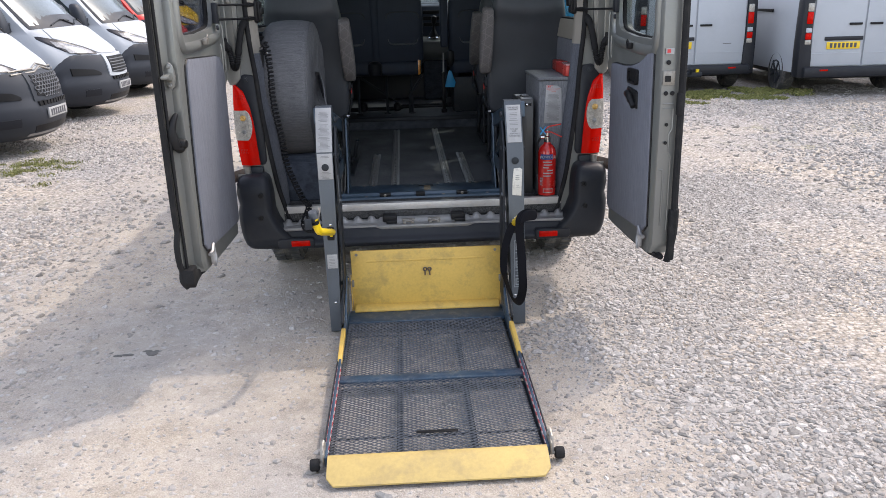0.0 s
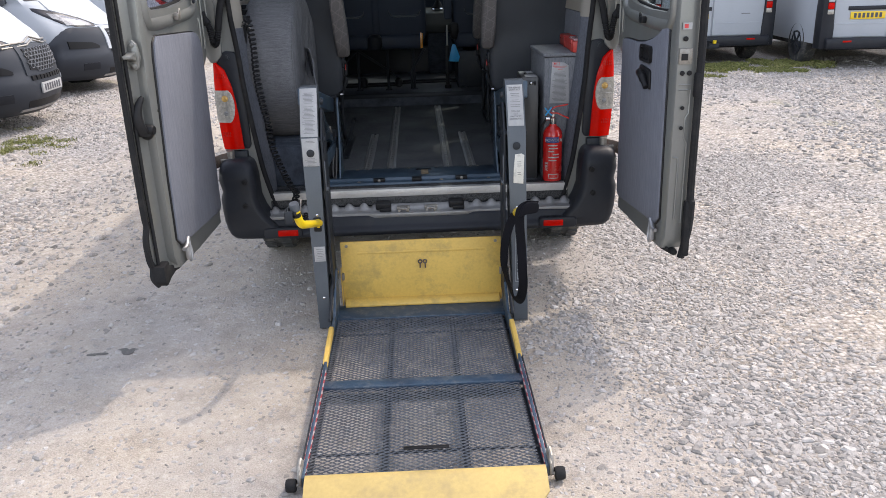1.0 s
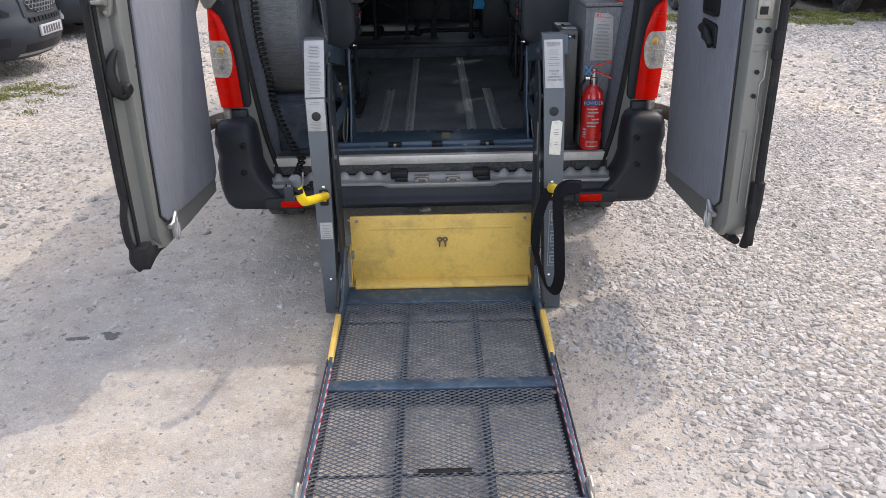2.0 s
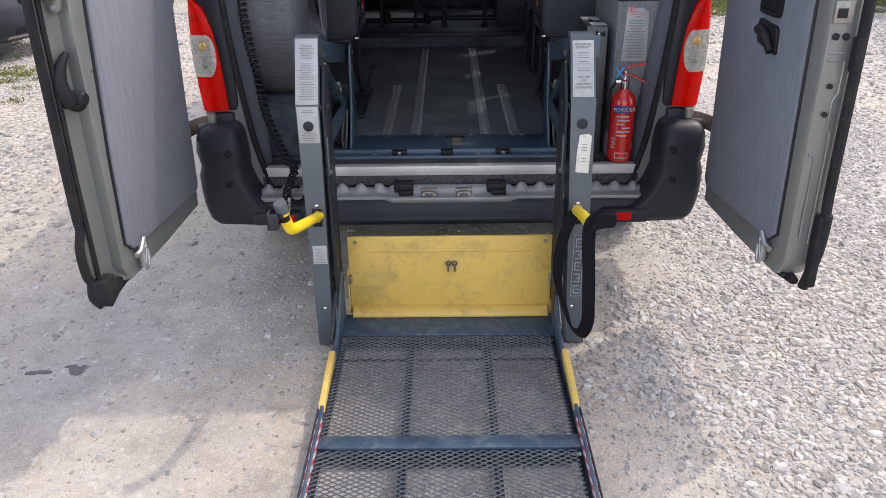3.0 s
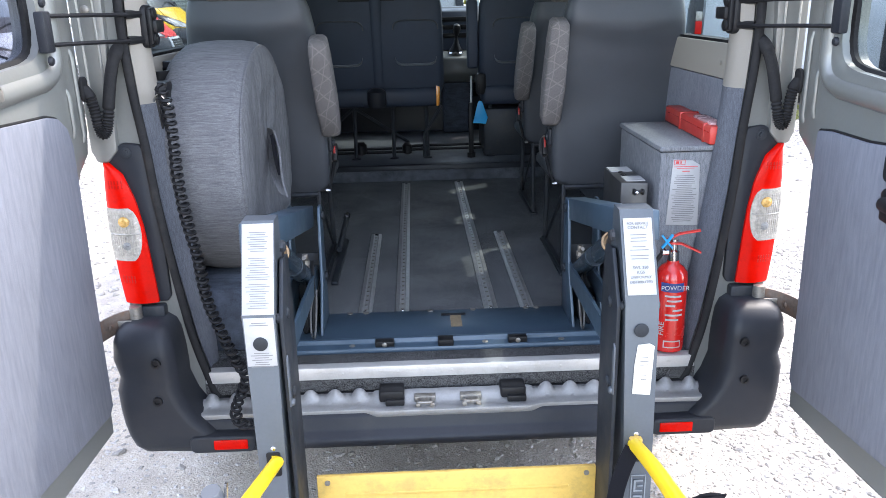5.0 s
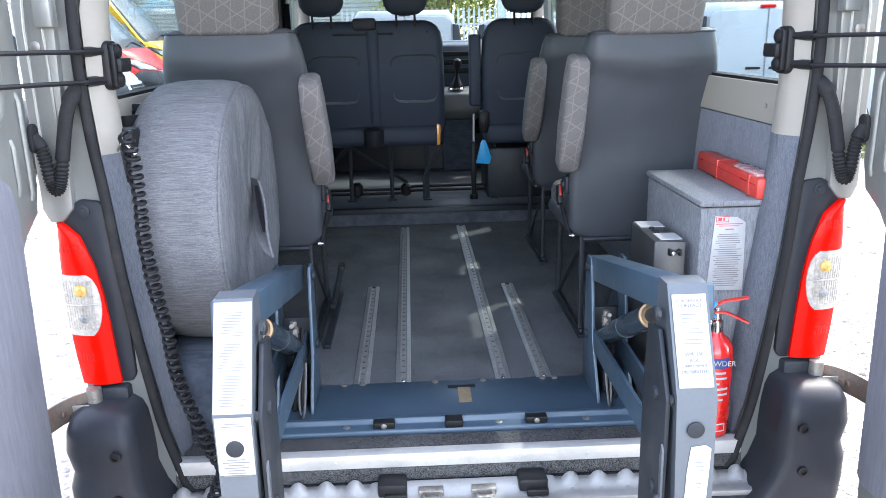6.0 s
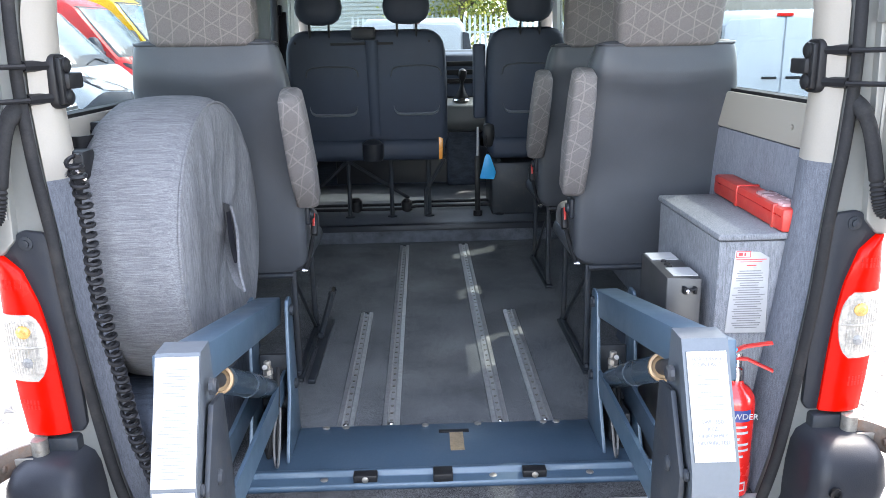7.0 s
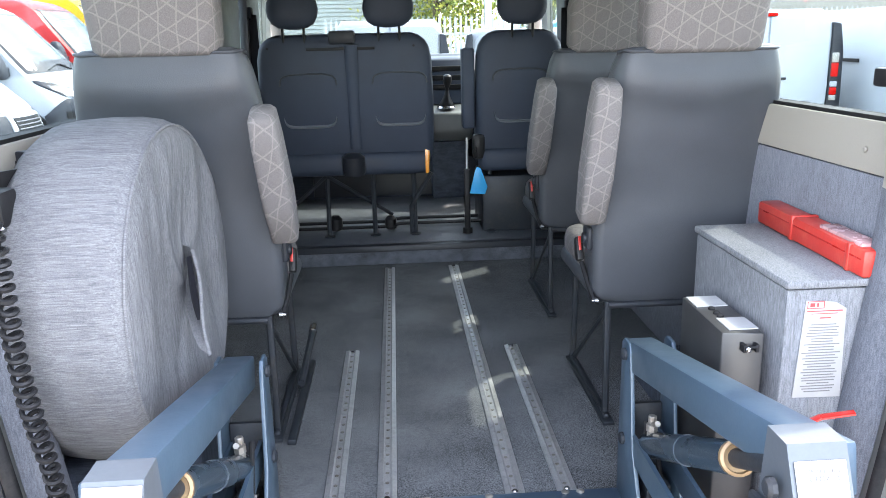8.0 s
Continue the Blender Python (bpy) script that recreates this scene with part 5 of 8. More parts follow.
def build_lift_side(s):
    x0, x1 = (-.527, -.447) if s < 0 else (.408, .492)
    xc = (x0 + x1) / 2
    # tower: two tapered cheek plates on the floor plate
    tower = None
    for x, nm in ((.443, "tower"), (.548, "tower")):
        bm = B()
        prism(bm, [(.235, FLOOR + .012), (.445, FLOOR + .012), (.447, .70), (.44, .965), (.425, .98), (.385, .98), (.372, .96), (.33, .72)], "x", s * x - .005, s * x + .005, .002)
        p = part(nm, bm, M["blue"], lift if tower is None else tower, "blue steel tower plate")
        tower = tower or p
    bm = B()
    bx(bm, min(s * .45, s * .543), .425, FLOOR + .02, max(s * .45, s * .543), .44, .80, .003)
    part("back_plate", bm, M["dark_steel"], tower)
    bm = B()
    for y, z in ((.405, .945), (.40, .72)):
        for x, d in ((.437, -1), (.553, 1)):
            bolt(bm, s * x, y, z, .016, "x", .010, s * d)
    tagged(part("pivot_bolts", bm, M["dark_steel"], tower), kind="stuff")
    bm = B()
    bx(bm, s * .50 - .03, .30, FLOOR + .015, s * .50 + .03, .40, .64, .004)
    part("valve_block", bm, M["dark_steel"], tower)
    # arms
    def beam(p, q, w, h, mat_name, nm, label, parent):
        bm = B()
        p, q = Vector(p), Vector(q)
        d = q - p
        ang = math.degrees(math.atan2(d.z, -d.y))
        bx(bm, -w / 2, -d.length, -h / 2, w / 2, 0, h / 2, .006, m=Matrix.Translation(p) @ pose(0, 0, 0, -ang))
        return part(nm, bm, M[mat_name], parent, label)
    beam((s * .49 - .012, .425, .937), (xc, -.425, 1.114), .071, .078, "blue", "upper_arm", "blue steel box arm", lift)
    bm = B()
    for k in range(2):
        off = (-.036, .036)[k]
        a, b = Vector((s * .495 - .01 + off, .42, .72)), Vector((xc + off * .8, -.42, .76))
        tube(bm, [a, b], .02, 4, flat=(.005, .034))
    part("lower_arm", bm, M["blue"], lift, "pair of flat blue steel bars")
    # hydraulic ram
    a, b = Vector((s * .485 - .01, .29, .758)), Vector((xc, -.33, 1.07))
    ax = (b - a).normalized()
    rot = ax.to_track_quat("Z", "Y").to_matrix().to_4x4()
    L = (b - a).length
    bm = B()
    lathe(bm, [(.020, -.04), (.030, -.02), (.031, 0), (.031, L * .74), (.029, L * .76)], 18, Matrix.Translation(a) @ rot)
    lathe(bm, [(.0325, L * .38), (.0325, L * .39)], 18, Matrix.Translation(a) @ rot)
    ram = part("hydraulic_ram", bm, M["ram"], lift, "dark blue hydraulic ram")
    bm = B()
    lathe(bm, [(.029, L * .757), (.0315, L * .76), (.0315, L * .775), (.026, L * .778), (.024, L * .77), (.019, L * .77)], 18, Matrix.Translation(a) @ rot)
    part("ram_collar", bm, M["brass"], ram, "brass end collar")
    bm = B()
    lathe(bm, [(.017, L * .765), (.017, L)], 14, Matrix.Translation(a) @ rot)
    part("ram_rod", bm, M["dark_steel"], ram)
    bm = B()
    for d, r in ((0, .012), (.02, .014), (.04, .010)):
        lathe(bm, [(r, 0), (r, .016), (r * .8, .018)], 8, Matrix.Translation(a + Vector((-s * .01, -.02, .03 + d))))
    lathe(bm, [(.007, 0), (.007, .03)], 8, Matrix.Translation(a + Vector((-s * .01, -.03, .07))) @ pose(0, 0, 0, 60))
    part("hose_fitting", bm, M["dull"], ram, "steel hose fitting")
    bm = B()
    tube(bm, smooth_line([(s * .445, .20, .74), (s * .45, .19, .66), (s * .458, .185, .585), (s * .468, .20, FLOOR + .022), (s * .478, .23, .575), (s * .476, .24, .64), (s * .465, .25, .70)], 6), .0035, 6)
    part("cable", bm, M["pale_cable"], lift, "thin pale grey cable")
    for k in range(2):
        bm = B()
        tube(bm, smooth_line([(s * (.47 + .02 * k), .33, .80), (s * (.465 + .02 * k), .27, .72), (s * (.468 + .022 * k), .25, .62), (s * (.48 + .02 * k), .26, FLOOR + .02), (s * (.50 + .015 * k), .30, FLOOR + .02)], 6), .006, 7)
        part("hydraulic_hose", bm, M["rubber"], lift)
    # post: folded channel, sloped top
    prof = [(-.525, .0), (-.525, .945), (-.425, 1.158), (-.37, 1.158), (-.36, 1.04), (-.40, .30), (-.42, .0)]
    bm = B()
    rings = []
    for y, z in prof:
        k = max(0.0, 1 - z / .945)
        rings.append([(x0 + (.010 if s < 0 else .034) * k, y, z), (x1 + (-.016 if s < 0 else .016) * k, y, z)])
    loop_a = [r[0] for r in rings]
    loop_b = [r[1] for r in rings]
    # outer channel as a skin with its inner side open, closed by the cheek plate
    loft(bm, [loop_a, loop_b])
    es = [e for e in bm.edges if e.calc_face_angle(0.0) > .3]
    bmesh.ops.recalc_face_normals(bm, faces=bm.faces)
    bmesh.ops.bevel(bm, geom=es, offset=.008, segments=2, profile=.5, affect="EDGES", clamp_overlap=True)
    post = part("lift_post", bm, M["post"], lift, "grey steel post with a slanted head")
    bm = B()
    xi = (-.437 if s < 0 else .398)
    prism(bm, [(-.50, .10), (-.505, .93), (-.43, 1.06), (-.36, 1.05), (-.345, .9), (-.36, .12)], "x", xi - .005, xi + .005, .002)
    part("cheek_plate", bm, M["dark_steel"], post, "dark steel cheek plate")
    bm = B()
    for y, z in ((-.42, 1.09), (-.44, .92), (-.45, .70)):
        bolt(bm, xi, y, z, .016, "x", .012, -s)
    for z in (.93,):
        for xx, d in ((x0, -1), (x1, 1)):
            bolt(bm, xx, -.50, z, .012, "x", .008, d)
    tagged(part("post_bolts", bm, M["dark_steel"], post), kind="stuff")
    bm = B()
    for z in (.58, .16):
        bolt(bm, xc + .004, -.523, z, .007, "y", .004)
    tagged(part("rivet", bm, M["chrome"], post), kind="stuff")
    bm = B()
    lathe(bm, [(.018, 0), (.018, .003), (.015, .004)], 18, Matrix.Translation((xc, -.5285, .875)) @ pose(0, 0, 0, 90))
    part("hole_plug", bm, M["dark_steel"], post, "grey round hole plug")
    # thin latch plate on the inner side
    bm = B()
    prism(bm, [(-.512, .69), (-.498, .69), (-.494, .80), (-.50, .83), (-.510, .82)], "x", xi - s * .004, xi - s * .009, .001)
    bolt(bm, xi - s * .009, -.503, .70, .010, "x", .008, -s)
    part("latch_plate", bm, M["post"], post, "thin grey latch plate")
    # sloped head frame for labels
    face = Vector((0, -.525, .945)), Vector((0, -.425, 1.158))
    d = (face[1] - face[0])
    lean = math.degrees(math.atan2(d.y, d.z))
    head = Matrix.Translation((xc, -.525, .945)) @ pose(0, 0, 0, -lean)
    if s < 0:
        bm = B()
        bx(bm, -.0385, -.0035, .004, .0385, -.001, .228, .001, m=head)
        lab = part("label", bm, M["paper"], post, "long white instruction label")
        bars("print", M["ink"], head @ pose(0, -.0043, 0), .06, [.206 - .0058 * k for k in range(33) if k not in (9, 10, 21)], lab, .0016, 7)
        bm = B()
        bx(bm, -.5235, -.5285, .815, -.4505, -.526, .943, .001)
        lab = part("label", bm, M["paper"], post, "white label under the slanted head")
        bars("print", M["ink"], Matrix.Translation((-.487, -.5293, 0)), .055, [.85 - .006 * k for k in range(7)] + [.93, .924], lab, .0016, 8)
        bm = B()
        bx(bm, -.511, -.5285, .35, -.459, -.526, .425, .001)
        lab = part("label", bm, M["paper"], post, "small white rating label")
        bars("print", M["ink"], Matrix.Translation((-.485, -.5293, 0)), .042, [.412, .40, .392, .384, .376, .368, .358], lab, .0018, 9)
    else:
        bm = B()
        bx(bm, -.036, -.0035, .02, .036, -.001, .212, .001, m=head)
        lab = part("label", bm, M["paper"], post, "white service label")
        for txt, z in (("FOR SERVICE", .198), ("CONTACT", .188), ("SWL 350", .088), ("KGS", .076), ("UNIFORMLY", .064), ("DISTRIBUTED", .052)):
            words("lettering", txt, .0105 if len(txt) < 9 else .0095, M["ink"], head @ pose(0, -.0042, z, 90), lab)
        bars("print", M["ink"], head @ pose(0, -.0043, 0), .05, [.17, .162, .154, .14, .132, .118, .11], lab, .0017, 10)
        bm = B()
        prism(bm, [(.436, .70), (.482, .695), (.486, .83), (.474, .838), (.444, .835), (.438, .78)], "y", -.529, -.526, .0006)
        lab = part("label", bm, M["scuffed_paper"], post, "torn pale sticker")
        bars("print", M["ink"], Matrix.Translation((.462, -.5297, 0)), .025, [.80, .79, .78, .75, .74], lab, .002, 12)


M["scuffed_paper"] = surf("scuffed_paper", (0.62, 0.6, 0.54), 0.6, 0, 0.08, 20, 90, 0.05, (0.33, 0.31, 0.27), 0.6)


def build_platform():
    bm = B()
    # side plates rise towards the van
    for x, t in ((PX0, -1), (PX1, 1)):
        prism(bm, [(-.40, .012), (-1.80, .012), (-1.80, .05), (-1.10, .075), (-.62, .10), (-.42, .26), (-.39, .26)], "x", x - .006, x + .006, .002)
    bx(bm, PX0, -.545, .035, PX1, -.385, .054, .004)
    bx(bm, PX0, -1.213, .03, PX1, -1.153, .055, .004)
    bx(bm, PX0, -1.80, .03, PX1, -1.784, .052, .003)
    platform = part("platform_frame", bm, M["deck"], lift, "worn blue steel platform frame")
    bm = B()
    for x in (-.155, .13):
        bx(bm, x - .012, -1.16, .014, x + .012, -.54, .043, .002)
        bx(bm, x - .012, -1.79, .014, x + .012, -1.21, .043, .002)
    for y in (-1.66, -.70):
        tube(bm, [(PX0, y, .038), (PX1, y, .038)], .005, 6)
    for y0, y1 in ((-1.79, -1.21), (-1.16, -.54)):
        frame_panel(bm, [(PX0, y0), (PX1, y0), (PX1, y1), (PX0, y1)], [(PX0 + .022, y0 + .012), (PX1 - .022, y0 + .012), (PX1 - .022, y1 - .028), (PX0 + .022, y1 - .028)], "z", .012, .017)
    part("platform_rib", bm, M["dark_steel"], platform)
    # expanded metal: zigzag strands, each raised and tilted like the real sheet
    verts, faces = [], []
    cell, row = .034, .0195

    def sheet(y0, y1):
        rows = int((y1 - y0) / row)
        xs = np.arange(PX0 + .008, PX1 - .006, cell / 2)
        for i in range(rows):
            for back in (0, 1):
                base = len(verts)
                for j, x in enumerate(xs):
                    knot = j % 2
                    y = y0 + row * (i + (.5 if knot else float(back)))
                    z = .049
                    verts.extend(((x, y - .0016, z - .0013), (x, y + .0009, z + .0013), (x, y + .0016, z + .0001), (x, y - .0009, z - .0024)))
                for j in range(len(xs) - 1):
                    a, b = base + 4 * j, base + 4 * (j + 1)
                    for q in range(4):
                        faces.append((a + q, a + (q + 1) % 4, b + (q + 1) % 4, b + q))

    sheet(-1.786, -1.21)
    sheet(-1.156, -.54)
    me = bpy.data.meshes.new("expanded_mesh")
    me.from_pydata(verts, [], faces)
    me.update()
    me.materials.append(M["mesh"])
    ob = new("expanded_mesh", me)
    ob.parent = platform
    ob.matrix_parent_inverse = world_of(platform).inverted()
    tagged(ob, "dark diamond expanded-metal deck", kind="stuff")
    # front roll stop, rollers, side clips
    bm = B()
    rows = []
    for k in range(33):
        x = PX0 + .01 + (PX1 - PX0 - .02) * k / 32
        cut = .03 * max(0.0, 1 - min(x - PX0 - .01, PX1 - .01 - x) / .03) ** 2.2
        tip, drop = -1.925 + cut, cut * .5
        rows.append([(x, y, z) for y, z in ((-1.795, .052), (-1.80, .060), (-1.815, .063), (-1.835, .058), (tip + .012, .019 + drop), (tip, .012 + drop), (tip, .006 + drop), (tip + .012, .005 + drop), (-1.80, .044))])
    loft(bm, rows)
    lip = part("roll_stop", bm, M["lip_yellow"], lift, "scuffed pale yellow front flap")
    for x, t in ((PX0, -1), (PX1, 1)):
        bm = B()
        lathe(bm, [(.006, -.018), (.020, -.017), (.023, -.010), (.023, .010), (.020, .017), (.006, .018)], 18, Matrix.Translation((x + t * .04, -1.80, .023)) @ pose(0, 0, 0, 0, 90, 0))
        roller = part("roller", bm, M["rubber"], lift, "small dark rubber roller")
        bm = B()
        tube(bm, [(x + t * .012, -1.80, .023), (x + t * .06, -1.80, .023)], .006, 8)
        tube(bm, [(x + t * .012, -1.80, .02), (x + t * .014, -1.77, .075), (x + t * .012, -1.74, .085)], .008, 8)
        bx(bm, x + t * .008 - .004, -1.81, .02, x + t * .008 + .004, -1.72, .07, .003)
        part("roller_bracket", bm, M["dull"], roller)
        bm = B()
        prism(bm, [(-.735, .070), (-.93, .062), (-1.035, .052), (-1.045, .066), (-1.02, .084), (-.90, .100), (-.75, .112), (-.735, .104)], "x", x + t * .002 - .010, x + t * .002 + .010, .004)
        part("edge_guard", bm, M["yellow"], lift, "yellow edge guard")
        bm = B()
        tube(bm, [(x + t * .012, -1.74, .048), (x + t * .013, -1.35, .058), (x + t * .012, -1.03, .068)], .004, 8)
        tube(bm, [(x + t * .012, -.70, .115), (x + t * .014, -.55, .18), (x + t * .01, -.42, .27)], .008, 8)
        part("lever_rod", bm, M["dark_steel"], lift)
        bm = B()
        for d in (-t, t):
            prism(bm, [(-1.08, .052), (-1.77, .036), (-1.77, .0495), (-1.09, .0735)], "x", x + d * .0068 - .0006, x + d * .0068 + .0006)
        part("warning_tape", bm, M["tape"], lift, "red and white striped tape")
        bm = B()
        tube(bm, [(x - t * .0, -.37, .22), (x + t * .035, -.40, .22)], .012, 10)
        lathe(bm, [(.014, 0), (.014, .04), (.009, .045)], 10, Matrix.Translation((x + t * .004, -.375, .20)))
        part("pivot_pin", bm, M["chrome"], lift)
    bm = B()
    bx(bm, -.092, -1.668, .0525, .071, -1.650, .057, .002)
    part("deck_mark", bm, M["black"], platform)
    # yellow bridge plate standing up
    bm = B()
    prism(bm, [(-.366, .045), (-.352, .045), (-.352, .385), (-.366, .385)], "x", -.405, .393, .003)
    bx(bm, -.325, -.369, .318, .315, -.362, .329, .003)
    plate = part("bridge_plate", bm, M["yellow"], lift, "worn yellow steel bridge plate")
    bm = B()
    prism(bm, [(-.418, .055), (-.36, .055), (-.36, .086), (-.40, .078), (-.418, .066)], "x", -.395, .382, .003)
    part("plate_hinge_strip", bm, M["yellow"], plate)
    for x0, x1 in ((-.413, -.407), (.395, .401)):
        bm = B()
        prism(bm, [(-.380, .05), (-.35, .05), (-.35, .25), (-.372, .22)], "x", x0, x1, .002)
        part("plate_flange", bm, M["yellow"], plate)
    bm = B()
    for x in (-.375, .365):
        lathe(bm, [(.008, 0), (.008, .004)], 10, Matrix.Translation((x, -.366, .365)) @ pose(0, 0, 0, 90))
    tagged(part("plate_bolt", bm, M["dull"], plate), kind="stuff")
    bm = B()
    for x in (-.012, .012):
        tube(bm, [(x + .009 * math.cos(2 * math.pi * k / 10), -.372, .272 + .009 * math.sin(2 * math.pi * k / 10)) for k in range(10)], .0035, 6, True)
        tube(bm, [(x, -.372, .262), (x * 1.1, -.374, .238)], .004, 6)
    part("lashing_hook", bm, M["rust"], plate, "small rusty hooks")
    bm = B()
    for x in (-.40, .39):
        bx(bm, x - .006, -.385, .19, x + .006, -.366, .225, .002)
    tagged(part("plate_catch", bm, M["dull"], plate), kind="stuff")


def tape_mat():
    m, n, l, bs = node_mat("striped_tape")
    vec = coords(n, l)
    sep = n.new("ShaderNodeSeparateXYZ")
    l.new(vec, sep.inputs[0])
    w = math_node(n, l, "FRACT", math_node(n, l, "MULTIPLY", math_node(n, l, "ADD", sep.outputs[1], math_node(n, l, "MULTIPLY", sep.outputs[2], 2.0)), 17.0))
    f = math_node(n, l, "GREATER_THAN", w, 0.5)
    l.new(mix(n, l, f, (0.4, 0.05, 0.06), (0.5, 0.42, 0.42)), bs.inputs["Base Color"])
    bs.inputs["Roughness"].default_value = 0.55
    return m


M["tape"] = tape_mat()


def build_handrails():
    # yellow grab handles point back from slots in the posts; the belt hangs from one
    bm = B()
    tube(bm, smooth_line([(-.475, -.50, .535), (-.477, -.55, .55), (-.483, -.75, .61), (-.488, -.90, .656), (-.492, -.943, .674), (-.498, -.962, .702), (-.505, -.975, .745)], 5), .0172, 12)
    h = part("grab_handle", bm, M["bright_yellow"], lift, "yellow grab handle pointing back")
    bm = B()
    tube(bm, [(-.504, -.974, .742), (-.509, -.981, .770), (-.5095, -.982, .774)], [.0205, .0205, .0185], 18)
    part("handle_end", bm, M["cap_grey"], h, "grey handle end cap")
    bm = B()
    tube(bm, [(-.5015, -.968, .714), (-.504, -.972, .732)], .0183, 14)
    part("handle_band", bm, M["black"], h, "dark printed band under the cap")
    bm = B()
    tube(bm, [(-.485, -.975, .74), (-.478, -.98, .79)], .0035, 6)
    part("pin", bm, M["chrome"], h, "bright steel pin")
    bm = B()
    prism(bm, [(-1.02, .70), (-.975, .70), (-.975, .712), (-1.01, .712), (-1.01, .75), (-1.02, .75)], "x", -.545, -.512, .003)
    bx(bm, -.545, -1.02, .70, -.538, -.975, .752, .003)
    bx(bm, -.516, -.995, .725, -.50, -.975, .745, .003)
    part("switch_box", bm, M["dark_steel"], h, "small dark switch")
    for x in (-.484, .452):
        bm = B()
        prism(bm, rounded(x - .018, .50, x + .018, .57, .006), "y", -.5285, -.52, .001)
        slot = part("post_slot", bm, M["black"], lift)
        bm = B()
        bx(bm, x - .004, -.5315, .52, x + .010, -.5275, .562, .001)
        bolt(bm, x + .003, -.531, .553, .004)
        part("slot_bracket", bm, M["bright_yellow"], slot)
    bm = B()
    tube(bm, smooth_line([(.452, -.50, .545), (.447, -.56, .565), (.43, -.75, .63), (.412, -.92, .685), (.402, -1.02, .715)], 5), .018, 12)
    h = part("grab_handle", bm, M["bright_yellow"], lift, "yellow grab handle behind the belt")
    bm = B()
    bx(bm, .436, -.54, .545, .468, -.52, .575, .004)
    part("handle_bracket", bm, M["yellow"], h)
    bm = B()
    line = smooth_line([(.44, -.55, .555), (.412, -.565, .50), (.39, -.58, .42), (.384, -.60, .33), (.390, -.69, .285), (.404, -.84, .258), (.413, -.96, .305), (.414, -1.04, .395), (.409, -1.06, .47), (.405, -1.05, .57), (.398, -1.045, .67), (.402, -1.05, .725), (.43, -1.045, .745), (.47, -1.034, .742)], 6)
    vr = []
    for i, p in enumerate(line):
        t = (line[min(i + 1, len(line) - 1)] - line[max(i - 1, 0)]).normalized()
        side = t.cross(Vector((0.55, 0.8, 0.15))).normalized()
        nrm = t.cross(side)
        w = .0205
        vr.append([p - side * w - nrm * .0015, p + side * w - nrm * .0015, p + side * w + nrm * .0015, p - side * w + nrm * .0015])
    loft(bm, vr)
    belt = part("safety_belt", bm, M["webbing"], lift, "black webbing safety belt looped over the handle")
    bm = B()
    prism(bm, [(.392, .700), (.428, .713), (.464, .717), (.472, .725), (.474, .748), (.468, .760), (.446, .763), (.424, .760), (.406, .744)], "y", -1.062, -1.032, .010, 3)
    part("belt_roll", bm, M["webbing"], belt, "rolled end of the belt")
    # worn upright marking on the post: a thin frame with unreadable strokes in it
    bm = B()
    for x0, z0, x1, z1 in ((.446, .209, .449, .456), (.483, .209, .486, .456), (.446, .457, .486, .46), (.446, .205, .486, .208)):
        bx(bm, x0, -.5285, z0, x1, -.5262, z1)
    mark = part("post_marking", bm, M["ink_pale"], lift, "worn pale marking", smooth=False)
    for k in range(5):
        z = .445 - .048 * k
        bm = B()
        for j, (x0, z0, x1, z1) in enumerate(((.454, z - .036, .478, z - .031), (.454, z - .005, .478, z), (.454 + .019 * (k % 2), z - .036, .459 + .019 * (k % 2), z), (.464, z - .02, .478, z - .016))):
            bx(bm, x0, -.5287 - .0004 * j, z0, x1, -.5264, z1)
        part("stroke", bm, M["ink_pale"], mark, smooth=False)


M["cap_grey"] = surf("grey_cap", (0.07, 0.078, 0.09), 0.5, 0, 0.1, 20, 200, 0.05)
M["ink_pale"] = surf("pale_print", (0.2, 0.22, 0.24), 0.6, 0, 0.2, 20, 90, 0)
build_lift_base()
for side in (-1, 1):
    build_lift_side(side)
build_platform()
build_handrails()

# ---- inside the minibus ----
def cushion(bm, x0, y0, z0, x1, y1, z1, r, seg=3, m=None):
    return bx(bm, x0, y0, z0, x1, y1, z1, r, seg, m)


# paler than the seat cloth: light caught on the recess's lower lip, as colour
M["lip"] = surf("lit_lip", (0.14, 0.15, 0.165), 0.35, 0, 0.15, 9, 150, 0.05)
M["piping"] = surf("piping_and_groove_shade", (0.035, 0.038, 0.044), 0.5, 0, 0.1, 8, 200, 0.05)


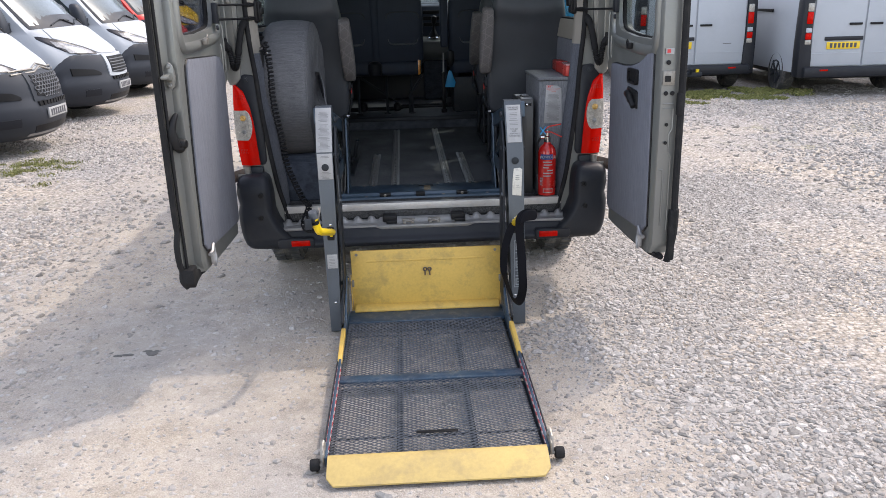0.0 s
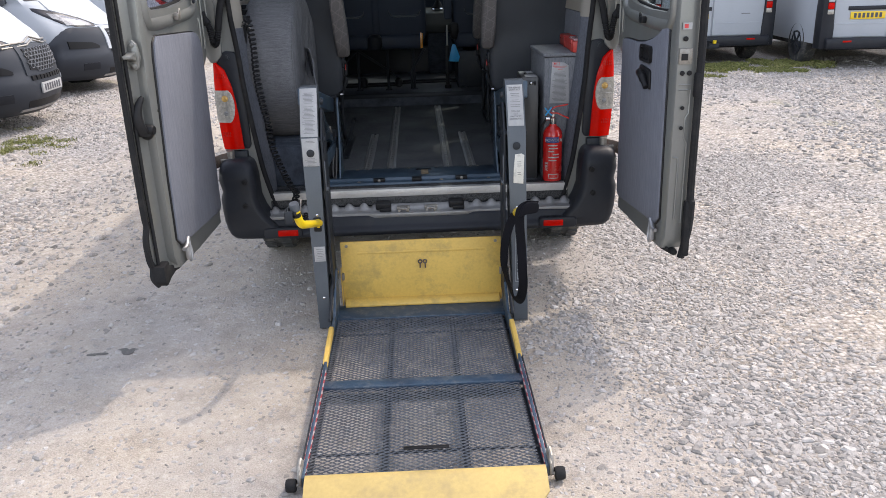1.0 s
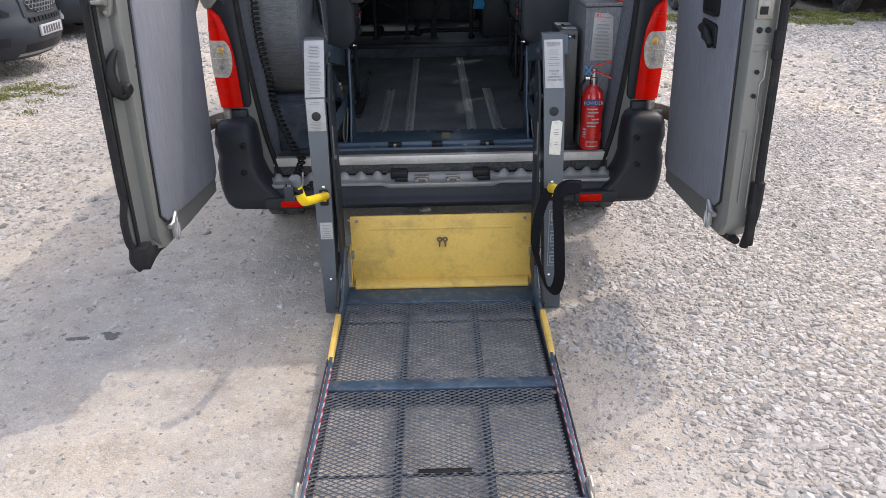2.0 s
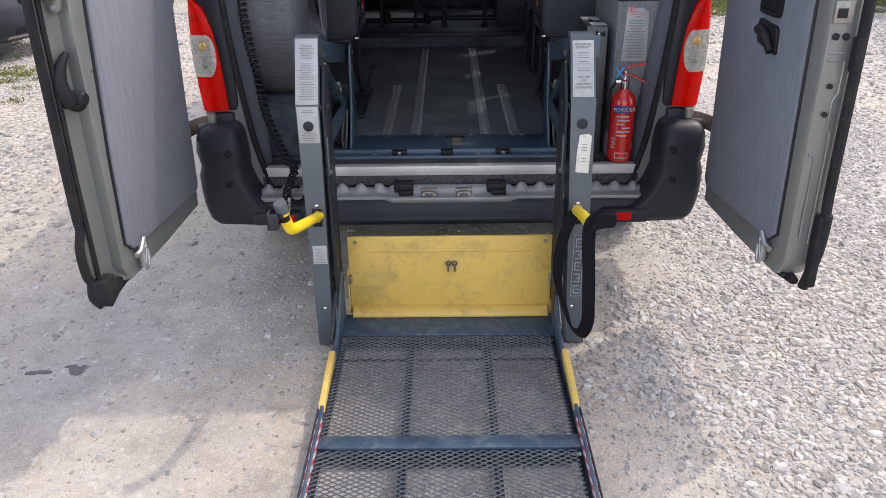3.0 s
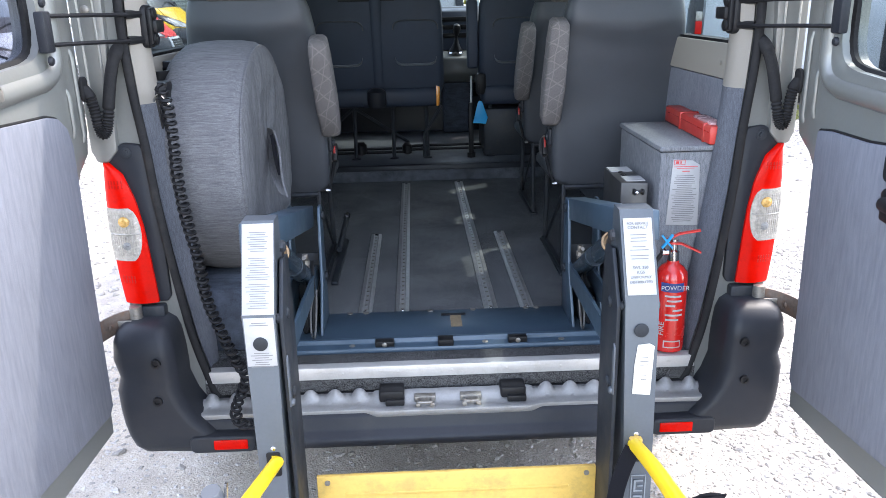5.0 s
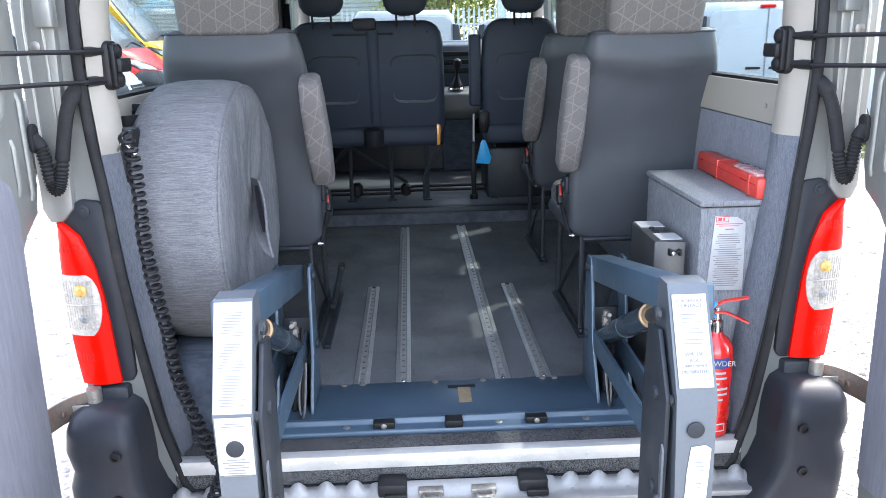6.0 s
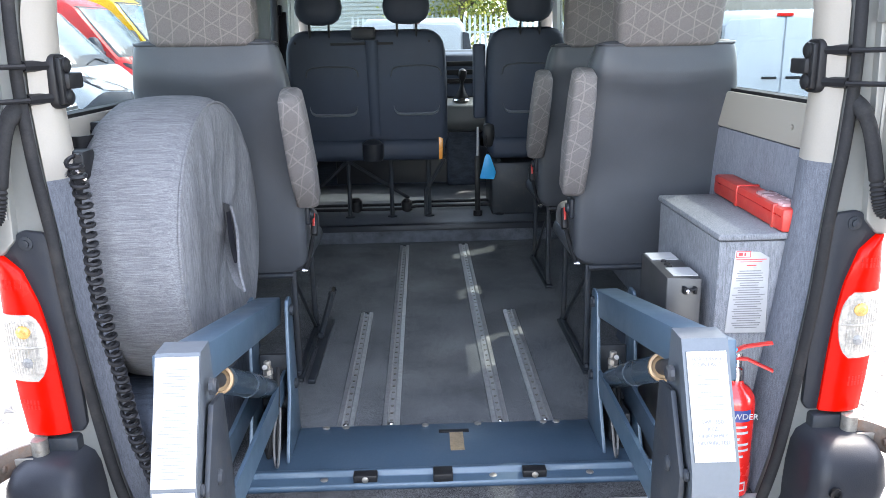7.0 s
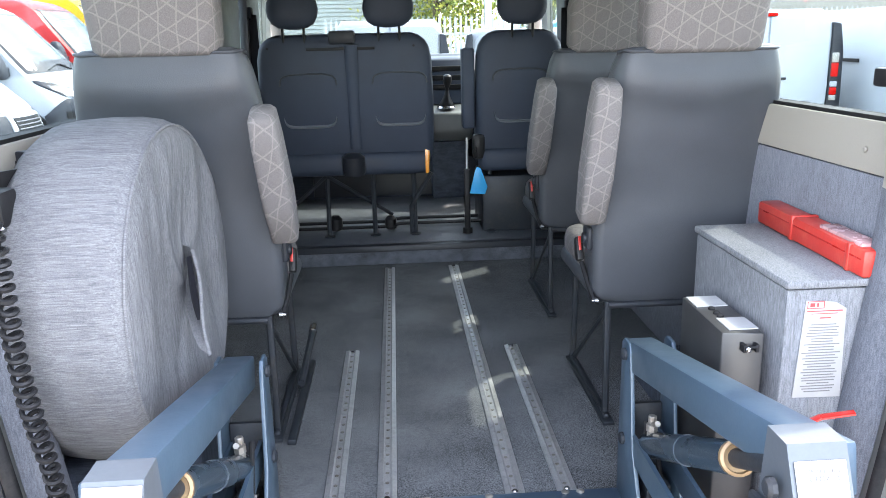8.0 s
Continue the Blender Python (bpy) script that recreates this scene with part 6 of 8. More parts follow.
def build_passenger_seat(s, at, label, tilt=25, lift=0.0, tall=1.0, lever=False):
    """A forward-facing seat; local x runs across, back rest's rear at y = 0, floor at z = 0."""
    seat = thing("passenger_seat", label, "seat", (0, 0, 0), "passenger seats")
    w = .235
    # backrest, leaning back
    lean = Matrix.Translation((0, .155, .385)) @ pose(0, 0, 0, 10.5) @ Matrix.Diagonal((1, 1, tall, 1))
    bm = B()
    rings = []
    shape = ((0, .225, .0, .10), (.03, .25, -.006, .13), (.2, .257, -.008, .14), (.45, .25, .0, .13), (.62, .236, .004, .11), (.69, .224, .004, .10), (.725, .214, .006, .098), (.738, .206, .010, .094), (.744, .195, .018, .088))
    for z in (0, .015, .03, .06, .1, .14, .18, .22, .26, .3, .34, .38, .42, .45, .48, .51, .54, .565, .59, .615, .64, .665, .69, .705, .715, .725, .732, .738, .741, .744):
        hw, t0, t1 = (float(np.interp(z, [q[0] for q in shape], [q[c] for q in shape])) for c in (1, 2, 3))
        loop = rounded(-hw, t0, hw, t1, .03, 4)
        # the rear face, lower edge of the loop, gets its own row of points
        rear = [(-hw + .03 + (2 * hw - .06) * k / 16, t0) for k in range(1, 16)]
        loop = loop[:15] + rear + loop[15:]
        ring = []
        for x, y in loop:
            if y < t0 + .012:
                u = x / hw
                fade = max(0.0, 1 - abs(u) ** 6) * min(1.0, z / .1)
                y -= fade * (.030 * math.exp(-((z - .635 - .05 * u * u) / (.075 if z > .635 else .05)) ** 2) * (1 - .6 * max(0, (z - .66) / .08)) - .012 * math.exp(-((z - .40) / .16) ** 2))
                y += .006 * fade * noise.noise((x * 7 + s * 3, z * 5, s)) + .0028 * noise.noise((x * 34, z * 9, 2.0 + s)) * (abs(u) ** 2) + .0018 * noise.noise((x * 12, z * 45, s)) * fade
            ring.append(lean @ Vector((x, y, z - max(0.0, (z - .68) / .064) * max(0.0, y - .02) * .3)))
        rings.append(ring)
    loft(bm, rings)
    back = part("backrest", bm, M["vinyl"], seat, "dark grey vinyl seat back", angle=70)
    bm = B()
    loop = [lean @ Vector((x, y, .735 - max(0.0, y - .02) * .27)) for x, y in rounded(-.211, .004, .211, .098, .03, 4)]
    tube(bm, loop, .0045, 8, True)
    part("piping", bm, M["piping"], back)
    bm = B()
    rings = []
    for z, hw, t0, t1 in ((.730, .15, -.002, .10), (.746, .158, -.012, .112), (.88, .162, -.014, .115), (.96, .15, -.008, .11), (.985, .13, .01, .095)):
        rings.append([lean @ Vector((x, y, z)) for x, y in rounded(-hw, t0, hw, t1, .03, 4)])
    loft(bm, rings)
    part("headrest", bm, M["web"], seat, "grey web-patterned headrest", angle=70)
    # cushion and frame
    bm = B()
    cushion(bm, -w, .20, .40, w, .66, .52, .045)
    cush = part("cushion", bm, M["web"], seat, "web-patterned seat cushion", angle=70)
    bm = B()
    bx(bm, -w - .01, .17, .375, w + .01, .66, .44, .03, 3)
    part("cushion_base", bm, M["vinyl"], cush)
    # folded arm on the aisle side
    bm = B()
    arm = Matrix.Translation((-s * .274, .065 - lift * .5, .655 + lift)) @ pose(0, 0, 0, tilt, s * 2, 0)
    rings = []
    for z, hw, t0, t1 in ((-.05, .028, .02, .08), (-.03, .037, -.005, .09), (.1, .041, -.012, .095), (.28, .038, -.012, .09), (.35, .034, -.006, .085), (.362, .027, .002, .076)):
        rings.append([arm @ Vector((x, y, z)) for x, y in rounded(-hw, t0, hw, t1, min(.018, hw * .8), 4)])
    loft(bm, rings)
    part("armrest", bm, M["web"], seat, "folded web-patterned armrest", angle=70)
    bm = B()
    bx(bm, -s * .262 - .010, .14, .55, -s * .262 + .010, .20, .62, .009, 3)
    lathe(bm, [(.016, -.012), (.018, 0), (.016, .012)], 14, Matrix.Translation((-s * .268, .165, .585)) @ pose(0, 0, 0, 0, 90))
    part("arm_hinge", bm, M["plastic"], seat, "black plastic armrest hinge")
    # steel legs
    bm = B()
    for x in (-.20, .20):
        tube(bm, [(x, .16, .385), (x, .15, .02), (x, .60, .02), (x, .57, .385)], .011, 8)
        tube(bm, [(x, .16, .36), (x, .58, .03)], .007, 8)
        bx(bm, x - .018, .10, 0, x + .018, .64, .012, .003)
    tube(bm, [(-.20, .15, .375), (.20, .15, .375)], .011, 8)
    tube(bm, [(-.20, .58, .375), (.20, .58, .375)], .014, 8)
    leg = part("leg_frame", bm, M["dark_steel"], seat, "black steel leg frame")
    bm = B()
    for x in (-.20, .20):
        bolt(bm, x, .13, .015, .011, "z", .012)
        bolt(bm, x, .62, .015, .011, "z", .012)
    tagged(part("leg_bolt", bm, M["dark_steel"], leg), kind="stuff")
    bm = B()
    lathe(bm, [(.010, 0), (.010, .010), (.006, .012), (.006, .018)], 10, Matrix.Translation((-s * .234, .145, .392)) @ pose(0, 0, 0, 0, -s * 90))
    part("anchor_bolt", bm, M["chrome"], leg, "bright steel belt anchor bolt")
    # belt stalk with buckle, leaning forward from the anchor
    bm = B()
    tube(bm, smooth_line([(-s * .245, .15, .395), (-s * .256, .19, .44), (-s * .264, .235, .49)], 4), .008, 8)
    bx(bm, -.011, -.018, -.01, .011, .018, .065, .005, m=Matrix.Translation((-s * .267, .25, .50)) @ pose(0, 0, 0, -24))
    buckle = part("belt_buckle", bm, M["black"], seat, "black seat belt buckle")
    bm = B()
    bx(bm, -.004, -.0195, .02, .004, -.0175, .064, .0008, m=Matrix.Translation((-s * .267, .25, .50)) @ pose(0, 0, 0, -24))
    part("buckle_button", bm, M["red_box"], buckle)
    if lever:
        # release bar with its bright end, and the slide on the floor beside it
        bm = B()
        tube(bm, [(.245, .40, .055), (.252, .755, .11)], .013, 8)
        bar = part("slide_lever", bm, M["dark_steel"], seat, "dark slide lever with a bright end")
        bm = B()
        tube(bm, [(.2515, .745, .1085), (.253, .785, .1165)], .016, 8)
        part("lever_end", bm, M["chrome"], bar)
        bm = B()
        bx(bm, .235, .08, 0, .262, .70, .018, .004)
        part("floor_slide", bm, M["dark_steel"], seat)
    seat.matrix_basis = at
    return seat


build_passenger_seat(-1, pose(-.70, .70, FLOOR), "grey vinyl passenger seat beside the covered spare wheel", tall=1.05, lever=True)
build_passenger_seat(1, pose(.715, .70, FLOOR), "grey vinyl passenger seat behind the carpeted box", 14, .03, 1.015)
build_passenger_seat(1, pose(.735, 1.68, FLOOR), "grey vinyl passenger seat in the middle row")


def oval_headrest(bm, x, y, z, w, h, d, m=None):
    rings = []
    for k in range(9):
        a = -math.pi / 2 + math.pi * k / 8
        rr = max(math.cos(a), .05) ** .6
        rings.append([(x + w / 2 * rr * math.copysign(abs(math.cos(q)) ** .7, math.cos(q)), y + d / 2 * rr * math.copysign(abs(math.sin(q)) ** .8, math.sin(q)), z + h / 2 * math.sin(a)) for q in (2 * math.pi * i / 20 for i in range(20))])
    loft(bm, rings)


def build_cab_seat(name, x0, x1, at_y, label, rests, panels, bench):
    st = thing(name, label, "seat", ((x0 + x1) / 2, at_y, .64))
    bm = B()
    lean = Matrix.Translation((0, at_y, 1.12)) @ pose(0, 0, 0, 6)
    rings = []
    for z, e, t0, t1 in ((-.06, .02, .0, .1), (0, 0, -.01, .13), (.3, 0, -.012, .14), (.50, .006, 0, .12), (.555, .018, .004, .115), (.59, .04, .01, .105), (.612, .07, .02, .09), (.625, .11, .035, .075)):
        rings.append([lean @ Vector((x, y, z)) for x, y in rounded(x0 + e, t0, x1 - e, t1, .045, 4)])
    loft(bm, rings)
    back = part("backrest", bm, M["bench"], st, "charcoal moulded seat back", angle=60)
    for cx, hw in panels:
        # dark tube for the shaded top of the recess, pale lip for its lit foot
        bm = B()
        tube(bm, [lean @ p for p in smooth_line([(cx - hw, -.012, .37), (cx - hw + .008, -.011, .405), (cx - hw + .045, -.010, .425), (cx, -.009, .43), (cx + hw - .045, -.010, .425), (cx + hw - .008, -.011, .405), (cx + hw, -.012, .37)], 6)], .0045, 8)
        part("groove_shade_line", bm, M["piping"], back)
        bm = B()
        rows = []
        for p in smooth_line([(cx - hw + .01, -.012, .195), (cx - hw + .022, -.014, .165), (cx - hw + .055, -.015, .150), (cx, -.015, .148), (cx + hw - .055, -.015, .150), (cx + hw - .022, -.014, .165), (cx + hw - .01, -.012, .195)], 6):
            rows.append([lean @ (p + Vector(d)) for d in ((0, .01, -.009), (0, -.006, -.006), (0, -.009, .002), (0, .004, .009))])
        loft(bm, rows)
        part("lit_back_lip", bm, M["lip"], back, angle=60)
    bm = B()
    bx(bm, x0 + .02, at_y - .035, .99, x1 - .02, at_y + .48, 1.12, .04, 3)
    part("cushion", bm, M["bench"], st, "charcoal cloth cushion", angle=60)
    for hx in rests:
        bm = B()
        oval_headrest(bm, hx, at_y - .035, 1.875, .27, .2, .12)
        hr = part("headrest", bm, M["bench"], st, "rounded charcoal headrest", angle=70)
        for d in (-.055, .055):
            bm = B()
            tube(bm, [(hx + d, at_y - .045, 1.70), (hx + d, at_y - .05, 1.80)], .007, 8)
            lathe(bm, [(.014, 0), (.012, .012)], 10, Matrix.Translation((hx + d, at_y - .03, 1.735)))
            part("headrest_post", bm, M["black"], hr)
    bm = B()
    for x in ((x0 + .1, x0 + .33, (x0 + x1) / 2 + .12, x1 - .12) if bench else (x0 + .08, x1 - .08)):
        tube(bm, [(x, at_y + .05, 1.0), (x, at_y + .02, .80), (x, at_y + .0, .645)], .013, 8)
        lathe(bm, [(.03, 0), (.03, .012), (.015, .016)], 12, Matrix.Translation((x, at_y, .64)))
    if bench:
        tube(bm, [(x0 + .33, at_y + .02, .99), (x0 + .1, at_y + .1, .78), (x0 + .02, at_y + .1, .72)], .011, 8)
        tube(bm, [(x0 + .33, at_y + .02, .99), (x1 - .25, at_y + .2, .72)], .011, 8)
        tube(bm, [(x1 - .02, at_y + .02, .99), (x1 - .14, at_y + .02, .80), (x1 - .14, at_y, .645)], .012, 8)
    else:
        bx(bm, x0 + .03, at_y - .01, .64, x1 - .02, at_y + .42, .965, .02)
    part("seat_frame", bm, M["dark_steel"], st, "black steel seat frame")
    if bench:
        # floor rails, cross tube and cable between the legs, and the ridge down the middle of the back
        for y in (.10, .24):
            bm = B()
            tube(bm, [(x0 + .06, at_y + y, .67), (x1 - .30, at_y + y, .67), (x1 - .20, at_y + y - .02, .69), (x1 + .28, at_y + y - .02, .69)], .010, 8)
            part("cross_tube", bm, M["black"], st)
        bm = B()
        lathe(bm, [(.02, 0), (.038, .01), (.038, .07), (.02, .09)], 12, Matrix.Translation((x0 + .36, at_y + .10, .655)))
        part("pivot_block", bm, M["black"], st)
        bm = B()
        lathe(bm, [(.02, 0), (.034, .01), (.034, .06), (.016, .08)], 12, Matrix.Translation((x1 - .26, at_y + .10, .655)))
        part("pivot_block", bm, M["black"], st)
        bm = B()
        rows = []
        for z in (.02, .1, .25, .4, .52, .575):
            rows.append([lean @ Vector((x, y, z)) for x, y in ((-.365, .012), (-.355, -.014), (-.335, -.0185), (-.315, -.0185), (-.295, -.014), (-.285, .012))])
        loft(bm, rows)
        part("back_ridge", bm, M["bench"], back, angle=60)
    bm = B()
    if bench:
        lathe(bm, [(.055, -.05), (.062, -.03), (.062, .05), (.04, .07), (.015, .075)], 14, Matrix.Translation((-.34, at_y - .06, 1.05)))
        part("recline_knob", bm, M["plastic"], st)
        bm = B()
        bx(bm, -.44, at_y - .075, 1.695, -.30, at_y + .01, 1.765, .015)
        part("belt_guide", bm, M["plastic"], st)
        bm = B()
        bx(bm, -.56, at_y - .062, 1.665, -.20, at_y - .03, 1.68, .003)
        part("grab_slot", bm, M["black"], st)
        bm = B()
        prism(bm, [(x1 - .055, .995), (x1 - .035, 1.0), (x1 - .03, 1.12), (x1 - .055, 1.13)], "y", at_y - .042, at_y - .03, .002)
        part("pull_strap", bm, M["orange"], st, "orange pull strap")
        bm = B()
        for x, z in ((x0 + .07, 1.68), (x0 + .09, 1.35), (x0 + .35, 1.42), (x1 - .04, 1.40), (x1 - .04, 1.24), (x1 - .1, 1.68), (-.12, 1.19), (-.55, 1.18)):
            bolt(bm, x, at_y - .022 - (z - 1.12) * .1 + .03, z, .009)
        tagged(part("clip", bm, M["black"], st), kind="stuff")
    else:
        bm = B()
        prism(bm, rounded((x0 + x1) / 2 - .07, 1.655, (x0 + x1) / 2 + .07, 1.68, .008), "y", at_y - .052, at_y - .03, .002)
        part("handle_slot", bm, M["black"], st)
        bm = B()
        bx(bm, x0 - .075, at_y - .03, 1.23, x0 - .005, at_y + .06, 1.66, .015, 3)
        part("armrest", bm, M["bench"], st, "folded charcoal armrest")
        bm = B()
        tube(bm, [(x0 - .05, at_y, 1.18), (x0 - .054, at_y - .015, 1.0)], .007, 8)
        part("belt_stalk", bm, M["alu"], st)
        bm = B()
        bx(bm, x0 - .072, at_y - .04, .66, x0 - .04, at_y - .01, 1.01, .006)
        lathe(bm, [(.028, 0), (.028, .03), (.014, .035)], 12, Matrix.Translation((x0 - .055, at_y - .02, .645)))
        part("stalk_sleeve", bm, M["black"], st, "black stalk sleeve")
        bm = B()
        bx(bm, x0 - .02, at_y - .03, 1.06, x0 + .05, at_y + .03, 1.20, .02)
        part("recline_knob", bm, M["black"], st)
    return st


build_cab_seat("cab_bench", -.83, .105, 2.96, "charcoal double cab bench with two headrests", (-.62, -.122), ((-.56, .15), (-.075, .145)), True)
build_cab_seat("driver_seat", .335, .815, 2.96, "charcoal single driver seat on its box", (.585,), ((.575, .15),), False)

# blue tag hanging at the driver seat
bm = B()
prism(bm, [(.287, .885), (.372, .878), (.385, .92), (.348, 1.025), (.328, 1.03), (.318, 1.01)], "y", 2.86, 2.868, .002)
tag_ob = solid("blue_tag", bm, M["blue_plastic"], "bright blue hanging plastic tag", "tag")
bm = B()
tube(bm, [(.333, 2.864, 1.02), (.332, 2.88, 1.08), (.333, 2.93, 1.13)], .003, 6)
part("cord", bm, M["black"], tag_ob)


def build_spare_wheel():
    sw = thing("spare_wheel", "spare wheel in a grey ribbed cloth cover", "spare wheel", (-.77, .38, .8))
    turn = Matrix.Translation((-.752, .41, 1.165)) @ pose(0, 0, 0, 0, 90, -2.8)
    bm = B()
    n = 128
    prof = [(.05, -.11), (.30, -.115), (.355, -.108), (.378, -.08), (.386, -.03), (.388, .02), (.386, .08), (.380, .125), (.366, .150), (.345, .158), (.32, .159), (.29, .158), (.265, .157), (.24, .156), (.22, .155), (.20, .153), (.17, .151), (.11, .15), (.05, .15)]
    rings = []
    for r, h in prof:
        ring = []
        for k in range(n):
            a = 2 * math.pi * k / n
            c, d = math.cos(a), math.sin(a)
            sag = 1 + .010 * noise.noise((3 * c, 3 * d, h * 8)) + .006 * noise.noise((9 * c, 9 * d, h * 20)) + .004 * noise.noise((22 * c, 22 * d, h * 6))
            fold = 0
            if h > .127:
                # slack cloth: upright folds that die out towards the seam
                slack = min(1.0, (.366 - r) / .06)
                fold = slack * (.022 * noise.noise((r * c * 2.2 + 3, r * d * 11, .7)) + .009 * noise.noise((r * c * 5, r * d * 27, 4.1)) + .012 * max(0.0, noise.noise((2.2 * c + 4, 2.2 * d, 1.0))))
            ring.append(turn @ Vector((r * sag * c, r * sag * d * .94, h + fold)))
        rings.append(ring)
    loft(bm, rings[:9], cap=False)
    cover = part("cover", bm, M["cover"], sw, "grey slubbed cloth wheel cover", angle=60)
    bm = B()
    loft(bm, rings[8:] + [[sum(rings[-1], Vector()) / n] * n], cap=False)
    bmesh.ops.remove_doubles(bm, verts=bm.verts, dist=0.0002)
    part("side_cloth", bm, M["cover_side"], cover, "slack upright-ribbed cloth side", angle=60)
    bm = B()
    tube(bm, [turn @ Vector((.369 * math.cos(2 * math.pi * k / 64), .369 * .94 * math.sin(2 * math.pi * k / 64), .149)) for k in range(64)], .004, 6, True)
    part("seam", bm, M["cover"], sw, "stitched seam")
    # stitched edge of the cover's opening, with the cloth behind it and a near-black strip before it
    top_pt, low_pt = Vector((-.578, .400, 1.252)), Vector((-.527, .268, 1.046))
    edge = [top_pt.lerp(low_pt, k / 16) + Vector((.005 * math.sin(.38 * k), 0, 0)) for k in range(17)]
    bm = B()
    rows = []
    for k, p in enumerate(edge):
        t = k / 16
        swell = math.sin(math.pi * min(t + .08, 1.0)) ** .7
        root = Vector((-.606 + (p.x + .606) * t ** 4, p.y + .004 + .075 * swell, p.z + .014 * swell))
        rows.append([p, p.lerp(root, .5) + Vector((.012 * swell, 0, 0)), root, root + Vector((-.004, .002, 0)), p.lerp(root, .5) + Vector((.008 * swell, .004, 0)), p + Vector((-.003, .003, 0))])
    loft(bm, rows)
    flap = part("flap", bm, M["cover_side"], sw, "loose cloth flap", angle=70)
    bm = B()
    tube(bm, edge, .0045, 8)
    part("flap_edge", bm, M["cover"], flap, "stitched flap edge")
    bm = B()
    rows = []
    for k in range(13):
        t = k / 12
        p = top_pt.lerp(low_pt, .06 + .6 * t)
        w = .001 + .017 * math.sin(math.pi * t ** 1.3)
        rows.append([p + Vector((-.005, .001, 0)), p + Vector((-.012, -w, -.002)), p + Vector((-.015, -w, -.002)), p + Vector((-.008, .001, 0))])
    loft(bm, rows)
    part("lining", bm, M["webbing"], flap, "near-black strip in the opening")
    return sw


build_spare_wheel()

# carpeted wheel box below the spare wheel
bm = B()
prism(bm, [(.16, FLOOR), (.69, FLOOR), (.69, .79), (.62, .80), (.24, .80), (.17, .76)], "x", -.893, -.60, .015)
solid("wheel_box", bm, M["dark_carpet"], "dark blue carpeted box carrying the spare wheel", "box")

# small open black tray on the ledge behind the spare wheel
bm = B()
tray_m = Matrix.Translation((-.885, .28, 1.425)) @ pose(0, 0, 0, 0, 0, -25)
loft(bm, [[tray_m @ Vector((x, y, z)) for x, y in rounded(-a, -b, a, b, .012, 3)] for a, b, z in ((.045, .075, 0), (.055, .085, .05), (.049, .079, .05), (.04, .07, .008))])
tray = solid("ledge_tray", bm, M["black"], "small open black plastic tray on the ledge", "tray")
bm = B()
bx(bm, -.05, .05, .045, .05, .08, .07, .004, m=tray_m)
part("divider", bm, M["plastic"], tray)

# coiled control lead with its pendant hooked on the pillar
ctl = thing("control_lead", "black coiled lift control lead hanging down the pillar", "cable", (-.80, .08, .5))
bm = B()
line = smooth_line([(-.818, .01, 1.45), (-.803, .0, 1.39), (-.797, -.002, 1.30), (-.797, -.004, 1.17), (-.784, -.006, 1.04), (-.767, -.010, .94), (-.751, -.016, .80), (-.715, -.030, .694), (-.673, -.055, .605), (-.640, -.085, .57), (-.652, -.12, .53), (-.664, -.165, .492), (-.645, -.185, .462), (-.605, -.185, .462), (-.575, -.18, .49)], 26)
length = sum((b - a).length for a, b in zip(line, line[1:]))
cum = [0.0]
for a, b in zip(line, line[1:]):
    cum.append(cum[-1] + (b - a).length)
turns, per = int(length / .022), 11
coil = []
for k in range(turns * per + 1):
    d = length * k / (turns * per)
    p = Vector([float(np.interp(d, cum, [q[c] for q in line])) for c in range(3)])
    a = 2 * math.pi * k / per
    wide = .0142 + .003 * noise.noise((d * 9, 0, 0))
    coil.append(p + Vector((wide * math.cos(a), wide * math.sin(a), .006 * math.sin(a))))
tube(bm, coil, .0053, 6)
part("coil", bm, M["black"], ctl)
bm = B()
bx(bm, -.90, .10, 1.38, -.83, .17, 1.45, .01)
prism(bm, rounded(-.905, 1.30, -.845, 1.43, .02), "y", .07, .12, .01)
part("pendant", bm, M["black"], ctl, "black control pendant")
bm = B()
tube(bm, smooth_line([(-.86, .06, 1.40), (-.835, .05, 1.42), (-.815, .06, 1.39)], 5), .004, 6)
part("hook", bm, M["chrome"], ctl)

# carpeted side box with label
box_t = thing("storage_box", "tall grey carpeted storage box with a white label", "box", (.79, .4, FLOOR))
bm = B()
bx(bm, .676, .112, FLOOR, .888, .60, 1.192, .004)
part("body", bm, M["box_carpet"], box_t, "grey carpeted box body")
bm = B()
bx(bm, .670, .104, 1.195, .890, .61, 1.213, .006)
part("lid", bm, M["box_carpet"], box_t, "grey carpeted lid")
lab_m = Matrix.Translation((.758, .111, .0)) @ pose(0, 0, 0, 0, 0, 0)
bm = B()
prism(bm, [(-.054, .955), (.050, .953), (.044, 1.15), (.02, 1.165), (-.042, 1.17)], "y", -.003, -.001, .0006, m=lab_m)
lab = part("label", bm, M["paper"], box_t, "white instruction label with a red heading")
bars("print", M["ink"], lab_m @ pose(-.002, -.0042, 0), .082, [1.117 - .0062 * k for k in range(25)], lab, .0018, 3)
bm = B()
for q in ((-.040, 1.152, -.004, 1.1535), (-.040, 1.1665, -.004, 1.168), (-.040, 1.152, -.0385, 1.168), (-.0055, 1.152, -.004, 1.168), (-.034, 1.156, -.024, 1.164), (-.020, 1.156, -.016, 1.164), (-.040, 1.1455, .036, 1.1475)):
    bx(bm, q[0], -.0042, q[1], q[2], -.0035, q[3], m=lab_m)
bx(bm, -.030, -.0042, 1.140, .026, -.0035, 1.1415, m=lab_m)
bx(bm, -.012, -.0042, 1.130, .012, -.0035, 1.1325, m=lab_m)
tagged(part("heading", bm, M["red_ink"], lab, smooth=False), kind="stuff")

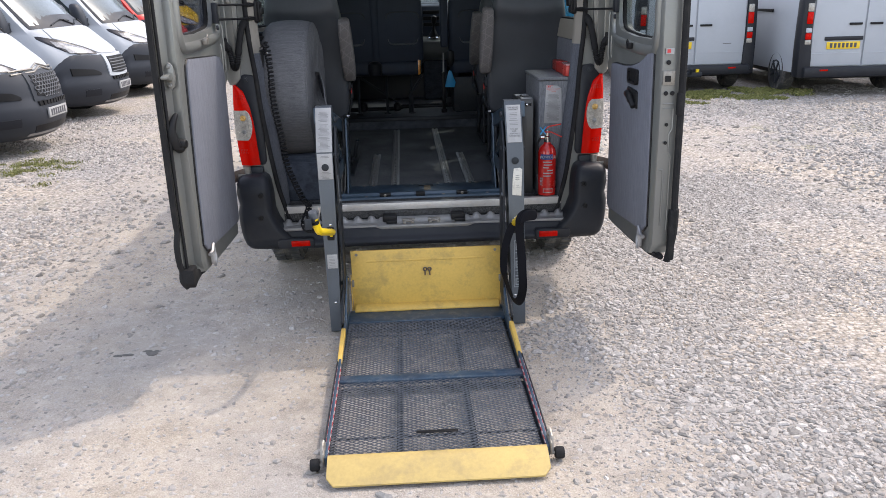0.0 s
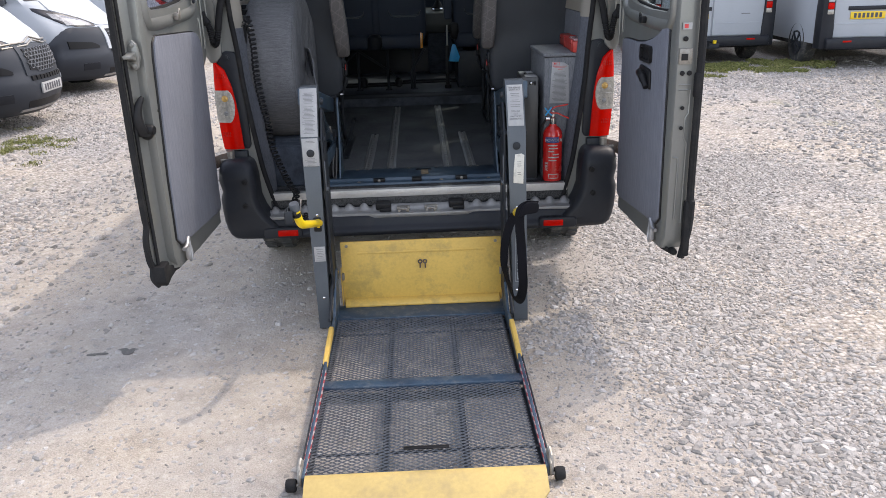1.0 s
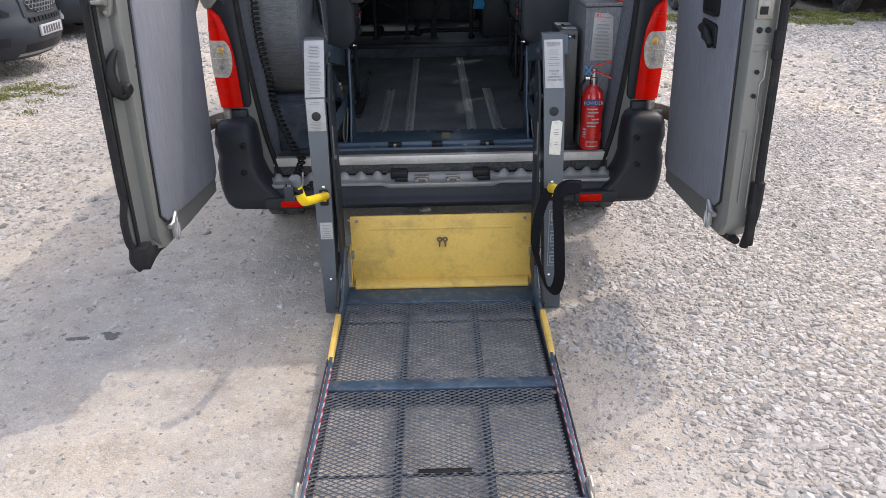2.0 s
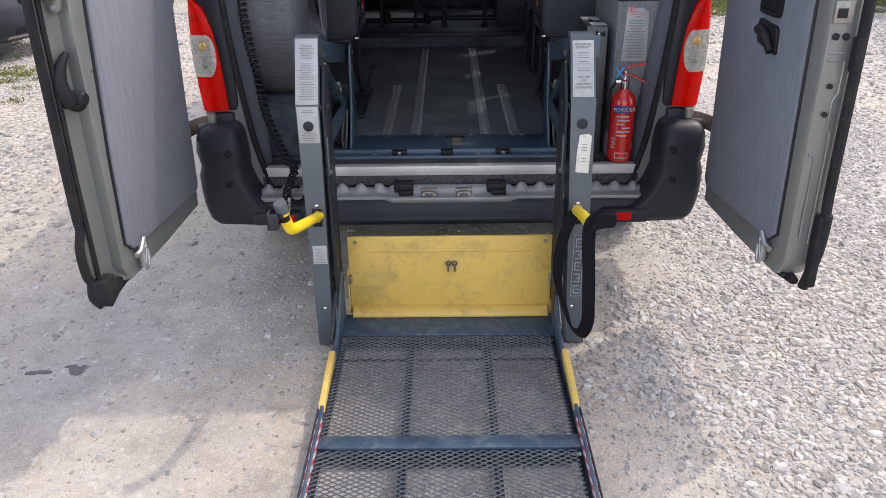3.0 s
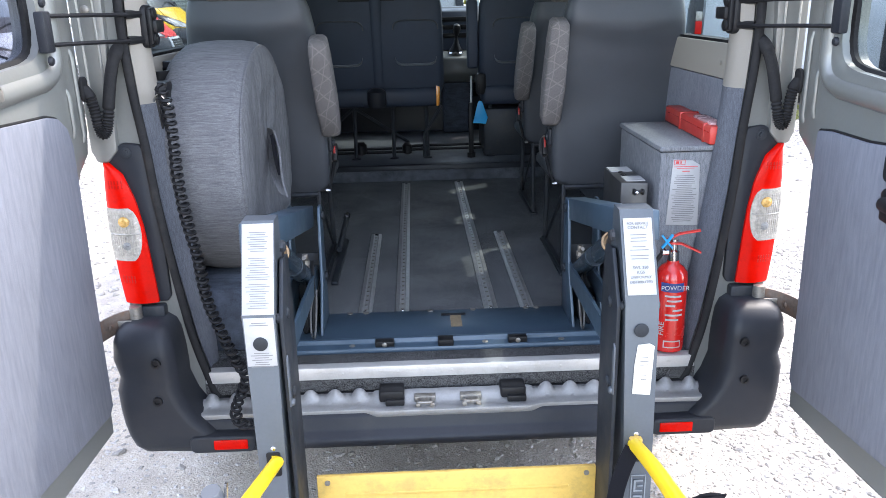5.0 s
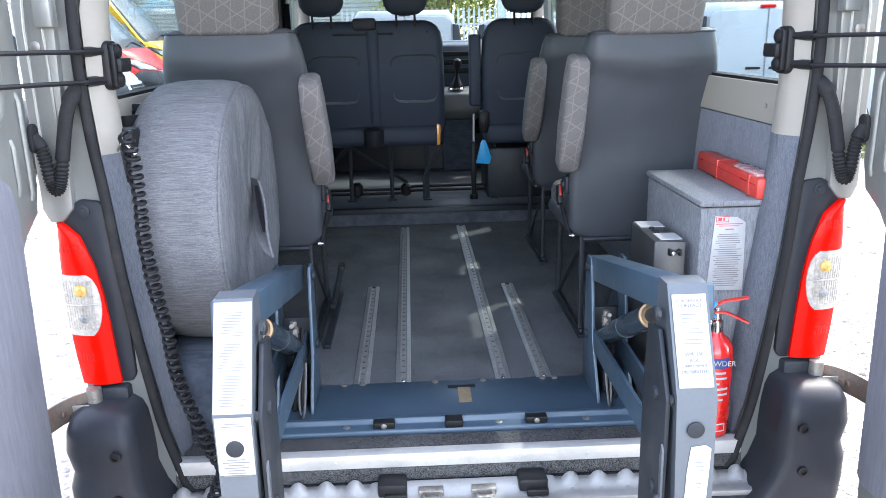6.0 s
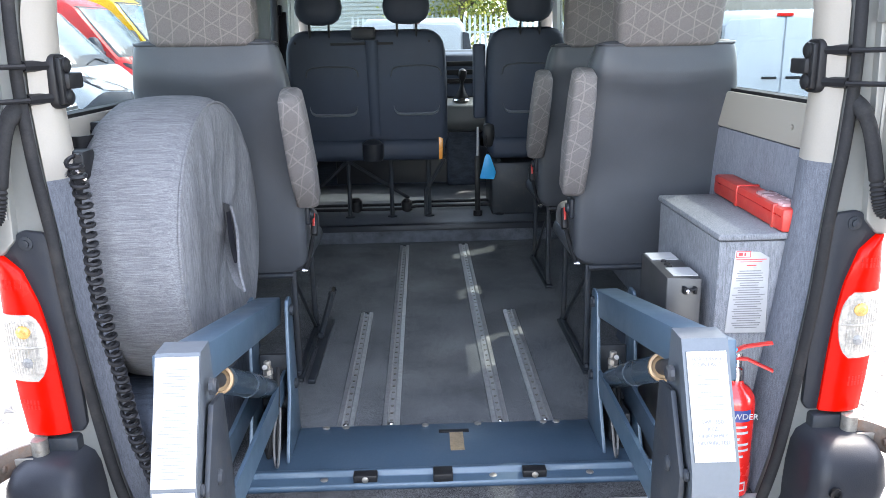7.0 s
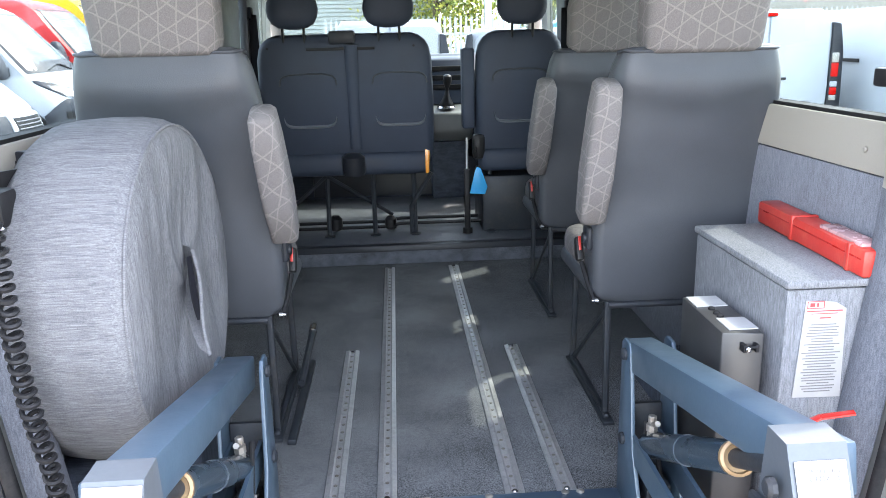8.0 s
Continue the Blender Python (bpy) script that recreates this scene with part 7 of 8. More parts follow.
# long red plastic case on the box
M["pink_clear"] = surf("cloudy_plastic", (0.42, 0.24, 0.24), 0.25, 0, 0.25, 30, 120, 0.05)
bm = B()
case_m = Matrix.Translation((.863, .37, 1.2135)) @ pose(0, 0, 0, 0, 0, -2.5)
bx(bm, -.03, -.27, 0, .03, .25, .058, .008, m=case_m)
case = solid("warning_triangle_case", bm, M["red_box"], "long scuffed red plastic case lying on the carpeted box", "case")
bm = B()
bx(bm, -.02, -.24, .05, .026, -.06, .066, .005, m=case_m)
part("catch", bm, M["pink_clear"], case, "cloudy clear plastic catch")
for y0, y1 in ((.045, .062), (-.215, -.2)):
    bm = B()
    bx(bm, -.0325, y0, -.0, .0325, y1, .0605, .003, m=case_m)
    part("moulded_rib", bm, M["red_box"], case)
bm = B()
bx(bm, -.031, -.262, .036, .024, .24, .0395, .0012, m=case_m)
part("lid_seam", bm, M["red_deep"], case)

# grey control unit in front of the box
M["pump"] = surf("grey_enamel", (0.048, 0.047, 0.047), 0.4, 0.3, 0.1, 3, 90, 0.03)
cu = thing("lift_pump_unit", "grey metal lift pump housing beside the carpeted box", "control box", (.61, .27, FLOOR))
bm = B()
prism(bm, [(.565, .155), (.650, .14), (.652, .385), (.567, .395)], "z", FLOOR, 1.09, .004)
part("housing", bm, M["pump"], cu, "dark grey metal housing")
bm = B()
bx(bm, .572, .315, 1.0905, .645, .385, 1.093)
part("label", bm, M["paper"], cu, "white label")
bm = B()
bx(bm, .585, .165, 1.0905, .648, .235, 1.093)
part("label", bm, M["paper"], cu, "white label")
bm = B()
for y in (.25, .27, .30):
    bolt(bm, .60, y, 1.09, .008, "z", .006)
tagged(part("switches", bm, M["black"], cu), kind="stuff")
bm = B()
for x in (.606, .632):
    bx(bm, x - .004, .128, 1.052, x + .004, .15, 1.070, .002)
tube(bm, [(.606, .131, 1.064), (.632, .130, 1.064)], .0035, 8)
part("latch", bm, M["black"], cu, "black latch bracket")
bm = B()
lathe(bm, [(.004, 0), (.006, .003), (.006, .008), (.003, .010)], 12, Matrix.Translation((.610, .129, 1.062)) @ pose(0, 0, 0, 90))
part("latch_knob", bm, M["chrome"], cu)

# fire extinguisher
ex = thing("fire_extinguisher", "red powder fire extinguisher standing on the sill carpet", "fire extinguisher", (.73, .06, FLOOR))
EXC = Matrix.Translation((.714, .042, FLOOR + .0145))
bm = B()
lathe(bm, [(.04, 0), (.049, .004), (.051, .012), (.051, .245), (.047, .268), (.035, .285), (.02, .295), (.018, .305)], 28, EXC)
cyl = part("cylinder", bm, M["red"], ex, "glossy red cylinder", angle=50)
bm = B()
lathe(bm, [(.016, .30), (.018, .305), (.018, .335), (.012, .34), (.012, .375)], 14, EXC)
lathe(bm, [(.012, 0), (.012, .02), (.009, .022)], 10, EXC @ pose(-.02, -.006, .335, 0, -90, 0))
part("valve", bm, M["chrome"], ex, "bright metal valve")
bm = B()
tube(bm, [EXC @ Vector(p) for p in ((-.03, -.005, .372), (.01, -.012, .395), (.072, -.025, .408))], .01, 8, flat=(.009, .004))
tube(bm, [EXC @ Vector(p) for p in ((-.03, -.005, .365), (.02, -.012, .362), (.078, -.025, .335))], .01, 8, flat=(.009, .004))
part("lever", bm, M["red"], ex, "red squeeze levers")
bm = B()
tube(bm, [EXC @ Vector(p) for p in ((-.045, -.016, .392), (-.03, -.02, .372), (-.012, -.02, .352))], .006, 8, flat=(.006, .003))
tube(bm, [EXC @ Vector(p) for p in ((-.012, -.018, .394), (-.03, -.022, .372), (-.044, -.018, .352))], .006, 8, flat=(.006, .003))
part("safety_seal", bm, M["blue_plastic"], ex, "blue safety clip")
bm = B()
tube(bm, [EXC @ Vector(p) for p in ((-.03, -.01, .345), (-.056, 0, .30), (-.058, 0, .18), (-.057, 0, .12))], .007, 8)
part("hose", bm, M["black"], ex)


def band(z0, z1, a0, a1, mat_name, nm, r=.0515):
    bm = B()
    k = 14
    ring = [(r * math.cos(radians(a0 + (a1 - a0) * i / k)), r * math.sin(radians(a0 + (a1 - a0) * i / k))) for i in range(k + 1)]
    inner = [(p[0] * .985, p[1] * .985) for p in ring[::-1]]
    prism(bm, ring + inner, "z", z0, z1, m=EXC)
    return part(nm, bm, M[mat_name], cyl)


band(.212, .242, 215, 300, "navy", "label_band")
for k, (a0, a1) in enumerate(((232, 290), (240, 295), (236, 270), (262, 300), (236, 300), (238, 285))):
    band(.195 - .016 * k, .201 - .016 * k, a0, a1, "paper", "print", .0517)
band(.02, .045, 236, 300, "paper", "print", .0517)
band(.024, .041, 240, 296, "red", "print", .0519)
words("lettering", "POWDER", .021, M["paper"], EXC @ pose(-.004, -.0522, .227, 90, 0, -4), cyl)
words("lettering", "FIRE", .026, M["paper"], EXC @ pose(-.036, -.038, .085, 90, -90, -44), cyl)

# ---- the yard round about ----
def lerp_at(tab, z):
    return float(np.interp(z, [p[0] for p in tab], [p[1] for p in tab]))


NOSE = [(.18, -.08), (.26, .02), (.40, .08), (.60, .08), (.80, .05), (.92, .01), (1.0, -.05), (1.08, -.13), (1.16, -.23), (1.26, -.34), (1.34, -.44), (1.40, -.53), (1.46, -.61), (2.26, -1.37), (2.36, -1.52), (2.44, -1.74), (2.48, -2.0)]
HALF = [(.18, .90), (.45, 1.0), (.9, 1.02), (1.2, 1.0), (1.45, .97), (2.0, .92), (2.3, .87), (2.42, .80), (2.48, .68)]
BEND = [(.18, .62), (.9, .58), (1.2, .50), (1.45, .36), (2.3, .24), (2.48, .3)]


def nose_at(u, z, off=0.0):
    """A place on a van's front: u runs across from -1 to 1."""
    return Vector((lerp_at(NOSE, z) - lerp_at(BEND, z) * abs(u) ** 2.7 + off, u * lerp_at(HALF, z) + math.copysign(off * abs(u) ** 3, u), z))


def nose_patch(bm, us, lo, hi, nz, off, thick=.06):
    """A moulded piece that follows a van's front; lo, hi and off are functions of u (and z)."""
    cols = []
    for u in us:
        zs = [lo(u) + (hi(u) - lo(u)) * k / nz for k in range(nz + 1)]
        cols.append([nose_at(u, z, off(u, z)) for z in zs] + [nose_at(u, z, off(u, z) - thick) for z in zs[::-1]])
    loft(bm, cols)
    return bm


def span(a, b, n):
    return [a + (b - a) * k / n for k in range(n + 1)]


def curve_of(*pts):
    return lambda u: float(np.interp(abs(u), [p[0] for p in pts], [p[1] for p in pts]))


def build_parked_van(name, label, paint, at, hexes=False, category="van"):
    """A parked panel van seen from its nose; local +x is ahead, nose at x = 0."""
    v = thing(name, label, category, (0, 0, 0), "parked vans")
    bm = B()
    rings = []
    for z in (.44, .7, .86, .94, 1.0, 1.05, 1.10, 1.16, 1.22, 1.29, 1.36, 1.42, 1.47, 1.54, 1.8, 2.05, 2.24, 2.32, 2.38, 2.43, 2.46, 2.48):
        w = lerp_at(HALF, z)
        rings.append([nose_at(u, z) for u in span(-1, 1, 24)] + [Vector((-3.0, w + .01, z)), Vector((-5.6, w, z)), Vector((-5.6, -w, z)), Vector((-3.0, -w - .01, z))])
    loft(bm, rings)
    part("body", bm, paint, v, "painted van body", angle=45)
    # bonnet, a lid with its shut line
    bm = B()
    nose_patch(bm, span(-.80, .80, 20), curve_of((0, .97), (.38, .985), (.46, 1.03), (.6, 1.13), (.8, 1.235)), lambda u: 1.385 - .03 * u * u, 8, lambda u, z: .012 + .014 * math.exp(-((abs(u) - .52) / .12) ** 2) * (z < 1.4), .03)
    part("bonnet", bm, paint, v, "sloping bonnet", angle=45)
    # windscreen, its pale reflection painted in, with black surround and wipers
    bm = B()
    nose_patch(bm, span(-.93, .93, 16), lambda u: 1.395 - .03 * u * u, lambda u: 2.29, 4, lambda u, z: .006, .03)
    surround = part("screen_surround", bm, M["van_grey"], v)
    bm = B()
    nose_patch(bm, span(-.90, .90, 16), lambda u: 1.455 - .04 * u * u, lambda u: 2.25, 6, lambda u, z: .011, .03)
    part("windscreen", bm, M["screen"], v, "windscreen with a pale reflection in its colour", angle=40)
    bm = B()
    for u0, u1 in ((-.62, -.02), (.02, .66)):
        tube(bm, [nose_at(u0, 1.42, .03), nose_at((u0 + u1) / 2, 1.50, .045), nose_at(u1, 1.475, .035)], .011, 6)
        tube(bm, [nose_at(u1, 1.42, .03), nose_at((u0 + u1) / 2 + .1, 1.49, .045)], .014, 6)
        part("wiper", bm, M["black"], surround)
        bm = B()
    bm.free()
    for s in (-1, 1):
        side = lambda x, z, o: (x, s * (lerp_at(HALF, z) + .004 + o), z)
        bm = B()
        loop = [(-1.22, 1.42), (-1.30, 1.56), (-1.78, 2.08), (-1.9, 2.14), (-2.55, 2.14), (-2.6, 2.05), (-2.6, 1.42)]
        loft(bm, [[side(x, z, -.03) for x, z in loop], [side(x, z, .012) for x, z in loop]])
        part("side_window", bm, M["dark_glass"], v, smooth=False)
        # mirror
        bm = B()
        bx(bm, -1.16, s * .98 - .03, 1.36, -1.06, s * 1.16 + .03, 1.46, .02)
        rows = []
        for z, a, b in ((1.30, .03, .05), (1.315, .06, .09), (1.36, .085, .125), (1.45, .10, .14), (1.56, .105, .14), (1.65, .095, .125), (1.71, .07, .095), (1.735, .03, .05)):
            rows.append([(-1.10 + x - .25 * (z - 1.3), s * 1.17 + y, z) for x, y in rounded(-a, -b, a, b, min(a, b) * .8, 4)])
        loft(bm, rows)
        part("wing_mirror", bm, M["van_grey"], v, "dark grey wing mirror")
        # swept headlight in its dark housing
        bm = B()
        us = [s * u for u in span(.44, .935, 12)]
        nose_patch(bm, us, curve_of((.44, .975), (.7, .985), (.82, 1.04), (.935, 1.23)), curve_of((.44, 1.01), (.6, 1.115), (.8, 1.22), (.935, 1.27)), 4, lambda u, z: .016, .05)
        lamp = part("headlight", bm, M["lamp_housing"], v, "dark swept headlight housing", angle=60)
        bm = B()
        nose_patch(bm, [s * u for u in span(.50, .80, 6)], curve_of((.50, .985), (.8, 1.015)), curve_of((.50, 1.035), (.6, 1.095), (.8, 1.185)), 3, lambda u, z: .021, .03)
        nose_patch(bm, [s * u for u in span(.78, .86, 3)], curve_of((.78, 1.05), (.86, 1.12)), curve_of((.78, 1.165), (.86, 1.20)), 3, lambda u, z: .021, .03)
        part("lens", bm, M["headlight"], lamp, "clear headlight lens", angle=60)
        # wheel in its dark well
        for x in (-.95, -4.4):
            bm = B()
            turn = Matrix.Translation((x, s * .90, .34)) @ pose(0, 0, 0, 90)
            lathe(bm, [(.2, -.1), (.31, -.11), (.345, -.07), (.345, .07), (.31, .11), (.2, .1)], 24, turn)
            wh = part("wheel", bm, M["tyre"], v)
            bm = B()
            lathe(bm, [(.05, -.115), (.2, -.10), (.21, 0), (.2, .10), (.05, .115)], 18, turn)
            part("rim", bm, M["rim"], wh)
            bm = B()
            lathe(bm, [(.43, -.2), (.43, .108)], 28, Matrix.Translation((x, s * .90, .40)) @ pose(0, 0, 0, 90 * s))
            well = part("wheel_well", bm, M["black"], v)
            bm = B()
            tube(bm, [(x + .445 * math.cos(radians(a)), s * 1.008, .40 + .445 * math.sin(radians(a))) for a in range(-12, 193, 12)], .028, 6)
            part("arch_trim", bm, M["van_grey"] if x < -2 else paint, well)
    # moulded bumper: shelf below, corners rising to the headlights
    bm = B()
    top = curve_of((0, .66), (.30, .66), (.40, .955), (.5, .962), (.7, .972), (.78, .985), (.85, .93), (.93, .82), (1.0, .74))
    nose_patch(bm, span(-1, 1, 40), lambda u: .20 + .03 * abs(u) ** 4, top, 12, lambda u, z: .022 + .03 / (1 + math.exp((z - .60) / .012)) - .05 * max(0, .3 - z), .10)
    bumper = part("bumper", bm, M["van_grey"], v, "large dark grey moulded bumper", angle=50)
    for s in (-1, 1):
        bm = B()
        nose_patch(bm, [s * u for u in span(.55, .88, 8)], curve_of((.55, .665), (.88, .68)), curve_of((.55, .70), (.62, .75), (.88, .79)), 3, lambda u, z: .032, .06)
        part("air_intake", bm, M["black"], bumper)
        bm = B()
        nose_patch(bm, [s * u for u in span(.62, .80, 4)], curve_of((.62, .36), (.80, .36)), curve_of((.62, .46), (.80, .46)), 2, lambda u, z: .058, .06)
        part("fog_recess", bm, M["plastic"], bumper)
    # grille
    bm = B()
    nose_patch(bm, span(-.40, .40, 10), lambda u: .62 + .10 * abs(u) ** 2, lambda u: .965, 4, lambda u, z: .036, .08)
    grille = part("grille", bm, M["van_grey"] if hexes else M["van_white"], v, "black honeycomb grille" if hexes else "pale framed grille")
    bm = B()
    nose_patch(bm, span(-.33, .33, 10), lambda u: .665 + .25 * abs(u) ** 2, lambda u: .925, 3, lambda u, z: .042, .05)
    part("grille_back", bm, M["black"], grille)
    bm = B()
    if hexes:
        for i in range(10):
            for j in range(6):
                u, z = -.31 + .066 * i + (.033 if j % 2 else 0), .69 + .043 * j
                if abs(u) < .33 and z > .68 + .25 * u * u:
                    tube(bm, [nose_at(u + .032 * math.cos(radians(60 * k)), z + .024 * math.sin(radians(60 * k)), .045) for k in range(6)], .005, 5, True)
    else:
        for k in range(5):
            z = .70 + .045 * k
            tube(bm, [nose_at(u, z, .044) for u in span(-.32, .32, 8)], .009, 6)
    tagged(part("grille_bar", bm, M["grille_grey"], grille), kind="stuff")
    if hexes:
        for k in range(2):
            bm = B()
            z = 0.955 + .035 * k
            tube(bm, [nose_at(-.55, z - .01, .03), nose_at(-.2, z, .045), nose_at(0, z + .05, .05), nose_at(.2, z, .045), nose_at(.55, z - .01, .03)], .012, 6)
            part("chevron", bm, M["dull"], grille)
    bm = B()
    for k in range(10):
        nose_patch(bm, span(-.36 + .073 * k, -.31 + .073 * k, 2), lambda u: .575, lambda u: .625, 1, lambda u, z: .058, .06)
    tagged(part("lower_grille", bm, M["black"], bumper), kind="stuff")
    bm = B()
    nose_patch(bm, span(-.45, .45, 10), lambda u: .28, lambda u: .355, 2, lambda u, z: .056, .05)
    low = part("lower_intake", bm, M["black"], bumper)
    bm = B()
    nose_patch(bm, span(-.52, .52, 10), lambda u: .235, lambda u: .265, 1, lambda u, z: .06, .05)
    part("skid_lip", bm, M["rim"], low)
    bm = B()
    bx(bm, .12, -.26, .42, .142, .26, .535, .004)
    plate = part("number_plate", bm, M["paper"], v, "white number plate")
    bm = B()
    for k in range(7):
        bx(bm, .141, -.21 + .063 * k, .44, .1445, -.172 + .063 * k, .515)
    tagged(part("plate_bar", bm, M["dark_ink"], plate, smooth=False), kind="stuff")
    bm = B()
    bx(bm, -5.5, -.93, .3, -.6, .93, .5, .03)
    part("underside", bm, M["black"], v)
    bm = B()
    tube(bm, [(-2.1, 0, 2.47), (-2.25, 0, 2.75)], .006, 6)
    part("aerial", bm, M["black"], v)
    v.matrix_basis = at
    return v


M["headlight"] = surf("headlight_lens", (0.24, 0.25, 0.27), 0.22, 0.0, 0.5, 14, 60, 0.0, (0.09, 0.09, 0.1), 0.7)
M["grille_grey"] = surf("grille_grey", (0.13, 0.135, 0.145), 0.4, 0.3, 0.2, 12, 60, 0.0)
M["lamp_housing"] = surf("lamp_housing", (0.035, 0.035, 0.042), 0.3, 0.0, 0.4, 9, 60, 0.0)
# base colour carries the sky's pale reflection; the true gloss is kept low
M["screen"] = surf("screen_painted_reflection", (0.10, 0.125, 0.14), 0.2, 0.0, 0.2, 1.5, 30, 0.0)
for paint_name in ("van_white", "van_red", "van_yellow", "van_teal", "screen", "headlight", "lamp_housing"):
    M[paint_name].node_tree.nodes["Principled BSDF"].inputs["Specular IOR Level"].default_value = 0.22
HEAD = 1
build_parked_van("parked_van", "white parked van with a dark grey bumper and honeycomb grille", M["van_white"], pose(-4.45, 5.5, 0, 0, 0, HEAD), True)
build_parked_van("parked_van", "white parked van with a dark grey bumper and barred grille", M["van_white"], pose(-4.73, 8.8, 0, 0, 0, HEAD))
build_parked_van("parked_van", "white parked van further along the row", M["van_white"], pose(-4.85, 12.1, 0, 0, 0, HEAD))
build_parked_van("parked_van", "bright red parked van in the row", M["van_red"], pose(-5.2, 15.3, 0, 0, 0, HEAD) @ Matrix.Diagonal((1, 1, 1.08, 1)))
build_parked_van("parked_van", "bright yellow parked van at the row's end", M["van_yellow"], pose(-5.5, 18.5, 0, 0, 0, HEAD) @ Matrix.Diagonal((1.05, 1.05, 1.18, 1)))


def build_rear_van(label, at, tall=1.95, towbar=False, paint="van_white"):
    """A parked van seen from behind; local +y is ahead, rear face at y = 0."""
    v = thing("parked_van", label, "van", (0, 0, 0), "parked vans")
    bm = B()
    rings = []
    for y, hw, top in ((0.0, .90, tall - .12), (.06, .955, tall - .04), (.3, .975, tall), (3.6, .975, tall), (4.1, .95, tall - .2), (4.6, .92, 1.25), (5.1, .8, 1.0)):
        rings.append([(-hw, y, .36), (-hw - .01, y, .9), (-hw + .02, y, 1.25), (-hw + .09, y, top - .12), (-hw + .2, y, top), (hw - .2, y, top), (hw - .09, y, top - .12), (hw - .02, y, 1.25), (hw + .01, y, .9), (hw, y, .36)])
    loft(bm, rings)
    part("body", bm, M[paint], v, "painted van body", angle=50)
    for s in (-1, 1):
        bm = B()
        prism(bm, [(s * .012, .47), (s * .80, .47), (s * .82, 1.0), (s * .79, tall - .2), (s * .72, tall - .12), (s * .012, tall - .1)], "y", -.03, .05, .012)
        door = part("rear_door", bm, M[paint], v, "painted rear door")
        bm = B()
        bx(bm, s * .16 - .10, -.055, 1.09, s * .16 + .10, -.03, 1.125, .008)
        part("door_handle", bm, M["black"], door)
        bm = B()
        bx(bm, s * .42 - .38, -.036, .66, s * .42 + .36, -.028, .67, .002)
        part("crease", bm, M[paint], door)
        bm = B()
        prism(bm, [(s * .80, .30), (s * 1.0, .30), (s * 1.002, .85), (s * .988, 1.45), (s * .93, 1.80), (s * .83, 1.82), (s * .825, .85), (s * .80, .60)], "y", -.045, .19, .015)
        column = part("lamp_column", bm, M["plastic"], v, "black plastic corner column")
        for nm, z0, z1, mat_name in (("red_lens", 1.12, 1.30, "red_lamp"), ("clear_lens", 1.305, 1.43, "clear_lamp"), ("painted_insert", .99, 1.06, paint), ("lower_red_lens", .885, .98, "red_lamp"), ("lower_clear_lens", .81, .88, "clear_lamp")):
            bm = B()
            prism(bm, rounded(s * .887 - .045, z0, s * .887 + .045, z1, .012), "y", -.062, .0, .006)
            part(nm, bm, M[mat_name], column)
        bm = B()
        prism(bm, [(1.2, 1.28), (2.5, 1.30), (2.5, 1.33), (1.2, 1.33)], "x", s * .96, s * .985, .004)
        part("side_rail", bm, M["black"], v)
        for y in (.85, 4.1):
            bm = B()
            turn = Matrix.Translation((s * .87, y, .33)) @ pose(0, 0, 0, 0, 90, 0)
            lathe(bm, [(.2, -.1), (.3, -.11), (.335, -.07), (.335, .07), (.3, .11), (.2, .1)], 24, turn)
            wh = part("wheel", bm, M["tyre"], v)
            bm = B()
            lathe(bm, [(.05, -.09), (.19, -.112), (.2, 0), (.19, .112), (.05, .09)], 18, turn)
            for k in range(5):
                bx(bm, .03, -.025, -.118, .2, .025, .118, .005, m=turn @ pose(0, 0, 0, 0, 0, 72 * k))
            part("rim", bm, M["dark_steel"], wh)
    bm = B()
    bx(bm, -.92, -.12, .30, .92, .1, .46, .03)
    part("bumper", bm, M["plastic"], v, "black plastic bumper")
    bm = B()
    bx(bm, -.62, -.05, .86, -.02, -.02, .92, .01)
    part("plate_lamp", bm, M["plastic"], v)
    bm = B()
    bx(bm, -.58, -.045, .73, -.06, -.03, .84, .004)
    plate = part("number_plate", bm, M["plate_yellow"], v, "yellow number plate")
    bm = B()
    for k in range(7):
        bx(bm, -.53 + .063 * k, -.0475, .75, -.492 + .063 * k, -.044, .82)
    part("plate_bar", bm, M["dark_ink"], plate, smooth=False)
    bm = B()
    bx(bm, -.1, -.03, tall - .09, .1, .03, tall - .045, .006)
    part("brake_light", bm, M["red_lamp"], v, "red high brake light")
    bm = B()
    bx(bm, .46, -.0325, .80, .60, -.029, .812)
    part("badge_bar", bm, M["ink"], v, smooth=False)
    bm = B()
    bx(bm, .55, -.13, .40, .68, -.115, .425, .004)
    bx(bm, -.68, -.13, .40, -.55, -.115, .425, .004)
    part("reflector", bm, M["red_lamp"], v)
    if towbar:
        bm = B()
        tube(bm, [(-.1, -.1, .36), (-.1, -.25, .34), (-.1, -.28, .42)], .025, 8)
        bx(bm, -.2, -.2, .28, .1, -.1, .36, .01)
        tow = part("tow_bar", bm, M["dark_steel"], v)
        bm = B()
        lathe(bm, [(.03, 0), (.03, .05)], 10, Matrix.Translation((.02, -.2, .36)))
        part("tow_socket", bm, M["bright_yellow"], tow)
    bm = B()
    bx(bm, -.85, .1, .26, .85, 4.6, .4, .03)
    part("underside", bm, M["black"], v)
    v.matrix_basis = at
    return v


build_rear_van("white parked van with a tow bar and black bumper", pose(4.83, 9.0, 0, 0, 0, -4), 2.0, towbar=True)
build_rear_van("white parked van with tall red lamps", pose(7.15, 8.0, 0, 0, 0, -3), 2.0)
build_rear_van("white parked van at the end of the row", pose(9.7, 7.4, 0, 0, 0, -3), 2.0)
build_rear_van("pale parked van in dimmed white standing ahead in the yard", pose(-.15, 12.0, 0, 0, 0, 3), 2.06, paint="van_white_dimmed")
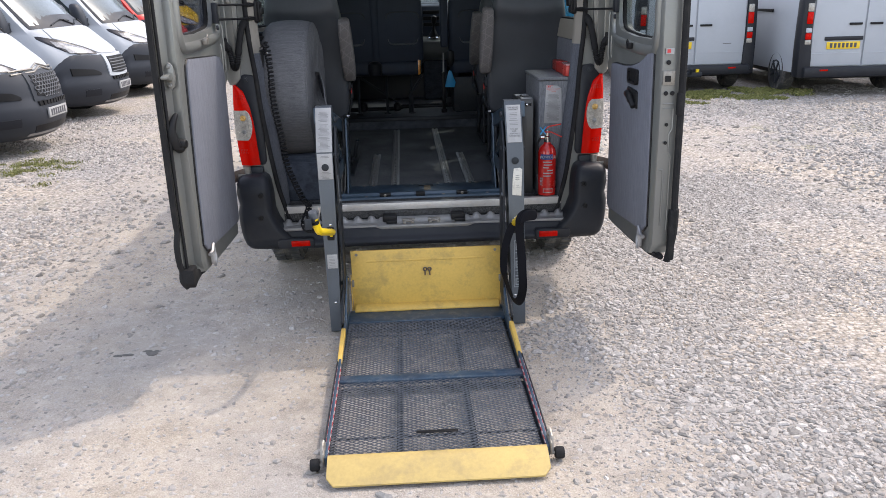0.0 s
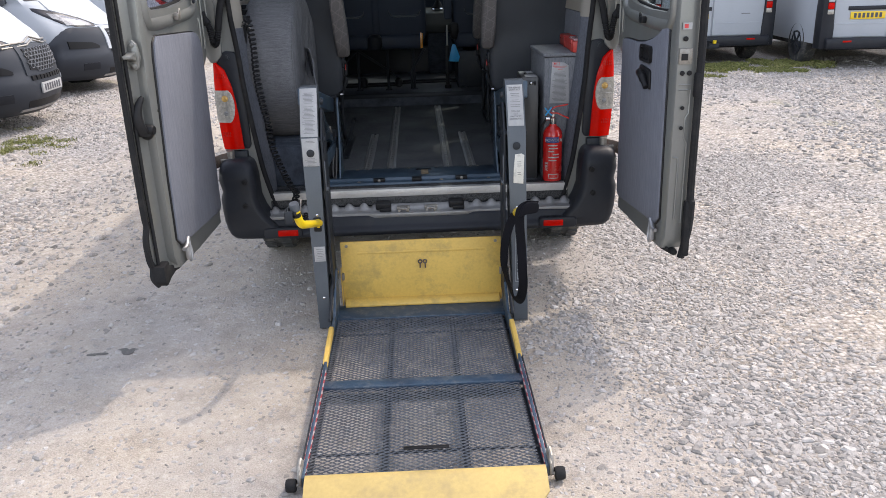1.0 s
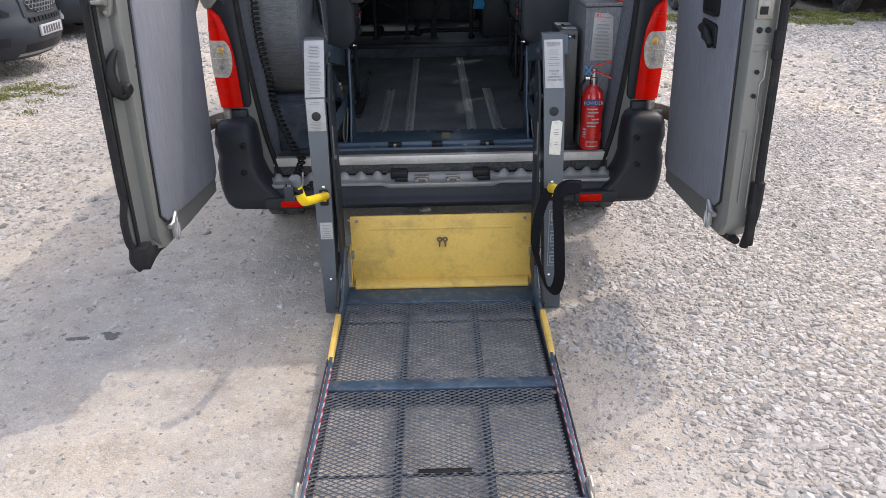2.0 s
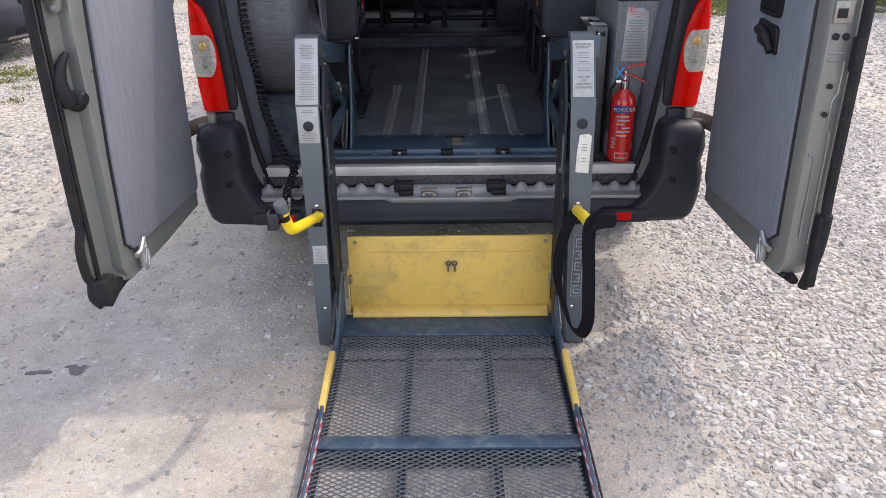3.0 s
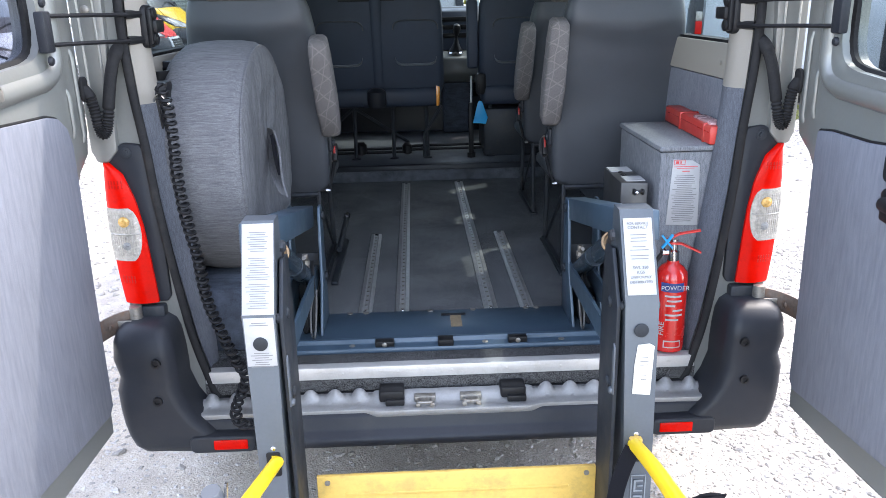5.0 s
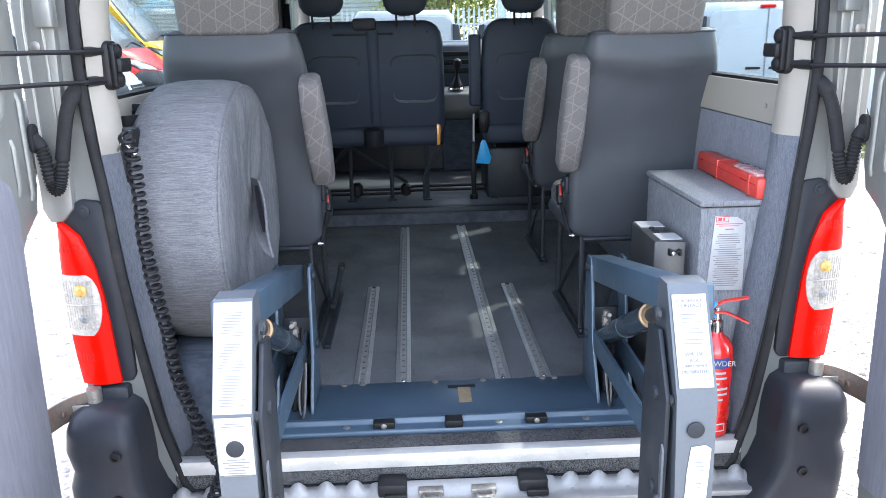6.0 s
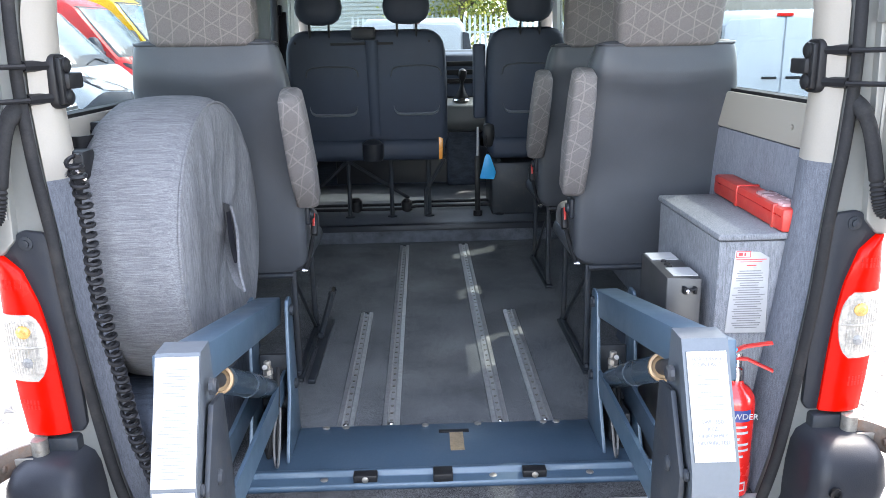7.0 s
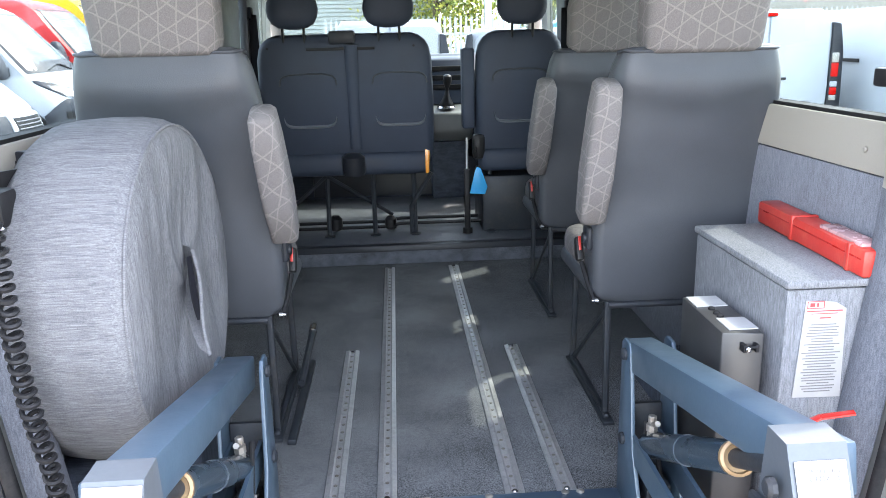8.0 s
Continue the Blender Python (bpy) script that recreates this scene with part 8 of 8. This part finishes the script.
build_rear_van("pale parked van in dimmed white beside the fence", pose(2.2, 13.5, 0, 0, 0, -4), 1.9, paint="van_white_dimmed")


build_rear_van("bright teal parked van by the fence", pose(4.35, 16.0, 0, 0, 0, 0), 2.1, paint="van_teal")


# grass tufts at the vans' feet
def grass_mat():
    m, n, l, bs = node_mat("grass_blades")
    g = n.new("ShaderNodeNewGeometry")
    l.new(ramp(n, l, g.outputs["Random Per Island"], [(0.0, (0.09, 0.105, 0.025)), (0.5, (0.17, 0.18, 0.045)), (1.0, (0.3, 0.28, 0.11))]), bs.inputs["Base Color"])
    bs.inputs["Roughness"].default_value = 0.7
    return m


M["grass"] = grass_mat()


def grass(x0, y0, x1, y1, count, seed, tall=0.03):
    rng = np.random.default_rng(seed)
    tuft = rng.normal(0, 1, (max(count // 60, 6), 2)) * ((x1 - x0) / 4, (y1 - y0) / 4) + ((x0 + x1) / 2, (y0 + y1) / 2)
    vs, fs = [], []
    for k in range(count):
        x, y = tuft[rng.integers(len(tuft))] + rng.normal(0, .05, 2)
        a, h, w = rng.uniform(0, 6.28), tall * rng.uniform(.4, 1.3), rng.uniform(.003, .007)
        dx, dy = math.cos(a), math.sin(a)
        b = len(vs)
        vs += [(x - w * dy, y + w * dx, -.01), (x + w * dy, y - w * dx, -.01), (x + dx * h * .5 + w * .6 * dy, y + dy * h * .5, h * .7), (x + dx * h * 1.2, y + dy * h * 1.2, h * .8)]
        fs += [(b, b + 1, b + 2), (b, b + 2, b + 3)]
    me = bpy.data.meshes.new("grass")
    me.from_pydata(vs, [], fs)
    me.materials.append(M["grass"])
    tagged(new("grass", me), "low weedy grass in the gravel", "grass", kind="stuff")


grass(3.6, 8.2, 5.2, 9.2, 9000, 2, .05)
grass(3.4, 7.5, 4.7, 8.1, 1600, 7)
grass(5.2, 7.7, 6.1, 8.3, 1800, 9)
grass(-5.0, 3.6, -3.7, 4.9, 2600, 3, .02)
grass(5.6, 8.2, 6.6, 9.2, 2500, 4, .05)


# palisade fence, shed and tree beyond
fence = thing("palisade_fence", "galvanised steel palisade fence along the yard's end", "fence", (0, 22, 0))
bm = B()
prism(bm, [(-.034, 0), (.034, 0), (.034, 2.25), (.022, 2.4), (.012, 2.3), (0, 2.42), (-.012, 2.3), (-.022, 2.4), (-.034, 2.25)], "y", 21.97, 21.99)
pale_mesh = finish("pale", bm, M["fence"], False)
for k in range(120):
    ob = new("pale", pale_mesh)
    ob.parent = fence
    ob.matrix_parent_inverse = world_of(fence).inverted()
    ob.matrix_basis = Matrix.Translation((-2.0 + .155 * k, 0, 0))
for z in (.5, 1.9):
    bm = B()
    bx(bm, -2.1, 21.99, z - .03, 16.7, 22.04, z + .03, .004)
    part("rail", bm, M["fence"], fence)

shed = thing("industrial_shed", "long grey-green clad industrial shed", "building", (-9, 26, 0))
bm = B()
n_rib = 46
for k in range(n_rib):
    z = .1 + k * .13
    prism(bm, [(25.9, z), (25.86, z + .02), (25.86, z + .07), (25.9, z + .09), (25.9, z + .13), (26.2, z + .13), (26.2, z)], "x", -30, 1.2)
part("wall", bm, M["cladding"], shed, "horizontal ribbed cladding", angle=15)
bm = B()
prism(bm, [(25.6, 6.0), (33, 7.4), (33, 7.6), (25.6, 6.2)], "x", -30.2, 1.5)
part("roof", bm, M["fence"], shed)
bm = B()
bx(bm, 1.2, 25.8, 0, 1.45, 33, 6.2)
bx(bm, -30, 32.8, 0, 1.2, 33, 7.3)
part("gable", bm, M["cladding"], shed)
bm = B()
bx(bm, 2.55, 21.8, 0, 2.75, 22.0, 4.5, .01)
solid("post", bm, M["fence"], "tall grey steel post by the fence", "post")
building = thing("far_building", "pale rendered building behind the fence", "building", (14, 30, 0))
bm = B()
bx(bm, 6, 30, 0, 24, 38, 5.5, .02)
part("wall", bm, M["beige"], building)
bm = B()
prism(bm, [(29.6, 5.5), (38.4, 5.5), (34, 8)], "x", 5.7, 24.3)
part("roof", bm, M["van_grey"], building)


def build_tree(x, y, h, seed, label):
    rnd = random.Random(seed)
    t = thing("tree", label, "tree", (x, y, 0))
    bm = B()
    tips = []
    trunk = smooth_line([(x, y, -.05), (x + .05, y, h * .25), (x - .05, y + .05, h * .5), (x, y, h * .85)], 4)
    tube(bm, trunk, [.16 * (1 - .8 * k / (len(trunk) - 1)) for k in range(len(trunk))], 8)
    for k in range(16):
        z = h * rnd.uniform(.25, .8)
        a = rnd.uniform(0, 6.28)
        L = h * rnd.uniform(.22, .4)
        p0 = Vector((x, y, z))
        p1 = p0 + Vector((math.cos(a) * L * .6, math.sin(a) * L * .6, L * .35))
        p2 = p1 + Vector((math.cos(a + .3) * L * .5, math.sin(a + .3) * L * .5, L * .25))
        tube(bm, [p0, p1, p2], [.05, .03, .01], 6)
        tips += [p1, p2, (p1 + p2) / 2]
    part("trunk", bm, M["bark"], t)
    rng = np.random.default_rng(seed)
    vs, fs = [], []
    for p in tips:
        for k in range(170):
            c = np.array(p) + rng.normal(0, .38, 3)
            d1, d2 = rng.normal(0, 1, 3), rng.normal(0, 1, 3)
            d1 /= np.linalg.norm(d1)
            d2 -= d1 * d1.dot(d2)
            d2 /= np.linalg.norm(d2)
            b = len(vs)
            vs += [tuple(c - d1 * .07), tuple(c + d2 * .035), tuple(c + d1 * .07), tuple(c - d2 * .035)]
            fs.append((b, b + 1, b + 2, b + 3))
    me = bpy.data.meshes.new("crown")
    me.from_pydata(vs, [], fs)
    me.materials.append(M["leaf"])
    ob = new("crown", me)
    ob.parent = t
    ob.matrix_parent_inverse = world_of(t).inverted()
    tagged(ob, "many small yellow-green leaves", kind="stuff")


build_tree(1.3, 24.0, 4.6, 5, "yellow-green leafy tree behind the fence")
build_tree(5.4, 24.5, 3.6, 6, "low leafy tree behind the fence")
